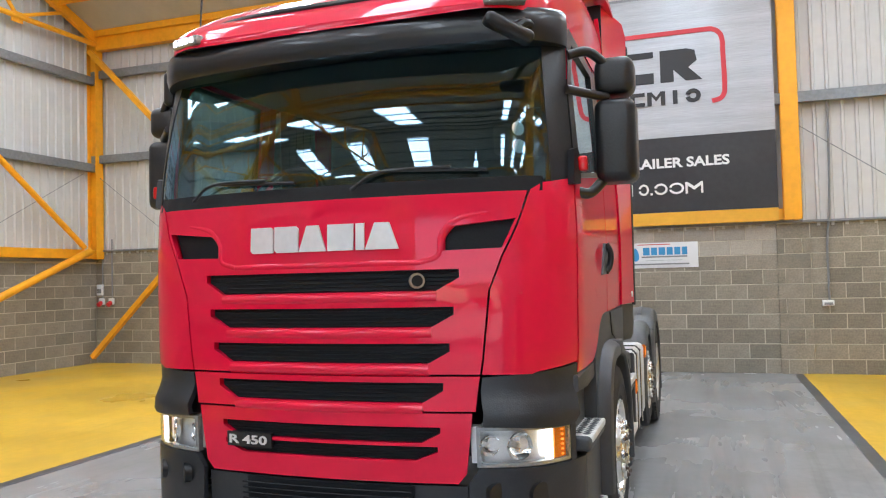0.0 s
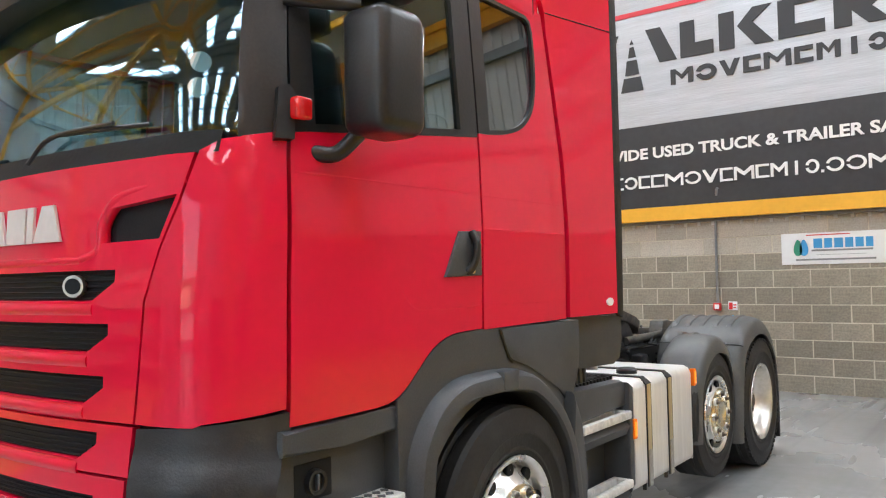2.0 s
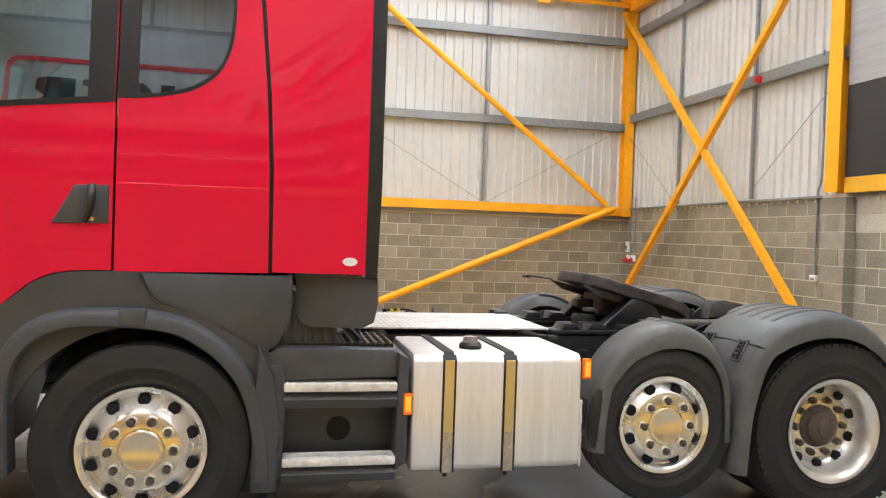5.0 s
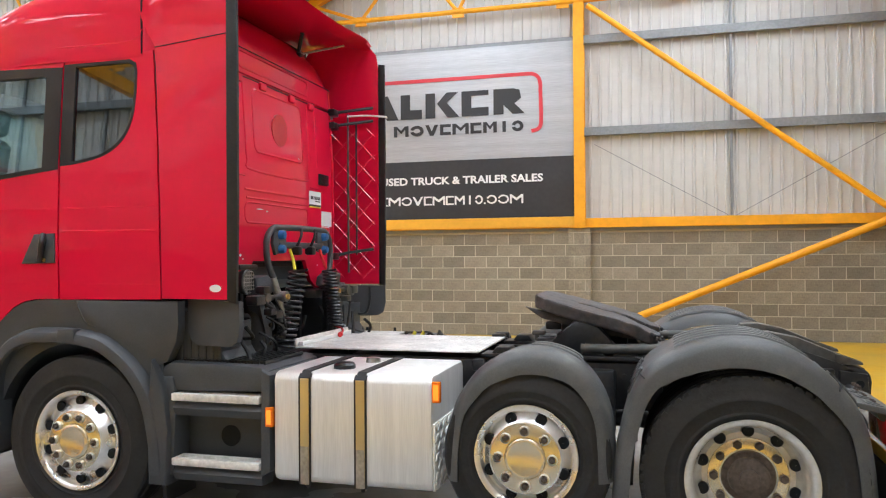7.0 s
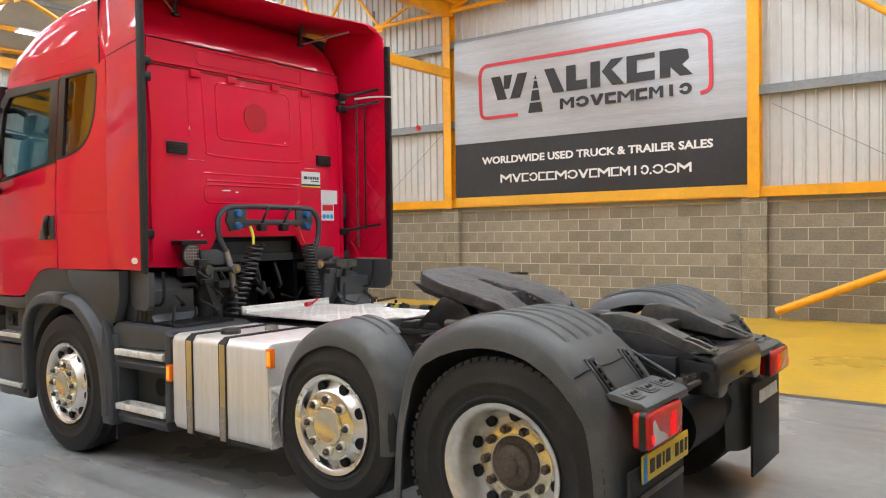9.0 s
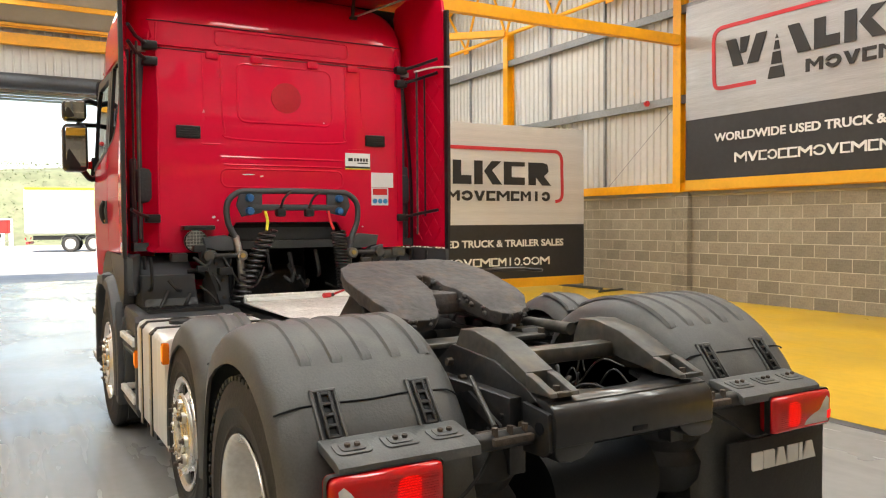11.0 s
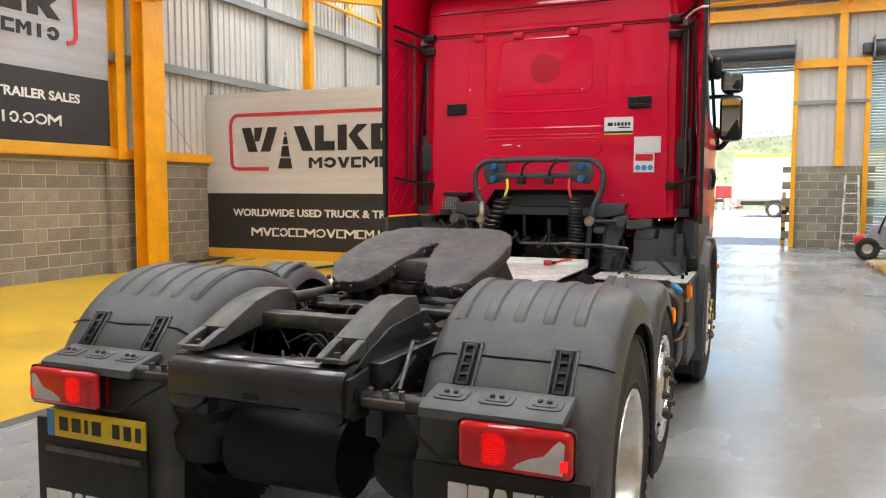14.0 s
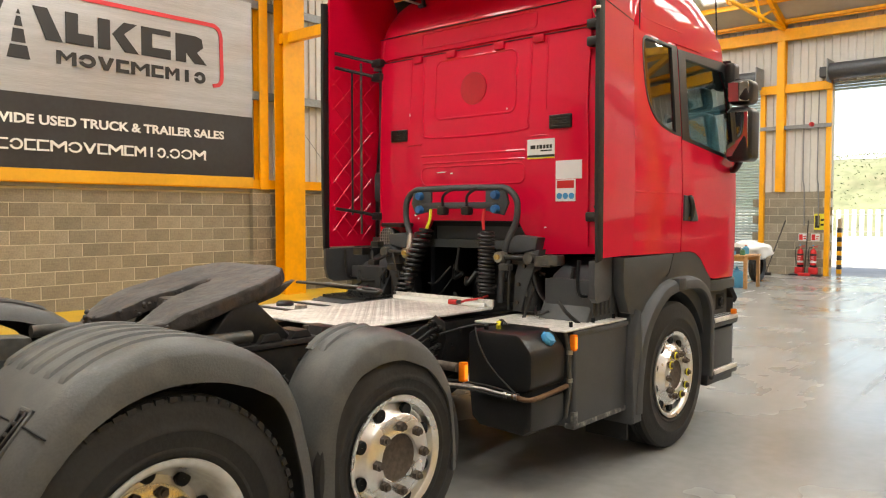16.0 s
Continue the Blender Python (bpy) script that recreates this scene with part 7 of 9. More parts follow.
# valves on the frame behind the tank
vb = part("valve_bracket", prism([(0.52, 0.80), (0.60, 0.78), (0.64, 0.90), (0.63, 1.0), (0.56, 1.03), (0.52, 1.0)], "x", 1.74, 1.752, 0.003), CHASSIS, truck)
for k, (yy, zz, r_) in enumerate(((0.55, 0.98, 0.022), (0.60, 0.96, 0.018), (0.56, 0.90, 0.024), (0.60, 0.86, 0.016), (0.57, 0.82, 0.02))):
    part("valve", revolve([(0.001, 0.05), (r_ * 0.6, 0.05), (r_ * 0.6, 0.03), (r_, 0.028), (r_, 0.0)], (1.752, yy, zz), "x", 14), CHASSIS if k % 2 else BLACK_PLASTIC, vb)
    part("air_hose", tube(arc([(1.80, yy, zz), (1.86, yy + 0.01, zz - 0.01), (1.95, yy - 0.02, zz - 0.06), (2.15, yy - 0.06, zz - 0.08)], 5), 0.007, 6), RUBBER, vb)
rb = part("side_box", box((0.60, 0.55, 0.372), (1.228, 1.165, 0.93), 0.02, 3), GREY_PLASTIC, truck, "grey plastic box with a tread-plate lid")
part("scuff_edge", box((0.605, 1.10, 0.368), (1.232, 1.168, 0.40), 0.006), SCUFFED, rb)
part("rear_scuff", box((1.19, 1.135, 0.372), (1.2315, 1.1675, 0.47), 0.006), SCUFFED, rb)
part("box_rim", box((0.60, 1.155, 0.905), (1.24, 1.172, 0.935), 0.006), GREY_PLASTIC, rb)
diamond_plate("box_lid", 0.60, 1.32, 0.50, 1.16, 0.950, 0.05, truck, 0.004, "silver tread-plate lid")
for x in (0.7, 0.95, 1.2):
    part("lid_bolt", cyl((x, 1.12, 0.955), (x, 1.12, 0.985), 0.012, n=6), GRILLE_BLACK, truck)
for x, z, p in ((1.245, 0.875, 0), (2.226, 0.86, 0)):
    bx = part("side_marker", box((x - 0.018, 1.15, z - 0.047), (x + 0.018, 1.185, z + 0.047), 0.006), AMBER, truck)
    part("lit_core", box((x - 0.011, 1.183, z - 0.034), (x + 0.011, 1.188, z + 0.034), 0.003), AMBER_LIT, bx)
part("marker_arm", tube([(2.245, 0.45, 0.88), (2.245, 1.15, 0.88)], 0.022, 10), MUD, truck)
for i in range(4):
    part("valve_block", box((2.18, 0.42 + i * 0.07, 0.78), (2.28, 0.47 + i * 0.07, 1.02 - 0.03 * (i % 2)), 0.012), BLACK_PLASTIC, truck)

# ---- behind the cab: suspension, hose rack, coils, work lamp ----
for s in (-1, 1):
    m_ = part("cab_mount", prism([(s * 0.68, 1.455), (s * 0.52, 1.47), (s * 0.43, 1.435), (s * 0.40, 1.37), (s * 0.47, 1.345), (s * 0.56, 1.36), (s * 0.66, 1.37)], "x", 0.80, 0.90, 0.014), GREY_PLASTIC, truck)
    part("mount_leg", prism([(s * 0.71, 1.38), (s * 0.60, 1.36), (s * 0.545, 1.30), (s * 0.515, 1.20), (s * 0.50, 0.97), (s * 0.585, 0.97), (s * 0.60, 1.12), (s * 0.64, 1.22), (s * 0.70, 1.29)], "x", 0.84, 0.925, 0.014), GREY_PLASTIC, m_)
    for k, (yy, zz) in enumerate(((0.66, 1.33), (0.60, 1.27), (0.555, 1.15), (0.545, 1.03))):
        part("bolt", cyl((0.92, s * yy, zz), (0.938, s * yy, zz), 0.013, n=6), MUD, m_)
    part("mount_arm", tube([(0.945, s * 0.43, 1.325), (0.945, s * 0.66, 1.325)], 0.018, 14), CHASSIS, truck)
    part("mount_bush", cyl((0.915, s * 0.425, 1.325), (0.985, s * 0.425, 1.325), 0.036, n=20), STEEL, truck)
    part("mount_bush", cyl((0.915, s * 0.655, 1.325), (0.975, s * 0.655, 1.325), 0.036, n=20), CHASSIS_WORN, truck)
    part("bush_pin", cyl((0.98, s * 0.425, 1.325), (1.0, s * 0.425, 1.325), 0.018, n=14), BRASS, truck)
    part("air_spring", revolve([(0.001, 0.16), (0.06, 0.16), (0.065, 0.0), (0.075, -0.02), (0.075, -0.18), (0.001, -0.18)], (0.84, s * 0.60, 1.16), "z", 24), RUBBER, truck)
    part("inner_liner", prism([(0.45, 0.92), (0.98, 0.92), (0.78, 1.22), (0.60, 1.30), (0.5, 1.32)], "y", min(s * 0.72, s * 1.08), max(s * 0.72, s * 1.08), 0.02), GREY_PLASTIC, truck)
    for i in range(7):
        part("liner_fin", box((0.58 + i * 0.05, min(s * 0.74, s * 1.09), 0.98), (0.60 + i * 0.05, max(s * 0.74, s * 1.09), 1.20), 0.004), GREY_PLASTIC, truck)
bm = bmesh.new()
add_box(bm, (-0.15, -0.42, 0.80), (-0.10, 0.42, 1.52))
add_box(bm, (-0.10, -0.46, 1.52), (0.66, 0.46, 1.55))
for s in (-1, 1):
    add_box(bm, (-0.10, min(s * 0.42, s * 0.46), 0.80), (0.66, max(s * 0.42, s * 0.46), 1.52))
part("engine_tunnel", bm, GRILLE_BLACK, truck)
part("engine_top", box((-0.05, -0.28, 0.9), (0.42, 0.26, 1.2), 0.06, 3), CHASSIS, truck)
part("gearbox", box((0.35, -0.30, 0.64), (1.15, 0.30, 0.96), 0.08, 4), CHASSIS, truck)
for i in range(12):
    p = Vector((rng.uniform(0.45, 0.85), rng.uniform(-0.38, 0.38), rng.uniform(0.98, 1.2)))
    q = p + Vector((rng.uniform(-0.1, 0.1), rng.uniform(-0.2, 0.2), rng.uniform(-0.15, 0.2)))
    part("air_hose", tube(arc([p, (p + q) / 2 + Vector((0.05, 0, -0.06)), q], 5), rng.choice((0.009, 0.013, 0.018)), 6), RUBBER, truck)
rack = part("hose_rack", tube(arc([(0.93, -0.40, 1.02), (0.92, -0.415, 1.25), (0.90, -0.44, 1.42), (0.885, -0.50, 1.56), (0.88, -0.50, 1.70), (0.88, -0.42, 1.775), (0.88, -0.3, 1.785), (0.88, 0.0, 1.79), (0.88, 0.3, 1.785), (0.88, 0.42, 1.775), (0.88, 0.50, 1.70), (0.885, 0.50, 1.56), (0.90, 0.44, 1.42), (0.92, 0.415, 1.25), (0.93, 0.40, 1.02)], 6), 0.022, 12), GREY_PLASTIC, truck, "dark grey hose rack with blue sockets")
part("rack_bar", box((0.865, -0.36, 1.645), (0.90, 0.36, 1.69), 0.012), GREY_PLASTIC, rack)
for s in (-1, 1):
    part("rack_plate", prism([(s * 0.25, 1.63), (s * 0.40, 1.60), (s * 0.44, 1.68), (s * 0.42, 1.76), (s * 0.25, 1.77)], "x", 0.87, 0.895, 0.006), GREY_PLASTIC, rack)
    for z in (1.64, 1.735):
        part("socket", revolve([(0.001, 0.045), (0.024, 0.043), (0.029, 0.028), (0.031, 0.0)], (0.89, s * 0.345, z), "x", 20), BLUE_PLASTIC, rack)
for y in (-0.12, 0.10):
    part("coupling_head", box((0.875, y - 0.035, 1.60), (0.94, y + 0.035, 1.66), 0.014), BLACK_PLASTIC, rack)
    part("cable", tube(arc([(0.91, y, 1.66), (0.93, y + 0.02, 1.73), (0.91, y + 0.07, 1.775), (0.88, y + 0.1, 1.78)], 5), 0.010, 6), RUBBER, rack)
part("pipe", tube(arc([(0.89, -0.45, 1.46), (0.93, -0.43, 1.3), (0.95, -0.42, 1.1), (0.9, -0.4, 1.0)], 5), 0.026, 12), STEEL, rack)


def coil(name, top, bottom, r, turns, material, thick):
    t, b = Vector(top), Vector(bottom)
    n = int(turns * 14)
    pts = [t.lerp(b, i / n) + Vector((r * math.cos(2 * math.pi * i / 14), r * math.sin(2 * math.pi * i / 14), 0)) for i in range(n + 1)]
    return part(name, tube(pts, thick, 7), material, truck)


coil("air_coil", (0.975, -0.23, 1.50), (0.985, -0.465, 1.0), 0.058, 14, BLACK_PLASTIC, 0.0095)
coil("electric_coil", (0.96, 0.31, 1.49), (1.0, 0.345, 1.07), 0.05, 17, BLACK_PLASTIC, 0.0085)
part("yellow_sleeve", tube(arc([(0.91, -0.235, 1.64), (0.93, -0.225, 1.57), (0.95, -0.24, 1.50)], 4), 0.011, 8), YELLOW_TAG, truck)
part("red_sleeve", tube(arc([(0.91, 0.255, 1.64), (0.93, 0.26, 1.57), (0.95, 0.28, 1.50)], 4), 0.011, 8), SIGN_RED, truck)
rc = part("red_coupling", cyl((1.125, 0.125, 1.022), (1.108, 0.18, 1.022), 0.018, n=14), SIGN_RED, truck)
part("coupling_collar", cyl((1.108, 0.18, 1.022), (1.10, 0.21, 1.024), 0.013, n=12), CHASSIS, rc)
part("red_lead", tube(arc([(1.10, 0.21, 1.024), (1.09, 0.26, 1.04), (1.05, 0.32, 1.05), (0.985, 0.345, 1.065)], 6), 0.008, 8), SIGN_RED, rc)
wl = part("work_lamp", revolve([(0.001, -0.05), (0.05, -0.05), (0.078, 0.01), (0.08, 0.045), (0.074, 0.05)], (0.82, -0.72, 1.43), "x", 28), BLACK_PLASTIC, truck, "round black work lamp with a wire guard")
part("lens", revolve([(0.001, 0.04), (0.074, 0.04)], (0.82, -0.72, 1.43), "x", 28), LAMP_GLASS, wl)
for i in range(-3, 4):
    h = math.sqrt(max(0.001, 0.075 ** 2 - (i * 0.022) ** 2))
    part("guard_wire", tube([(0.878, -0.72 + i * 0.022, 1.43 - h), (0.878, -0.72 + i * 0.022, 1.43 + h)], 0.0025, 5), STEEL, wl)
    part("guard_wire", tube([(0.88, -0.72 - h, 1.43 + i * 0.022), (0.88, -0.72 + h, 1.43 + i * 0.022)], 0.0025, 5), STEEL, wl)
part("lamp_foot", box((0.72, -0.80, 1.508), (0.86, -0.58, 1.54), 0.01), BLACK_PLASTIC, wl)

# more pipes, brackets and valves behind the cab and along the frame
dr = random.Random(33)
for k in range(26):
    s = -1 if k % 2 else 1
    p = Vector((dr.uniform(0.74, 1.04), s * dr.uniform(0.42, 0.95), dr.uniform(0.95, 1.38)))
    q = p + Vector((dr.uniform(-0.08, 0.12), dr.uniform(-0.16, 0.16), dr.uniform(-0.3, 0.1)))
    if k % 3 == 0:
        w = dr.uniform(0.02, 0.05)
        part("bracket", box(p - Vector((w, w * 1.3, w * 0.6)), p + Vector((w, w * 1.3, w * 0.8)), 0.008), CHASSIS if k % 2 else CHASSIS_WORN, truck)
    else:
        part("air_hose", tube(arc([p, (p + q) / 2 + Vector((dr.uniform(0, 0.08), 0, dr.uniform(-0.06, 0.05))), q], 5), dr.choice((0.008, 0.012, 0.017)), 7), RUBBER if k % 4 else CHASSIS, truck)
for k in range(30):
    s = -1 if k % 2 else 1
    p = Vector((dr.uniform(2.25, 3.5), s * dr.uniform(0.43, 0.56), dr.uniform(0.80, 1.02)))
    if k % 3 == 0:
        part("valve_block", box(p - Vector((0.035, 0.03, 0.03)), p + Vector((0.035, 0.03, 0.04)), 0.008), CHASSIS if k % 2 else BLACK_PLASTIC, truck)
    else:
        q = p + Vector((dr.uniform(-0.25, 0.25), dr.uniform(-0.05, 0.05), dr.uniform(-0.08, 0.08)))
        part("air_hose", tube(arc([p, (p + q) / 2 + Vector((0, 0, dr.uniform(-0.06, 0.05))), q], 5), dr.choice((0.007, 0.010, 0.014)), 6), RUBBER, truck)
# cable from the rear bracket to the lamp and bent stays under the frame end
for s in (-1, 1):
    part("stay_rod", tube([(4.02, s * 0.42, 0.98), (4.30, s * 0.50, 0.87)], 0.009, 8), CHASSIS_WORN, truck)
    part("frame_end_plate", prism([(4.30, 0.94), (4.44, 0.925), (4.448, 0.80), (4.41, 0.775), (4.30, 0.77)], "y", s * 0.375 - 0.012, s * 0.375 + 0.012, 0.006), CHASSIS, truck)
    part("end_hole", cyl((4.40, s * 0.389, 0.87), (4.40, s * 0.386 + s * 0.006, 0.87), 0.022, n=18), GRILLE_BLACK, truck)
# castings under the coupling plate, and a rag left in the frame
for k in range(18):
    p = Vector((dr.uniform(2.55, 3.25), dr.uniform(-0.34, 0.34), 0))
    top = 1.235 - (p.x - 2.9) * 0.27
    p.z = dr.uniform(1.02, top - 0.06)
    if k % 3:
        w = dr.uniform(0.025, 0.06)
        part("casting", box(p - Vector((w * 1.4, w, w * 0.5)), p + Vector((w * 1.4, w, w * 0.5)), 0.012, 2), GREASE if k % 2 else CHASSIS, fw)
bm = bmesh.new()
bmesh.ops.create_icosphere(bm, subdivisions=4, radius=0.09)
for v in bm.verts:
    v.co += v.normal * (noise.noise(v.co * 16) * 0.05 + noise.noise(v.co * 50) * 0.012)
    v.co = Vector((v.co.x * 0.7 + 3.84, v.co.y * 0.55 + 0.02, v.co.z * 0.4 + 0.845))
part("blue_rag", bm, mat("pale_blue_cloth", (0.2, 0.31, 0.5), 0.85, grain=0.2, scale=40, bump=0.3), truck)

# ---- banners ----
def banner(label, m, width=6.28, height=3.5, stand=False, seed=1):
    th = thing("banner", label, "banner", "silver and black banners", m)
    rg = random.Random(seed)
    ph = [rg.uniform(0, 6.28) for _ in range(4)]

    def wave(u, v):
        return 0.006 * math.sin(u * 2.1 + ph[0]) + 0.004 * math.sin(u * 5.3 + v * 2.0 + ph[1]) + 0.003 * math.sin(v * 4.0 + ph[2])

    def sheet(name, v0, v1, material, dy=0.0):
        bm = bmesh.new()
        us, vs = np.linspace(0, width, 64), np.linspace(v0, v1, max(3, int((v1 - v0) / 0.1)))
        g = [[bm.verts.new((u, -0.02 + wave(u, v) - dy, v)) for u in us] for v in vs]
        b = [[bm.verts.new((u, -0.012 + wave(u, v) - dy, v)) for u in us] for v in vs]
        for i in range(len(vs) - 1):
            for j in range(len(us) - 1):
                bm.faces.new((g[i][j], g[i][j + 1], g[i + 1][j + 1], g[i + 1][j]))
                bm.faces.new((b[i][j], b[i + 1][j], b[i + 1][j + 1], b[i][j + 1]))
        bmesh.ops.holes_fill(bm, edges=[e for e in bm.edges if len(e.link_faces) == 1])
        return part(name, bm, material, th)
    sheet("yellow_hem", 0, 0.198, BAN_YELLOW)
    black = sheet("black_panel", 0.20, 1.37, BAN_BLACK)
    silver = sheet("silver_panel", 1.372, height, BAN_SILVER_LIT if stand else BAN_SILVER)
    F = -0.036

    def slab(poly, material, parent):
        part("mark", prism(poly, "y", F - 0.003, F + 0.012), material, parent)
    # frame of the emblem, with an open foot
    t = 0.036
    pts = arc([(1.64, 1.88), (1.1, 1.88), (0.92, 1.88), (0.78, 1.90), (0.72, 1.97), (0.705, 2.11), (0.70, 2.25), (0.69, 2.65), (0.69, 2.78), (0.725, 2.91), (0.82, 2.985), (0.98, 3.0), (1.7, 3.0), (3.1, 3.0), (4.6, 3.0), (5.34, 3.0), (5.50, 2.985), (5.595, 2.91), (5.63, 2.78), (5.63, 2.65), (5.64, 2.25), (5.64, 2.11), (5.63, 1.99), (5.57, 1.91), (5.45, 1.88)], 5)
    bm = bmesh.new()
    rings = []
    for i, p in enumerate(pts):
        a, b = pts[max(0, i - 1)], pts[min(len(pts) - 1, i + 1)]
        d = (Vector(b) - Vector(a)).normalized()
        n = Vector((-d.y, d.x)) * t
        rings.append([bm.verts.new((p[0] + k * n.x, F + o, p[1] + k * n.y)) for k, o in ((1, -0.003), (-1, -0.003), (-1, 0.012), (1, 0.012))])
    for a, b in zip(rings, rings[1:]):
        for i in range(4):
            bm.faces.new((a[i], a[(i + 1) % 4], b[(i + 1) % 4], b[i]))
    bm.faces.new(rings[0]), bm.faces.new(list(reversed(rings[-1])))
    part("emblem_frame", bm, BAN_RED, silver)
    z0, z1 = 2.235, 2.735
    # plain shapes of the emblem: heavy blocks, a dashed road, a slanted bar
    for poly in ([(0.98, z1), (1.20, z1), (1.37, z0), (1.14, z0)], [(1.30, z1), (1.50, z1), (1.42, 2.45), (1.30, 2.45)], [(1.64, z1), (1.86, z1), (1.68, z0), (1.45, z0)],
                 [(2.03, 2.57), (2.09, 2.57), (2.06, 2.64)], [(2.0, 2.38), (2.12, 2.38), (2.09, 2.53), (2.03, 2.53)], [(1.95, 2.13), (2.16, 2.13), (2.13, 2.34), (1.98, 2.34)], [(1.88, 1.885), (2.22, 1.885), (2.18, 2.09), (1.93, 2.09)],
                 [(2.27, z1), (2.49, z1), (2.72, z0), (2.47, z0)],
                 [(2.77, z0), (2.77, z1), (2.97, z1), (2.97, 2.42), (3.22, 2.42), (3.22, z0)],
                 [(3.30, z0), (3.50, z0), (3.50, z1), (3.30, z1)], [(3.54, 2.52), (3.74, z1), (3.98, z1), (3.74, 2.54), (4.0, z0), (3.76, z0)],
                 [(4.05, z0), (4.60, z0), (4.60, 2.40), (4.25, 2.40), (4.25, 2.64), (4.60, 2.64), (4.60, z1), (4.05, z1)],
                 [(4.70, z0), (4.90, z0), (4.90, 2.42), (5.08, z0), (5.32, z0), (5.12, 2.44), (5.25, 2.54), (5.22, 2.70), (5.10, z1), (4.70, z1)]):
        slab(poly, BAN_INK, silver)
    # the second line and the address line stand as plain shapes: notched blocks, rings, wedges, combs, uprights
    def shapes(x, kinds, za, zb, t, material, parent):
        h = zb - za
        for kind, w in kinds:
            e = x + w - t * 0.55
            c = (x + e) / 2
            if kind == "notch":
                polys = [[(x, za), (x + t, za), (x + t, zb - h * 0.3), (c, za + h * 0.3), (e - t, zb - h * 0.3), (e - t, za), (e, za), (e, zb), (e - t, zb), (c, za + h * 0.6), (x + t, zb), (x, zb)]]
            elif kind == "ring":
                rx, rz = (e - x) / 2, h / 2
                o = [(c + rx * math.cos(q), za + rz + rz * math.sin(q)) for q in np.linspace(-2.9, 2.9, 17)]
                i = [(c + (rx - t) * math.cos(q), za + rz + (rz - t * 0.9) * math.sin(q)) for q in np.linspace(2.9, -2.9, 17)]
                polys = [o + i]
            elif kind == "wedge":
                polys = [[(x, zb), (x + t * 1.1, zb), (c, za + h * 0.38), (e - t * 1.1, zb), (e, zb), (c + t * 0.55, za), (c - t * 0.55, za)]]
            elif kind == "comb":
                polys = [[(x, za), (e, za), (e, za + t * 0.85), (x + t, za + t * 0.85), (x + t, zb - t * 0.85), (e, zb - t * 0.85), (e, zb), (x, zb)]]
            elif kind == "upright":
                polys = [[(c - t / 2, za), (c + t / 2, za), (c + t / 2, zb), (c - t / 2, zb)]]
            else:
                polys = [[(x, za), (x + w * 0.6, za), (x + w * 0.6, za + w * 0.6), (x, za + w * 0.6)]]
            for poly in polys:
                slab(poly, material, parent)
            x += w
    N, R, W, C, U = "notch", "ring", "wedge", "comb", "upright"
    shapes(2.62, zip((N, R, W, C, N, C, N, U, R), (0.35, 0.32, 0.31, 0.26, 0.37, 0.26, 0.31, 0.26, 0.27)), 1.885, 2.10, 0.068, BAN_INK, silver)
    lettering("slogan", "WORLDWIDE USED TRUCK & TRAILER SALES", 4.95, 0.158, pose(0.72, F, 0.89, 90), WHITE_PAINT, black, 0.003, bold=0.03)
    shapes(1.185, zip((N, W, C, R, C, C, N, R, W, C, N, C, N, U, R, "dot", R, R, N), (0.29, 0.235, 0.18, 0.215, 0.185, 0.205, 0.275, 0.245, 0.235, 0.185, 0.275, 0.185, 0.225, 0.19, 0.18, 0.055, 0.225, 0.245, 0.28)), 0.478, 0.655, 0.034, WHITE_PAINT, black)
    if stand:
        for u in (0.03, width - 0.03, width / 2):
            part("frame_post", box((u - 0.025, 0.0, -0.08), (u + 0.025, 0.05, height), 0.004), GALV, th)
        for v in (0.02, height - 0.03, height / 2):
            part("frame_rail", box((0, 0.052, v - 0.025), (width, 0.09, v + 0.025), 0.004), GALV, th)
        for u in (0.1, width - 0.1):
            part("foot", box((u - 0.03, -0.75, -0.10), (u + 0.03, 0.75, -0.04), 0.006), SHUTTER_DARK, th)
    return th


banner("silver and black printed banner on the cladding above the block wall", pose(-4.45, HY1 - 0.14, 2.29 - 0.16), height=3.59, seed=1)
banner("silver and black printed banner on the end wall cladding", pose(HX1 - 0.14, 3.54, 2.29, 0, 0, -90), height=3.59, width=6.33, seed=2)
banner("silver and black printed banner on the cladding above the block wall", pose(2.35, HY0 + 0.14, 2.13, 0, 0, 180), height=3.59, width=6.33, seed=3)
banner("silver and black banner on a free-standing frame in the yellow bay", pose(-7.4, 3.50, 0.10, 0, 0, 90), height=3.52, stand=True, seed=4)
banner("silver and black banner on a free-standing frame in the yellow bay", pose(-6.8, -9.60, 0.10, 0, 0, 90), height=3.46, stand=True, width=6.35, seed=5)


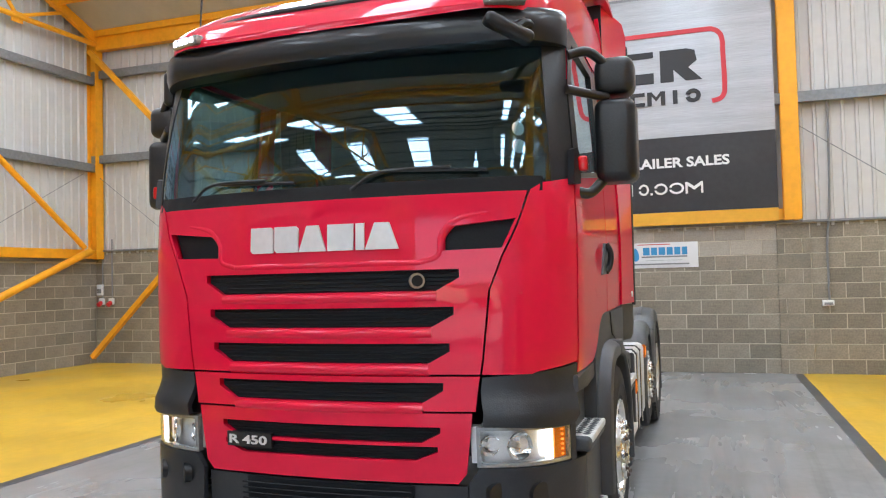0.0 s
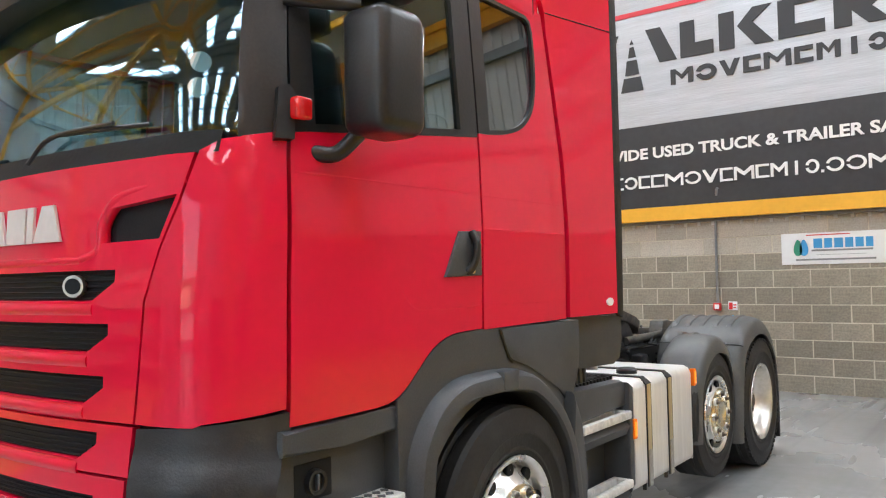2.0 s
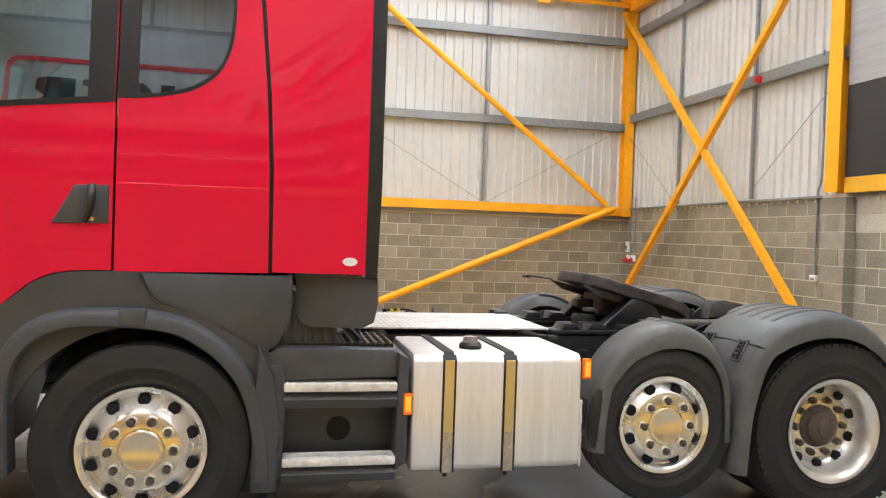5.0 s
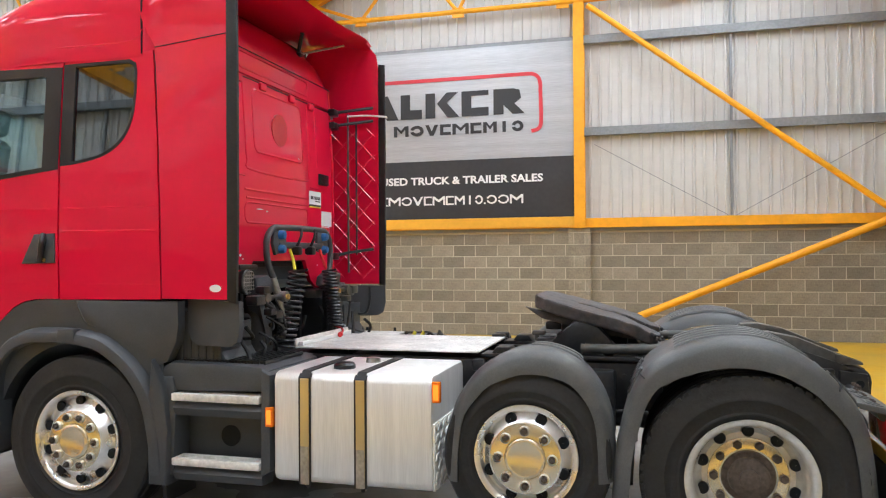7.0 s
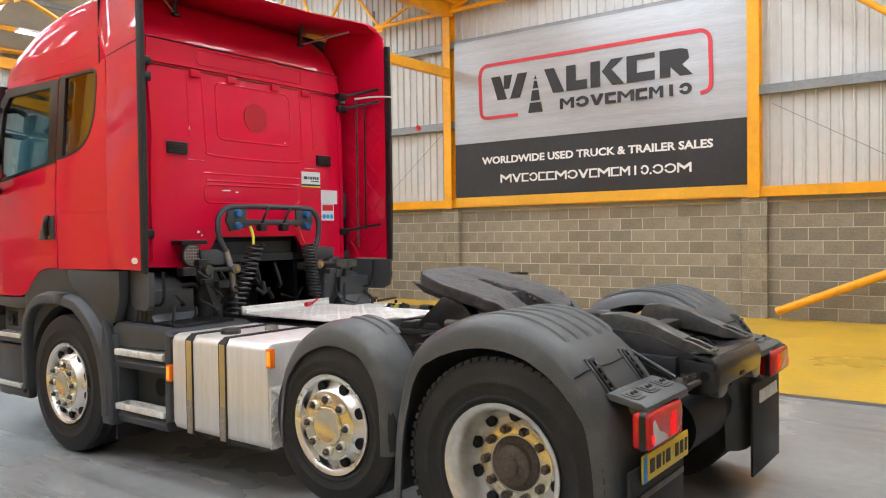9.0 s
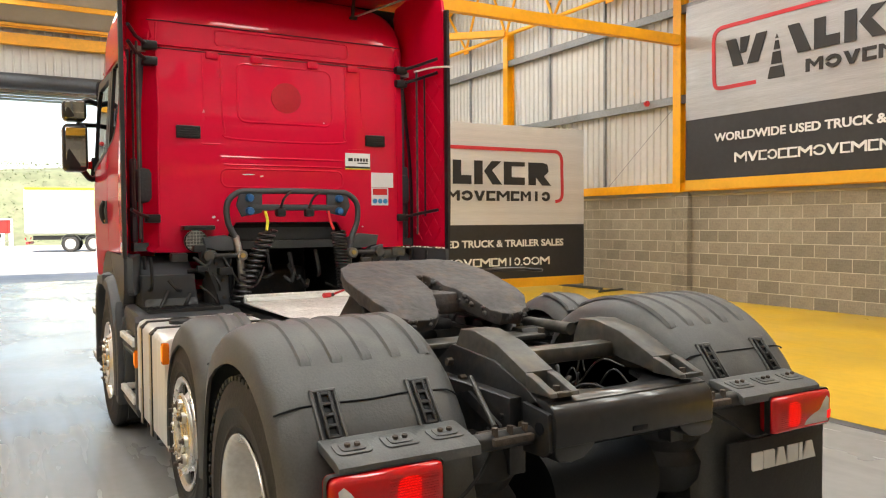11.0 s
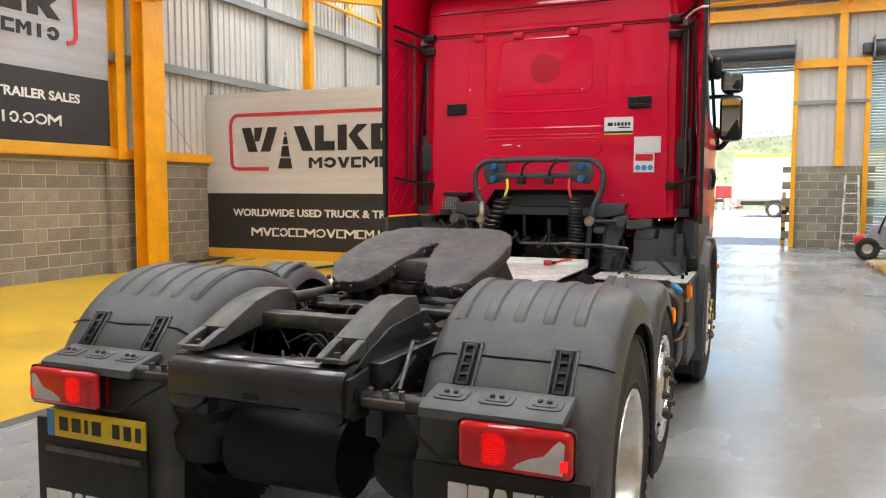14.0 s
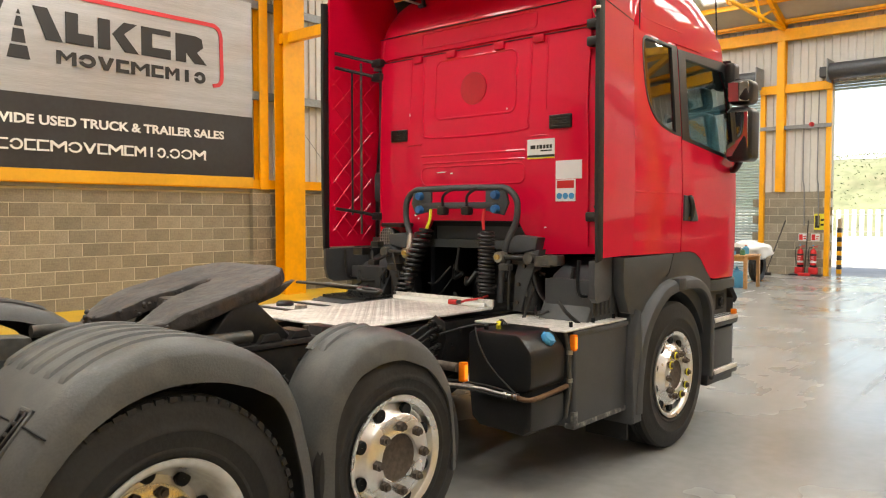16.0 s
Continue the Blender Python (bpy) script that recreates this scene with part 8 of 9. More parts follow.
# ---- wall A fittings ----
def extinguisher(m, label, gas=False):
    """A foam cylinder with a hose, or a slim gas cylinder with a horn."""
    r, h = (0.056, 0.50) if gas else (0.075, 0.45)
    th = thing("fire_extinguisher", label, "fire extinguisher", "fire extinguishers", m)
    part("cylinder", revolve([(0.001, 0.0), (r - 0.006, 0.0), (r, 0.015), (r, h - 0.06), (r * 0.9, h - 0.02), (r * 0.5, h + 0.015), (0.022, h + 0.025), (0.022, h + 0.045)], (0, 0, 0), "z", 28), SIGN_RED, th)
    valve = part("valve", cyl((0, 0, h + 0.04), (0, 0, h + 0.085), 0.02, n=14), BRASS, th)
    part("lever", prism([(0.115, h + 0.10), (0.02, h + 0.085), (-0.03, h + 0.085), (-0.03, h + 0.098), (0.02, h + 0.10), (0.115, h + 0.125)], "y", -0.011, 0.011, 0.004), SIGN_RED, valve)
    part("lower_lever", prism([(0.10, h + 0.065), (0.015, h + 0.07), (0.015, h + 0.08), (0.10, h + 0.08)], "y", -0.009, 0.009, 0.003), SIGN_RED, valve)
    part("safety_tag", box((-0.018, -0.03, h + 0.10), (0.018, -0.022, h + 0.14), 0.003), BLUE_CAP, valve)
    if gas:
        part("hose", tube(arc([(-0.02, 0, h + 0.065), (-0.06, -0.01, h + 0.07), (-0.085, -0.01, h + 0.02), (-0.088, -0.01, h - 0.03)], 5), 0.009, 8), RUBBER, th)
        part("horn", cyl((-0.088, -0.01, h - 0.03), (-0.095, -0.01, h - 0.21), 0.014, 0.034, n=16), GRILLE_BLACK, th)
    else:
        part("hose", tube(arc([(-0.02, 0, h + 0.065), (-0.09, -0.01, h + 0.065), (-0.12, -0.01, h - 0.04), (-0.115, -0.01, 0.24), (-0.09, -0.01, 0.08)], 6), 0.010, 8), RUBBER, th)
        part("base_ring", revolve([(0.077, -0.004), (0.079, 0.0), (0.079, 0.055), (0.0755, 0.058)], (0, 0, 0), "z", 28), GRILLE_BLACK, th)
    part("band", revolve([(r + 0.001, h - 0.145), (r + 0.0012, h - 0.10)], (0, 0, 0), "z", 28), GRILLE_BLACK if gas else INK, th)
    for k in range(3):
        part("bar", box((-r * 0.5, -r - 0.002, h - 0.18 - k * 0.045), (r * (0.4 - 0.1 * k), -r * 0.86, h - 0.172 - k * 0.045)), PAPER, th)
    part("white_strip", revolve([(r + 0.001, 0.115), (r + 0.0012, 0.165)], (0, 0, 0), "z", 28), PAPER, th)
    part("wall_bracket", box((-0.03, r, 0.25), (0.03, 0.10, 0.40), 0.004), STEEL, th)
    return th


extinguisher(pose(HX1 - 0.10, 0.53, 0.37, 0, 0, -90), "red foam extinguisher with a dark hose hung on the block wall")
extinguisher(pose(HX1 - 0.10, 0.20, 0.34, 0, 0, -90), "slim red gas extinguisher with a black horn on the block wall", True)
extinguisher(pose(HX0 + 0.12, -2.85, 0.22, 0, 0, 90), "red fire extinguisher on a stand by the doorway")
extinguisher(pose(HX0 + 0.12, -2.53, 0.22, 0, 0, 90), "red fire extinguisher on a stand by the doorway")


def wall_sign(name, y, z, w, h, label, base=PAPER, mark_m=SIGN_RED, x=HX1 - 0.004):
    th = thing(name, label, "sign", "small wall signs", pose(x, y, z, 0, 0, -90 if x > 0 else 90))
    part("plate", box((-w / 2, -0.006, -h / 2), (w / 2, 0.0, h / 2), 0.002), base, th)
    part("symbol", box((-w * 0.42, -0.009, -h * 0.38), (-w * 0.02, -0.005, h * 0.38)), mark_m, th)
    part("bar", box((w * 0.06, -0.009, h * 0.05), (w * 0.40, -0.005, h * 0.18)), mark_m, th)
    part("bar", box((w * 0.06, -0.009, -h * 0.25), (w * 0.34, -0.005, -h * 0.12)), mark_m, th)


wall_sign("fire_sign", 0.77, 0.915, 0.19, 0.11, "small red and white fire point sign")
wall_sign("fire_sign", 0.23, 1.10, 0.12, 0.12, "small red and white fire alarm sign")
wall_sign("fire_sign", 0.02, 0.87, 0.19, 0.13, "small red and white fire point sign")
wall_sign("notice_sign", -2.42, 1.41, 0.28, 0.42, "yellow notice on the block wall", YELLOW_TAG, INK, HX0 + 0.004)
wall_sign("fire_sign", -2.83, 1.0, 0.22, 0.2, "small red and white fire point sign", PAPER, SIGN_RED, HX0 + 0.004)
wall_sign("fire_sign", -2.52, 1.0, 0.22, 0.2, "small red and white fire point sign", PAPER, SIGN_RED, HX0 + 0.004)
call = thing("fire_call_point", "red fire call point box on the block wall", "call point", "", pose(HX1, 0.43, 1.09, 0, 0, -90))
part("case", box((-0.05, -0.05, -0.05), (0.05, 0, 0.05), 0.008), SIGN_RED, call)
part("window", box((-0.03, -0.053, -0.03), (0.03, -0.048, 0.03)), PAPER, call)
ab = thing("sponsor_board", "white board with a blue and green emblem on the wall", "sign", "", pose(HX1, -0.41, 1.63, 0, 0, -90))
board = part("board", box((0, -0.008, 0), (1.215, 0, 0.40), 0.003), PAPER, ab)
for a in np.linspace(0, 1, 2):
    part("emblem_drop", prism([(0.20 + 0.07 * a + 0.05 * math.cos(t) * (1 - 0.35 * math.sin(t)), 0.215 + 0.105 * math.sin(t)) for t in np.linspace(0, 6.28, 20, endpoint=False)], "y", -0.012, -0.006), (mat("emblem_green", (0.03, 0.25, 0.16), 0.5) if a == 0 else SIGN_BLUE), board)
xx = 0.385
for w in (0.12, 0.11, 0.12, 0.11, 0.11, 0.10):
    part("mark", box((xx, -0.012, 0.205), (xx + w - 0.02, -0.006, 0.325)), SIGN_BLUE, board)
    xx += w + 0.004
for z, a, b, h, mt in ((0.165, 0.36, 1.05, 0.022, GALV), (0.118, 0.42, 0.98, 0.004, GALV), (0.05, 0.17, 1.08, 0.022, GALV), (0.365, 0.3, 0.8, 0.012, SIGN_RED)):
    part("bar", box((a, -0.012, z), (b, -0.006, z + h)), mt, board)


def conduit(pts, label="grey metal conduit fixed to the wall", r=0.012):
    return tagged(part("conduit", tube(arc(pts, 4), r, 8), GALV), label, "conduit", "wall conduits")


conduit([(HX1 - 0.03, 0.42, 1.14), (HX1 - 0.03, 0.42, 1.8), (HX1 - 0.03, 0.41, 2.40), (HX1 - 0.1, 0.37, 2.52), (HX1 - 0.18, 0.34, 2.66), (HX1 - 0.1, 0.33, 2.70)], r=0.018)
conduit([(HX1 - 0.03, -3.44, 1.08), (HX1 - 0.03, -3.44, 1.9), (HX1 - 0.05, -3.47, 2.3), (HX1 - 0.06, -3.50, 2.9), (HX1 - 0.07, -3.52, 4.05)], r=0.016)
conduit([(HX1 - 0.03, 4.20, 1.2), (HX1 - 0.03, 4.20, 2.0), (HX1 - 0.03, 4.19, 2.35), (HX1 - 0.05, 4.10, 2.6), (HX1 - 0.06, 4.10, 4.0), (HX1 - 0.12, 4.06, 4.22), (HX1 - 0.18, 4.0, 4.15)], r=0.016)
for y in (9.86, 9.62):
    conduit([(HX1 - 0.03, y, 1.3), (HX1 - 0.03, y, 1.9), (HX1 - 0.03, y, 2.5)], r=0.014)


def socket_box(y, z, w, h, mt, label, x=HX1):
    th = thing("socket_box", label, "socket", "wall sockets", pose(x, y, z, 0, 0, -90))
    part("case", box((-w / 2, -0.06, -h / 2), (w / 2, 0, h / 2), 0.008), mt, th)
    part("cover", box((-w * 0.35, -0.066, -h * 0.3), (w * 0.35, -0.06, h * 0.1), 0.003), GALV, th)


socket_box(-3.42, 1.05, 0.16, 0.09, PAPER, "white double socket on the block wall")
socket_box(4.20, 1.16, 0.12, 0.09, PAPER, "white socket on the block wall")
socket_box(9.92, 1.48, 0.14, 0.22, PAPER, "white switch box on the block wall")
for y in (9.88, 9.64):
    th = thing("industrial_socket", "red and white industrial socket on the block wall", "socket", "wall sockets", pose(HX1, y, 1.24, 0, 0, -90))
    part("case", box((-0.055, -0.06, -0.06), (0.055, 0, 0.07), 0.012), PAPER, th)
    part("cap", cyl((0, -0.055, -0.02), (0, -0.13, -0.06), 0.045, n=18), SIGN_RED, th)


def siren(m):
    th = thing("red_sounder", "small red alarm sounder on the rail", "alarm sounder", "alarm sounders", m)
    part("base", cyl((0, 0, 0), (0, -0.05, 0), 0.06, n=20), SIGN_RED, th)
    part("horn", cyl((0, -0.05, 0), (0, -0.10, 0), 0.045, 0.03, n=20), SIGN_RED, th)


siren(pose(HX1 - 0.14, 5.43, 4.10, 0, 0, -90))
siren(pose(-5.5, HY1 - 0.13, 3.98))
siren(pose(HX0 + 0.13, -2.63, 3.94, 0, 0, 90))
# thin brace wires on the cladding
for p, q in (((2.2, HY1 - 0.12, 3.7), (4.6, HY1 - 0.12, 2.3)), ((7.4, HY1 - 0.12, 3.8), (4.75, HY1 - 0.12, 2.3)), ((-4.8, HY1 - 0.12, 3.8), (-6.7, HY1 - 0.12, 2.3)), ((-4.9, HY0 + 0.12, 3.7), (-6.2, HY0 + 0.12, 2.3)), ((HX1 - 0.12, -3.1, 3.7), (HX1 - 0.12, -4.9, 2.4)), ((HX1 - 0.12, 3.9, 3.7), (HX1 - 0.12, 5.6, 2.4)), ((HX1 - 0.12, 9.9, 3.8), (HX1 - 0.12, 8.0, 2.4))):
    tagged(part("brace_wire", tube([p, q], 0.006, 6), GALV), "thin steel brace wire over the cladding", "wire", "brace wires")


# ---- batten lamps ----
for x, y in BATTENS:
    z = roof_z(x) - 0.32
    th = thing("batten_lamp", "white lit batten lamp hung under the roof", "ceiling lamp", "batten lamps", pose(x, y, z))
    part("housing", box((-0.13, -0.62, 0), (0.13, 0.62, 0.07), 0.015), PAPER, th)
    part("diffuser", box((-0.11, -0.6, -0.02), (0.11, 0.6, 0.001), 0.008), BATTEN_LIT, th)
    for s in (-0.5, 0.5):
        part("wire", tube([(0, s, 0.07), (0, s, 0.34)], 0.004, 5), GALV, th)


# ---- pallets, bench, buggy and odds and ends ----
WOOD = mat("pallet_wood", (0.48, 0.36, 0.22), 0.8, grain=0.25, scale=18, bump=0.3, var=0.2, aniso=(1, 8, 1), stain=(0.3, 0.22, 0.14), stain_amt=0.3)
TABLE_WOOD = mat("table_wood", (0.42, 0.22, 0.09), 0.5, grain=0.2, scale=14, bump=0.1, var=0.15)
CARTON = mat("carton", (0.5, 0.37, 0.24), 0.8, grain=0.08, scale=20, var=0.1)
CLOTH = mat("grey_cloth", (0.34, 0.32, 0.34), 0.9, grain=0.15, scale=40, bump=0.3)


def pallet(m, label):
    th = thing("pallet", label, "pallet", "wooden pallets", m)
    for i in range(7):
        part("deck_board", box((-0.6, -0.5 + i * 0.157, 0.122), (0.6, -0.5 + i * 0.157 + 0.095, 0.144), 0.003), WOOD, th)
    for x in (-0.55, 0, 0.55):
        part("stringer", box((x - 0.05, -0.5, 0.1), (x + 0.05, 0.54, 0.121), 0.003), WOOD, th)
        for y in (-0.45, 0.02, 0.49):
            part("block", box((x - 0.05, y - 0.05, 0.022), (x + 0.05, y + 0.05, 0.1), 0.003), WOOD, th)
        part("runner", box((x - 0.05, -0.5, 0.0), (x + 0.05, 0.54, 0.022), 0.003), WOOD, th)


pallet(pose(-7.15, 5.75, 0.004, 0, 0, 80), "pale wooden pallet lying at the foot of the banner")
pallet(pose(-8.1, 6.6, 0.004, 0, 0, 88), "pale wooden pallet lying behind the banner")
pallet(pose(-10.6, 4.1, 0.004, 0, 0, 92), "pale wooden pallet on the yellow floor")
for p, q in (((-6.2, 9.2, 0.03), (-6.35, 10.0, 0.03)), ((-6.0, -6.5, 0.03), (-7.0, -6.2, 0.05)), ((-6.1, -8.8, 0.03), (-6.9, -9.2, 0.03))):
    tagged(part("steel_bar", tube([p, q], 0.025, 10), SHUTTER_DARK), "dark steel bar lying on the yellow floor", "bar", "loose steel bars")
net = thing("green_net", "crumpled dark green net lying on the floor", "net", "", pose(-6.3, -3.0, 0))
rg = random.Random(9)
for i in range(14):
    p = [Vector((rg.uniform(-0.25, 0.25), rg.uniform(-0.4, 0.4), rg.uniform(0.02, 0.08))) for _ in range(4)]
    part("fold", tube(arc(p, 5), 0.022, 6), mat("net_green", (0.05, 0.09, 0.06), 0.8, grain=0.3, scale=50) if i == 0 else bpy.data.materials["net_green"], net)


def table(m, label, L, W, Hh):
    th = thing("table", label, "table", "work tables", m)
    part("tabletop", box((-L / 2, -W / 2, Hh - 0.035), (L / 2, W / 2, Hh), 0.006), TABLE_WOOD, th)
    for x in (-L / 2 + 0.05, L / 2 - 0.05):
        for y in (-W / 2 + 0.05, W / 2 - 0.05):
            part("leg", box((x - 0.035, y - 0.035, 0), (x + 0.035, y + 0.035, Hh - 0.035), 0.004), TABLE_WOOD, th)
    for y in (-W / 2 + 0.05, W / 2 - 0.05):
        part("apron", box((-L / 2 + 0.08, y - 0.012, Hh - 0.13), (L / 2 - 0.08, y + 0.012, Hh - 0.036)), TABLE_WOOD, th)


table(pose(-12.1, -2.95, 0, 0, 0, 88), "brown wooden table covered with loose parts", 0.9, 0.8, 0.72)
table(pose(-12.3, -4.15, 0, 0, 0, 90), "brown wooden table covered with loose parts", 1.3, 0.7, 0.72)
cols = (mat("clutter_red", (0.35, 0.05, 0.05), 0.5), mat("clutter_orange", (0.7, 0.16, 0.03), 0.5), mat("clutter_white", (0.6, 0.62, 0.65), 0.6), mat("clutter_green", (0.06, 0.18, 0.1), 0.5), mat("clutter_dark", (0.05, 0.05, 0.06), 0.6), mat("clutter_blue", (0.06, 0.3, 0.5), 0.5))
for i in range(20):
    x, y, w = rg.uniform(-12.4, -11.85), rg.uniform(-4.65, -2.65), rg.uniform(0.05, 0.13)
    th = thing("tin" if i % 2 else "carton", ("loose tin standing on the work table" if i % 2 else "small carton lying on the work table"), "tin" if i % 2 else "box", "clutter on the tables", pose(x, y, 0.72, 0, 0, rg.uniform(0, 90)))
    mt = cols[i % 6]
    if i % 2:
        h = rg.uniform(0.08, 0.22)
        part("body", revolve([(0.001, 0), (w * 0.5, 0), (w * 0.5, h * 0.8), (w * 0.25, h * 0.9), (w * 0.2, h), (0.001, h)], (0, 0, 0), "z", 16), mt, th)
        part("lid", cyl((0, 0, h), (0, 0, h + 0.02), w * 0.22, n=12), cols[(i + 2) % 6], th)
    else:
        part("body", box((-w, -w * 0.8, 0), (w, w * 0.8, rg.uniform(0.06, 0.16)), 0.008), mt, th)
        part("flap", box((-w, -w * 0.8, 0.165), (0, w * 0.8, 0.17), 0.002), CARTON, th)
for x, y, mt, lab in ((-12.0, -2.85, cols[5], "blue plastic drum under the table"), (-12.15, -3.2, cols[2], "white plastic drum under the table")):
    th = thing("plastic_drum", lab, "drum", "plastic drums", pose(x, y, 0))
    part("body", revolve([(0.001, 0), (0.13, 0), (0.15, 0.03), (0.15, 0.3), (0.12, 0.36), (0.05, 0.38), (0.05, 0.41), (0.001, 0.41)], (0, 0, 0), "z", 20), mt, th)
    part("handle", tube(arc([(-0.06, 0, 0.38), (0, 0, 0.45), (0.06, 0, 0.38)], 4), 0.012, 8), mt, th)
bx_ = thing("tall_carton", "tall brown carton standing beside the banner", "carton", "", pose(-11.4, -4.75, 0))
part("body", box((-0.3, -0.25, 0.0), (0.3, 0.25, 1.7), 0.01), CARTON, bx_)
part("tape", box((-0.302, -0.03, 0.002), (0.302, 0.03, 1.703), 0.002), WOOD, bx_)
# sack, tyre, poles near the front wall
sk = thing("white_sack", "crumpled white sack over a black tyre", "sack", "", pose(-14.1, -3.3, 0))
bm = bmesh.new()
bmesh.ops.create_icosphere(bm, subdivisions=4, radius=0.42)
for v in bm.verts:
    n = noise.noise(v.co * 4) * 0.12 + noise.noise(v.co * 11) * 0.04
    v.co += v.normal * n
    v.co = Vector((v.co.x, v.co.y * 1.1, max(0.35, v.co.z * 0.6 + 0.72)))
part("cloth", bm, PAPER, sk)
ty = thing("loose_tyre", "black tyre leaning under the sack", "tyre", "", pose(-14.0, -3.1, 0.35, 0, 12, 0))
part("tyre", tyre_mesh(0.35, 0.2, 0.1, Vector((0, 0, 0))), RUBBER, ty)
for p, q, lab in (((-15.9, -3.55, 0.02), (-16.5, -3.25, 1.44), "black broom leaning on the wall"), ((-16.3, -2.69, 0.05), (-16.52, -2.68, 1.44), "shovel handle leaning on the wall")):
    th = thing("broom", lab, "broom", "brooms")
    part("handle", tube([p, q], 0.016, 8), BLACK_PLASTIC, th)
    part("head", box((p[0] - 0.05, p[1] - 0.15, 0), (p[0] + 0.05, p[1] + 0.15, 0.08), 0.01), SIGN_RED if "shovel" in lab else BLACK_PLASTIC, th)
st = thing("extinguisher_stand", "black floor tray under the fire extinguishers", "stand", "", pose(HX0 + 0.18, -2.69, 0))
part("tray", box((-0.15, -0.4, 0), (0.15, 0.4, 0.04), 0.01), BLACK_PLASTIC, st)
for y in (-0.17, 0.17):
    part("block", box((-0.12, y - 0.1, 0.04), (0.05, y + 0.1, 0.22), 0.01), SIGN_RED, st)
for y in (-2.45, -2.80):
    conduit([(HX0 + 0.03, y, 1.3), (HX0 + 0.03, y - 0.02, 2.3), (HX0 + 0.05, y - 0.05, 2.7), (HX0 + 0.05, y - 0.04, 4.8)], r=0.015)
for s, y in ((1, -2.03), (-1, 1.99)):
    th = thing("door_guard", "black and yellow striped guard post at the doorway", "guard post", "door guards", pose(HX0 - 0.35, y, 0))
    part("core", box((-0.05, -0.05, 0), (0.05, 0.05, 1.5), 0.01), CARTON, th)
    for i in range(10):
        part("stripe", box((-0.055, -0.055, 0.05 + i * 0.12), (0.055, 0.055, 0.165 + i * 0.12), 0.006), INK if i % 2 else YELLOW_STEEL, th)
# step ladder
ld = thing("step_ladder", "folded aluminium step ladder leaning by the shutter", "ladder", "", pose(HX0 + 0.4, 3.6, 0, 0, 0, 90))
for x in (-0.2, 0.2):
    part("stile", tube([(x * 1.15, -0.1, 0.0), (x * 0.75, 0.12, 1.95)], 0.025, 8), ALU, ld)
    part("rear_stile", tube([(x * 1.1, 0.25, 0.0), (x * 0.75, 0.14, 1.9)], 0.02, 8), ALU, ld)
for i in range(7):
    f = (i + 0.6) / 7.4
    part("tread", box((-0.2 + 0.06 * f, -0.14 + 0.22 * f, 1.95 * f - 0.015), (0.2 - 0.06 * f, -0.03 + 0.22 * f, 1.95 * f + 0.015), 0.004), ALU, ld)
# small off-road buggy with a cloth over its nose
bg = thing("buggy", "small dark off-road buggy with a grey cloth over its nose", "buggy", "", pose(-13.4, 4.3, 0, 0, 0, 82))
for x in (-0.55, 0.6):
    for y in (-0.48, 0.48):
        w = part("tyre", tyre_mesh(0.25, 0.12, 0.1, Vector((x, y, 0.25))), RUBBER, bg)
        part("rim", revolve([(0.13, 0.08), (0.10, 0.06), (0.04, 0.05), (0.001, 0.06)], (x, y, 0.25), "y", 24, -1 if y < 0 else 1), STEEL, w)
part("chassis", box((-0.75, -0.32, 0.22), (0.8, 0.32, 0.36), 0.04), BLACK_PLASTIC, bg)
part("nose", box((-0.85, -0.3, 0.3), (-0.25, 0.3, 0.55), 0.08, 3), SIGN_RED, bg)
for y in (-0.22, 0.22):
    sq = part("seat", box((0.05, y - 0.17, 0.36), (0.45, y + 0.17, 0.48), 0.04, 3), BLACK_PLASTIC, bg)
    part("backrest", box((0.4, y - 0.17, 0.45), (0.55, y + 0.17, 1.0), 0.05, 3), BLACK_PLASTIC, sq)
for y in (-0.36, 0.36):
    part("roll_bar", tube(arc([(-0.4, y, 0.4), (-0.25, y, 0.9), (0.0, y * 0.9, 1.3), (0.5, y * 0.9, 1.33), (0.72, y, 0.9), (0.78, y, 0.35)], 6), 0.022, 10), BLACK_PLASTIC, bg)
for x, z in ((0.0, 1.3), (0.5, 1.33)):
    part("cross_bar", tube([(x, -0.33, z), (x, 0.33, z)], 0.02, 8), BLACK_PLASTIC, bg)
part("steering_wheel", tube([(-0.12 + 0.05 * math.sin(a), -0.2 + 0.14 * math.cos(a), 0.75 + 0.13 * math.sin(a)) for a in np.linspace(0, 6.28, 20, endpoint=False)], 0.014, 6, True), BLACK_PLASTIC, bg)
cl = thing("cloth_cover", "grey cloth draped over the buggy's nose", "cloth", "", pose(-13.35, 3.95, 0, 0, 0, 82))
bm = bmesh.new()
g = []
for i in range(15):
    row = []
    for j in range(15):
        u, v = (i - 7) / 7, (j - 7) / 7
        drop = max(abs(u), abs(v)) ** 2.2
        row.append(bm.verts.new((u * 0.36, v * 0.42, 0.78 - 0.50 * drop + 0.04 * math.sin(9 * u + 5 * v) * drop + 0.05 * noise.noise((u * 3, v * 3, 0)))))
    g.append(row)
for i in range(14):
    for j in range(14):
        bm.faces.new((g[i][j], g[i][j + 1], g[i + 1][j + 1], g[i + 1][j]))
bmesh.ops.solidify(bm, geom=bm.faces[:], thickness=0.01)
part("cloth", bm, CLOTH, cl)

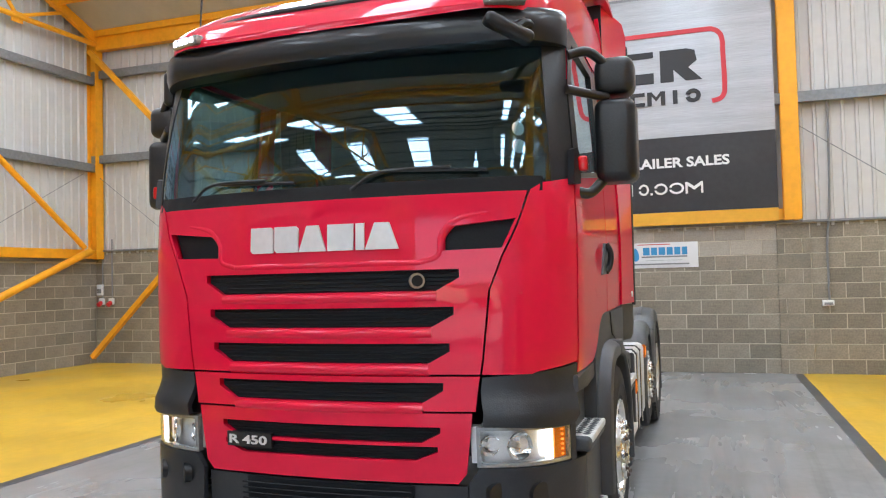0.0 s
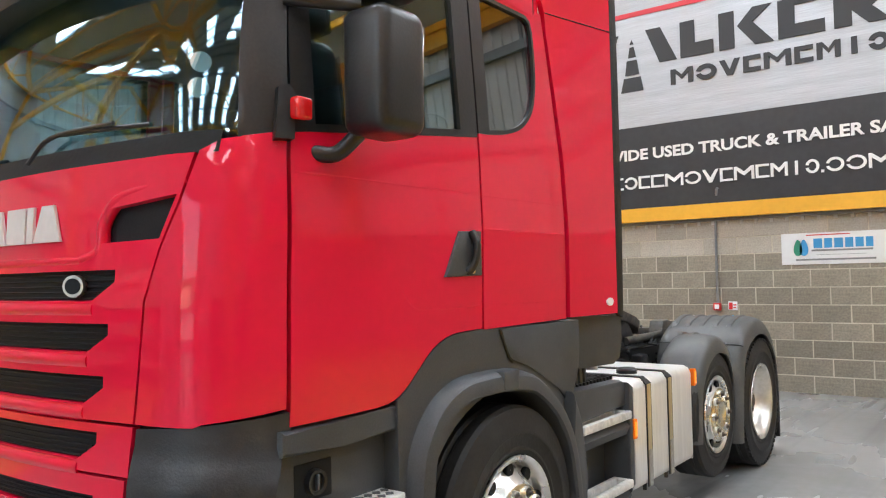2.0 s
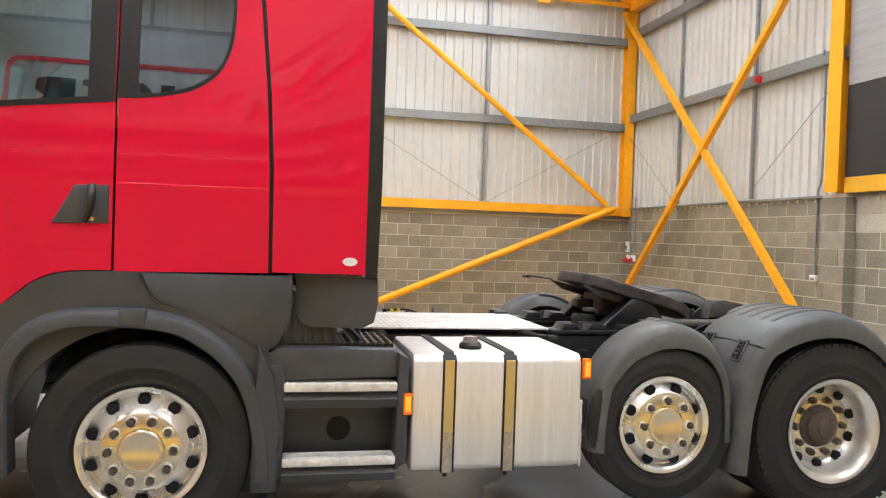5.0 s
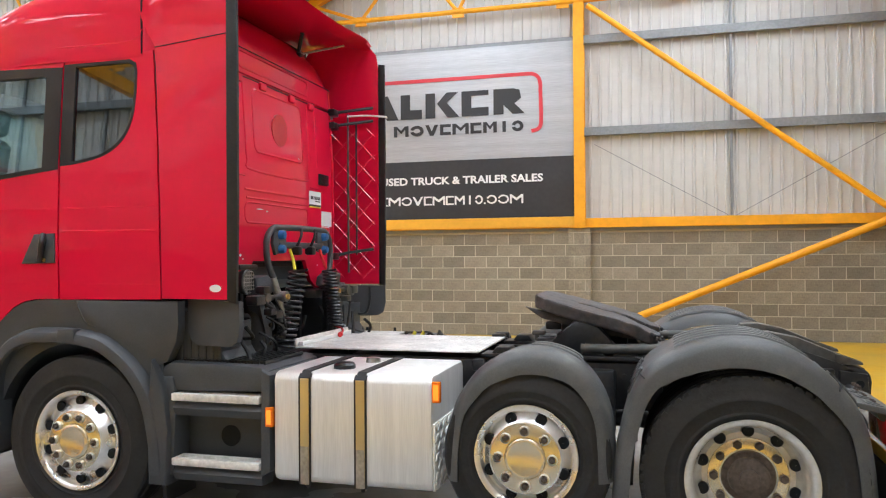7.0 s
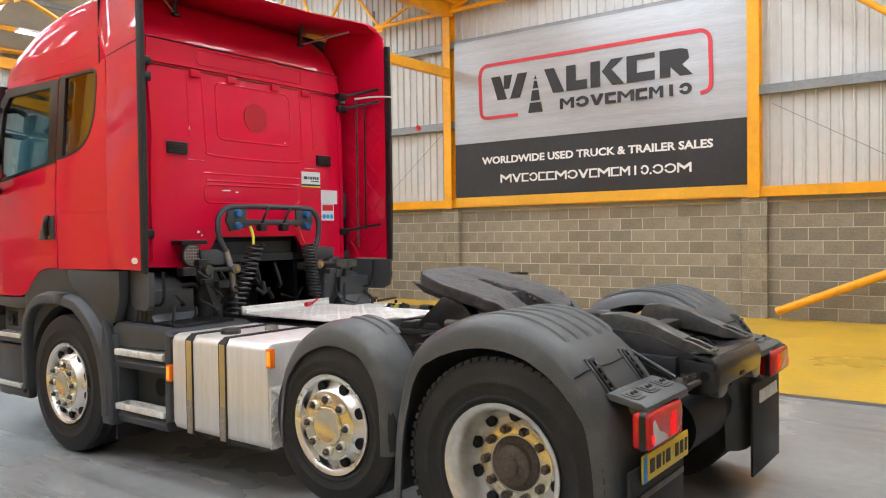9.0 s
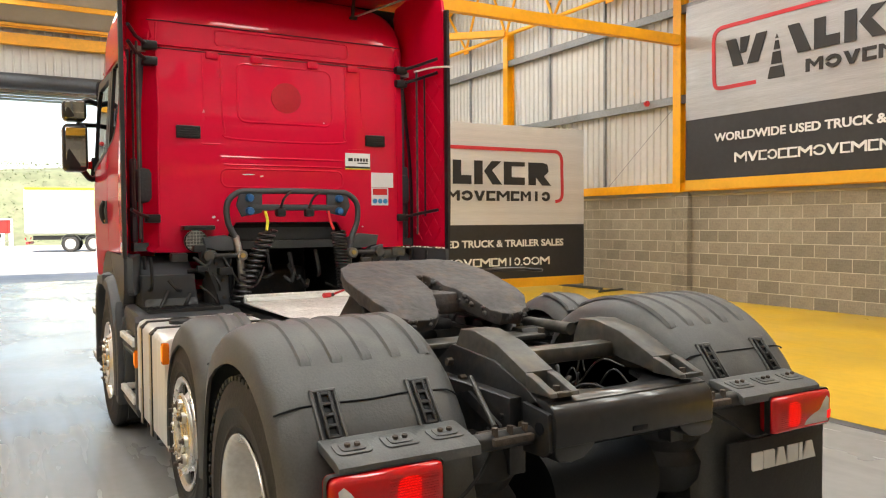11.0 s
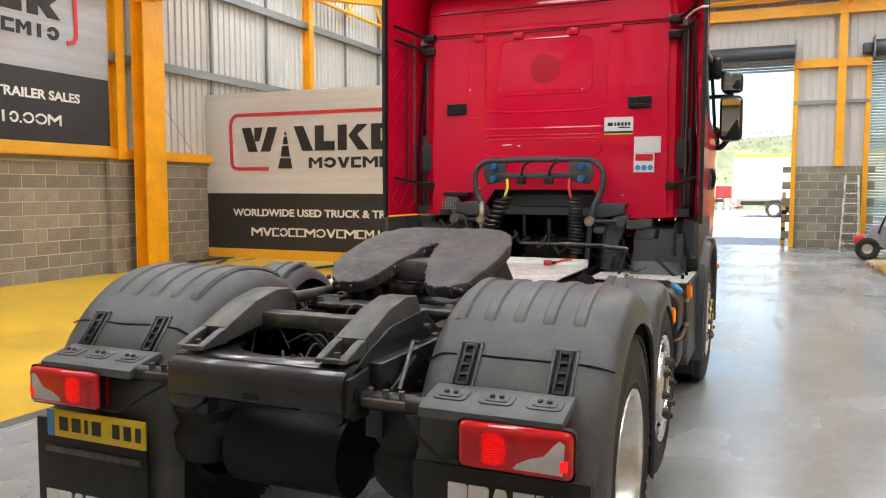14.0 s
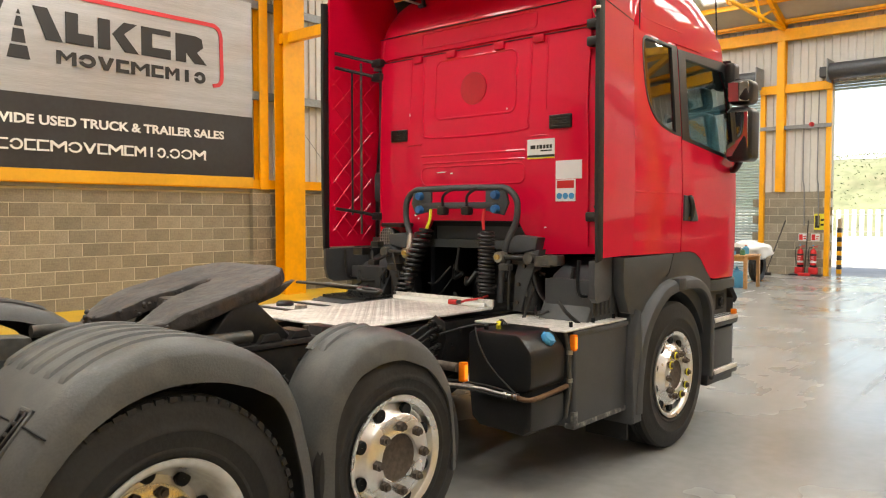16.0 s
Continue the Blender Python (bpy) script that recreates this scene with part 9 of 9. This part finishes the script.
# ---- the yard outside ----
ASPH = mat("yard_concrete", (0.42, 0.41, 0.39), 0.85, grain=0.12, scale=3, bump=0.1, var=0.15, stain=(0.25, 0.24, 0.23), stain_amt=0.3, stain_scale=0.4)
bm = bmesh.new()
vs = [bm.verts.new((x, y, -0.155)) for x, y in ((-400, -400), (400, -400), (400, 400), (-400, 400))]
bm.faces.new(vs)
setting("ground", bm, ASPH, "pale concrete yard outside the hall", "ground")
setting("ground_apron", box((HX0 - 11, -14, -0.15), (HX0 - 0.3, 14, -0.02)), ASPH, "pale concrete apron before the doorway", "ground")
GRASS = mat("bank_grass", (0.125, 0.145, 0.085), 0.9, grain=0.2, scale=0.9, bump=0.2, var=0.25, stain=(0.17, 0.16, 0.11), stain_amt=0.5, stain_scale=0.25)
bm = bmesh.new()
g = []
for i in range(60):
    row = []
    for j in range(26):
        y = -60 + i * 2.0
        f = j / 25
        x = -62 - 26 * f
        z = -0.2 + 7.5 * (1 - math.cos(math.pi * min(1, f * 1.2))) / 2 + 0.9 * noise.noise((x * 0.2, y * 0.2, 0)) * f + 0.25 * noise.noise((x, y, 3)) * min(1, 4 * f)
        row.append(bm.verts.new((x, y, z)))
    g.append(row)
for i in range(59):
    for j in range(25):
        bm.faces.new((g[i][j], g[i + 1][j], g[i + 1][j + 1], g[i][j + 1]))
tagged(part("grass_bank", bm, GRASS), "green grass bank behind the yard", "bank", "", "structure")
BUSH = mat("bush_leaves", (0.12, 0.145, 0.08), 0.8, grain=0.3, scale=3, var=0.35)
V, F = [], []
rg = random.Random(21)
for k in range(4200):
    f = rg.random() ** 0.8
    y = rg.uniform(-30, 22)
    x = -63 - 22 * f
    z = 7.5 * (1 - math.cos(math.pi * min(1, f * 1.2))) / 2
    s = rg.uniform(0.05, 0.16)
    n0 = len(V)
    c = Vector((x, y, z + rg.uniform(0, 0.3)))
    for _ in range(4):
        V.append(c + Vector((rg.uniform(-s, s), rg.uniform(-s, s), rg.uniform(-s * 0.6, s))))
    F += [(n0, n0 + 1, n0 + 2), (n0, n0 + 2, n0 + 3), (n0 + 1, n0 + 3, n0 + 2)]
me = bpy.data.meshes.new("scrub")
me.from_pydata(V, [], F)
me.materials.append(BUSH)
tagged(new("scrub", me), "low green scrub growing on the bank", "scrub", "", "stuff")
PALE_CURTAIN = mat("pale_curtain_side", (0.72, 0.68, 0.45), 0.6, grain=0.04, scale=3, var=0.08)
TIPPER_RED = mat("tipper_red", (0.45, 0.035, 0.03), 0.5, grain=0.08, scale=3, var=0.15)


def far_trailer(name, label, m, L, body_z0, body_z1, mt, axles, tipper=False):
    th = thing(name, label, "trailer", "parked trailers", m)
    part("body", box((-L / 2, -1.25, body_z0), (L / 2, 1.25, body_z1), 0.05), mt, th)
    part("frame", box((-L / 2 + 0.3, -0.5, 0.75), (L / 2, 0.5, 1.0), 0.02), CHASSIS, th)
    for x in axles:
        for y in (-1.0, 1.0):
            t = part("tyre", tyre_mesh(0.5, 0.3, 0.17, Vector((x, y, 0.5))), RUBBER, th)
            part("rim", revolve([(0.31, 0.15), (0.2, 0.12), (0.08, 0.16), (0.001, 0.16)], (x, y, 0.5), "y", 24, -1 if y < 0 else 1), RIM_PAINT, t)
            part("mudguard", prism(arch_pts(x, 0.5, 0.62, 0.6, 160, 20, 14) + arch_pts(x, 0.5, 0.58, 0.56, 20, 160, 14), "y", min(y - 0.2, y + 0.2), max(y - 0.2, y + 0.2)), FENDER, th)
    if tipper:
        part("tailgate", box((-L / 2 - 0.06, -1.22, body_z0 + 0.03), (-L / 2 - 0.002, 1.22, body_z1 + 0.25), 0.02), SIGN_RED, th)
        for z, a, b in ((1.95, -0.8, 0.7), (1.6, -0.7, 0.4)):
            part("bar", box((-L / 2 - 0.075, a, z), (-L / 2 - 0.055, b, z + 0.2), 0.01), PAPER, th)
        for x in np.linspace(-L / 2 + 0.4, L / 2 - 0.3, 6):
            part("rib", box((x - 0.04, -1.29, body_z0), (x + 0.04, -1.24, body_z1), 0.01), mt, th)
        part("top_rail", box((-L / 2, -1.3, body_z1 - 0.1), (L / 2, -1.2, body_z1 + 0.02), 0.02), PAPER, th)
    else:
        part("rear_door", box((-L / 2 - 0.05, -1.2, body_z0 + 0.1), (-L / 2 - 0.002, 1.2, body_z1 - 0.1), 0.02), PAPER, th)
        part("top_rail", box((-L / 2, -1.29, body_z1 - 0.14), (L / 2, -1.24, body_z1), 0.02), YELLOW_PLATE, th)
        part("side_rail", box((-L / 2, -1.29, body_z0), (L / 2, -1.24, body_z0 + 0.12), 0.02), GALV, th)
    part("bumper_bar", box((-L / 2, -1.2, 0.5), (-L / 2 + 0.1, 1.2, 0.65), 0.02), SIGN_RED, th)
    for y in (-1.0, 1.0):
        part("rear_lamp", box((-L / 2 - 0.05, y - 0.15, 0.75), (-L / 2, y + 0.15, 0.9), 0.02), RED_LENS, th)
    return th


far_trailer("tipper_trailer", "red tipper trailer parked in the sunlit yard", pose(-54.8, -4.2, -0.155, 0, 0, 144), 7.0, 1.05, 2.1, TIPPER_RED, (-1.6, -0.3, 1.0), True)
far_trailer("curtain_trailer", "pale yellow curtain-side trailer parked in the yard", pose(-46, 4.6, -0.155, 0, 0, 80), 10.0, 1.1, 3.9, PALE_CURTAIN, (-2.6, -1.3))
fence = thing("palisade_fence", "white palisade fence along the foot of the bank", "fence", "", pose(-61, 0, -0.155))
for i in range(46):
    part("pale", box((-0.02, -26 + i * 0.55, 0), (0.02, -26 + i * 0.55 + 0.3, 2.1), 0.01), PAPER, fence)
for z in (0.4, 1.7):
    part("rail", box((0.02, -26, z), (0.06, -1, z + 0.06)), GALV, fence)
sgn = thing("street_billboard", "blank grey billboard on a pole over the bank", "billboard", "", pose(-70, -7.0, 0))
part("face", box((-0.1, -1.75, 7.7), (0.1, 1.0, 9.5), 0.02), SHUTTER_DARK, sgn)
part("pole", tube([(0, 0, -0.2), (0, 0, 7.7)], 0.12, 12), GALV, sgn)

# ---- blockwork: courses of 225 mm, blocks of 440 by 215 mm ----
BL, BH, JT = 0.438, 0.213, 0.012


def block_mesh(name, L, material):
    bm = bmesh.new()
    add_box(bm, (0, 0, 0), (L, 0.05, BH))
    bmesh.ops.bevel(bm, geom=[e for e in bm.edges if all(abs(v.co.y) < 1e-5 for v in e.verts)], offset=0.004, segments=1, affect="EDGES")
    bmesh.ops.recalc_face_normals(bm, faces=bm.faces[:])
    me = bpy.data.meshes.new(name)
    bm.to_mesh(me)
    bm.free()
    me.materials.append(material)
    return me


MESHES = {}


def lay(name, label, m, length, top, near, openings=(), pale_courses=(), pale_span=None):
    """A skin of blocks along local x, facing local -y; blocks within 'near' (a stretch of local x) are parts, the rest is joined."""
    wall = thing(name, label, "block wall", "", m, "structure")
    stops = [0] + [v for o in openings for v in o] + [length]
    for p, q in zip(stops[::2], stops[1::2]):
        part("mortar_bed", box((p, 0.0035, 0), (q, 0.04, top)), MORTAR, wall)
    rest = bmesh.new()
    rg = random.Random(len(name) * 7 + int(length))
    made = 0
    row = 0
    z = 0.0
    while z < top - 0.05:
        h = min(BH, top - z)
        x = -(BL + JT) / 2 if row % 2 else 0.0
        while x < length - 0.02:
            a, b = max(0.0, x), min(length, x + BL)
            if b - a > 0.03 and not any(o0 < (a + b) / 2 < o1 for o0, o1 in openings):
                pale = row in pale_courses and (pale_span is None or pale_span[0] < a < pale_span[1])
                mt = BLOCK_PALE if pale else BLOCK
                off = rg.uniform(-0.0015, 0.0015)
                if near[0] <= a < near[1] and made < 450 and h > 0.2:
                    key = (round(b - a, 2), pale)
                    if key not in MESHES:
                        MESHES[key] = block_mesh("block", b - a, mt)
                    o = new("block", MESHES[key])
                    o.parent = wall
                    o.matrix_local = Matrix.Translation((a, off, z))
                    made += 1
                else:
                    add_box(rest, (a, off, z), (b, off + 0.05, z + h))
            x += BL + JT
        z += BH + JT
        row += 1
    o = part("block_rest", rest, BLOCK, wall)
    tagged(o, "", "", "", "stuff")
    return wall


lay("blockwork_b", "grey concrete block wall with pale joints", pose(HX0, HY1, 0), HX1 - HX0, BLOCK_TOP, (16.6 - 7.0, 16.6 + 7.9))
lay("blockwork_d", "grey concrete block wall with pale joints", pose(HX1, HY0, 0, 0, 0, 180), HX1 - HX0, BLOCK_TOP, (3.0, 17.0))
lay("blockwork_a", "grey concrete block wall with two pale top courses", pose(HX1, HY1, 0, 0, 0, -90), HY1 - HY0, 2.25, (0.0, 19.6), pale_courses=(8, 9), pale_span=(6.3, 13.0))
lay("blockwork_front", "grey concrete block wall between the doorways", pose(HX0, HY0, 0, 0, 0, 90), HY1 - HY0, 2.2, (4.0, 16.0), openings=[(a - HY0, b - HY0) for a, b in DOORS])


def pier(name, m, w, d, top):
    """A pier of half and whole blocks, proud of the wall, facing local -y."""
    th = thing(name, "grey concrete block pier under a steel column", "block pier", "block piers", m, "structure")
    part("core", box((-w / 2 + 0.006, -d + 0.006, 0), (w / 2 - 0.006, 0, top)), MORTAR, th)
    z, row = 0.0, 0
    while z < top - 0.05:
        h = min(BH, top - z)
        cuts = ((-w / 2, w / 2),) if row % 2 else ((-w / 2, -w / 2 + 0.1), (-w / 2 + 0.11, w / 2 - 0.11), (w / 2 - 0.1, w / 2))
        for a, b in cuts:
            part("block", box((a, -d, z), (b, -0.002, z + h), 0.003, 1), BLOCK, th)
        z += BH + JT
        row += 1


for x in COLS_X[1:]:
    pier("block_pier", pose(x - 0.02, HY1, 0), 0.42, 0.12, BLOCK_TOP + 0.05)
    pier("block_pier", pose(x + (0.42 if x == -4.62 else 0), HY0, 0, 0, 0, 180), 0.42, 0.12, BLOCK_TOP + 0.05)
pier("block_pier", pose(HX1, 3.72, 0, 0, 0, -90), 0.45, 0.16, 2.28)
pier("block_pier", pose(HX1, -2.98, 0, 0, 0, -90), 0.45, 0.03, 2.28)
for y, s in ((HY1, -1), (HY0, 1)):
    beam("sill_plate", (HX0, y + s * 0.01, BLOCK_TOP + 0.035), (HX1, y + s * 0.01, BLOCK_TOP + 0.035), 0.10, 0.07, GALV, "grey metal sill on top of the block wall", "sill")
beam("sill_plate", (HX1 - 0.01, HY0, 2.27), (HX1 - 0.01, HY1, 2.27), 0.10, 0.035, GALV, "grey metal sill on top of the block wall", "sill")
ybeam((HX1 - 0.10, 3.55, 2.385), (HX1 - 0.10, -2.85, 2.385), 0.06, 0.17)
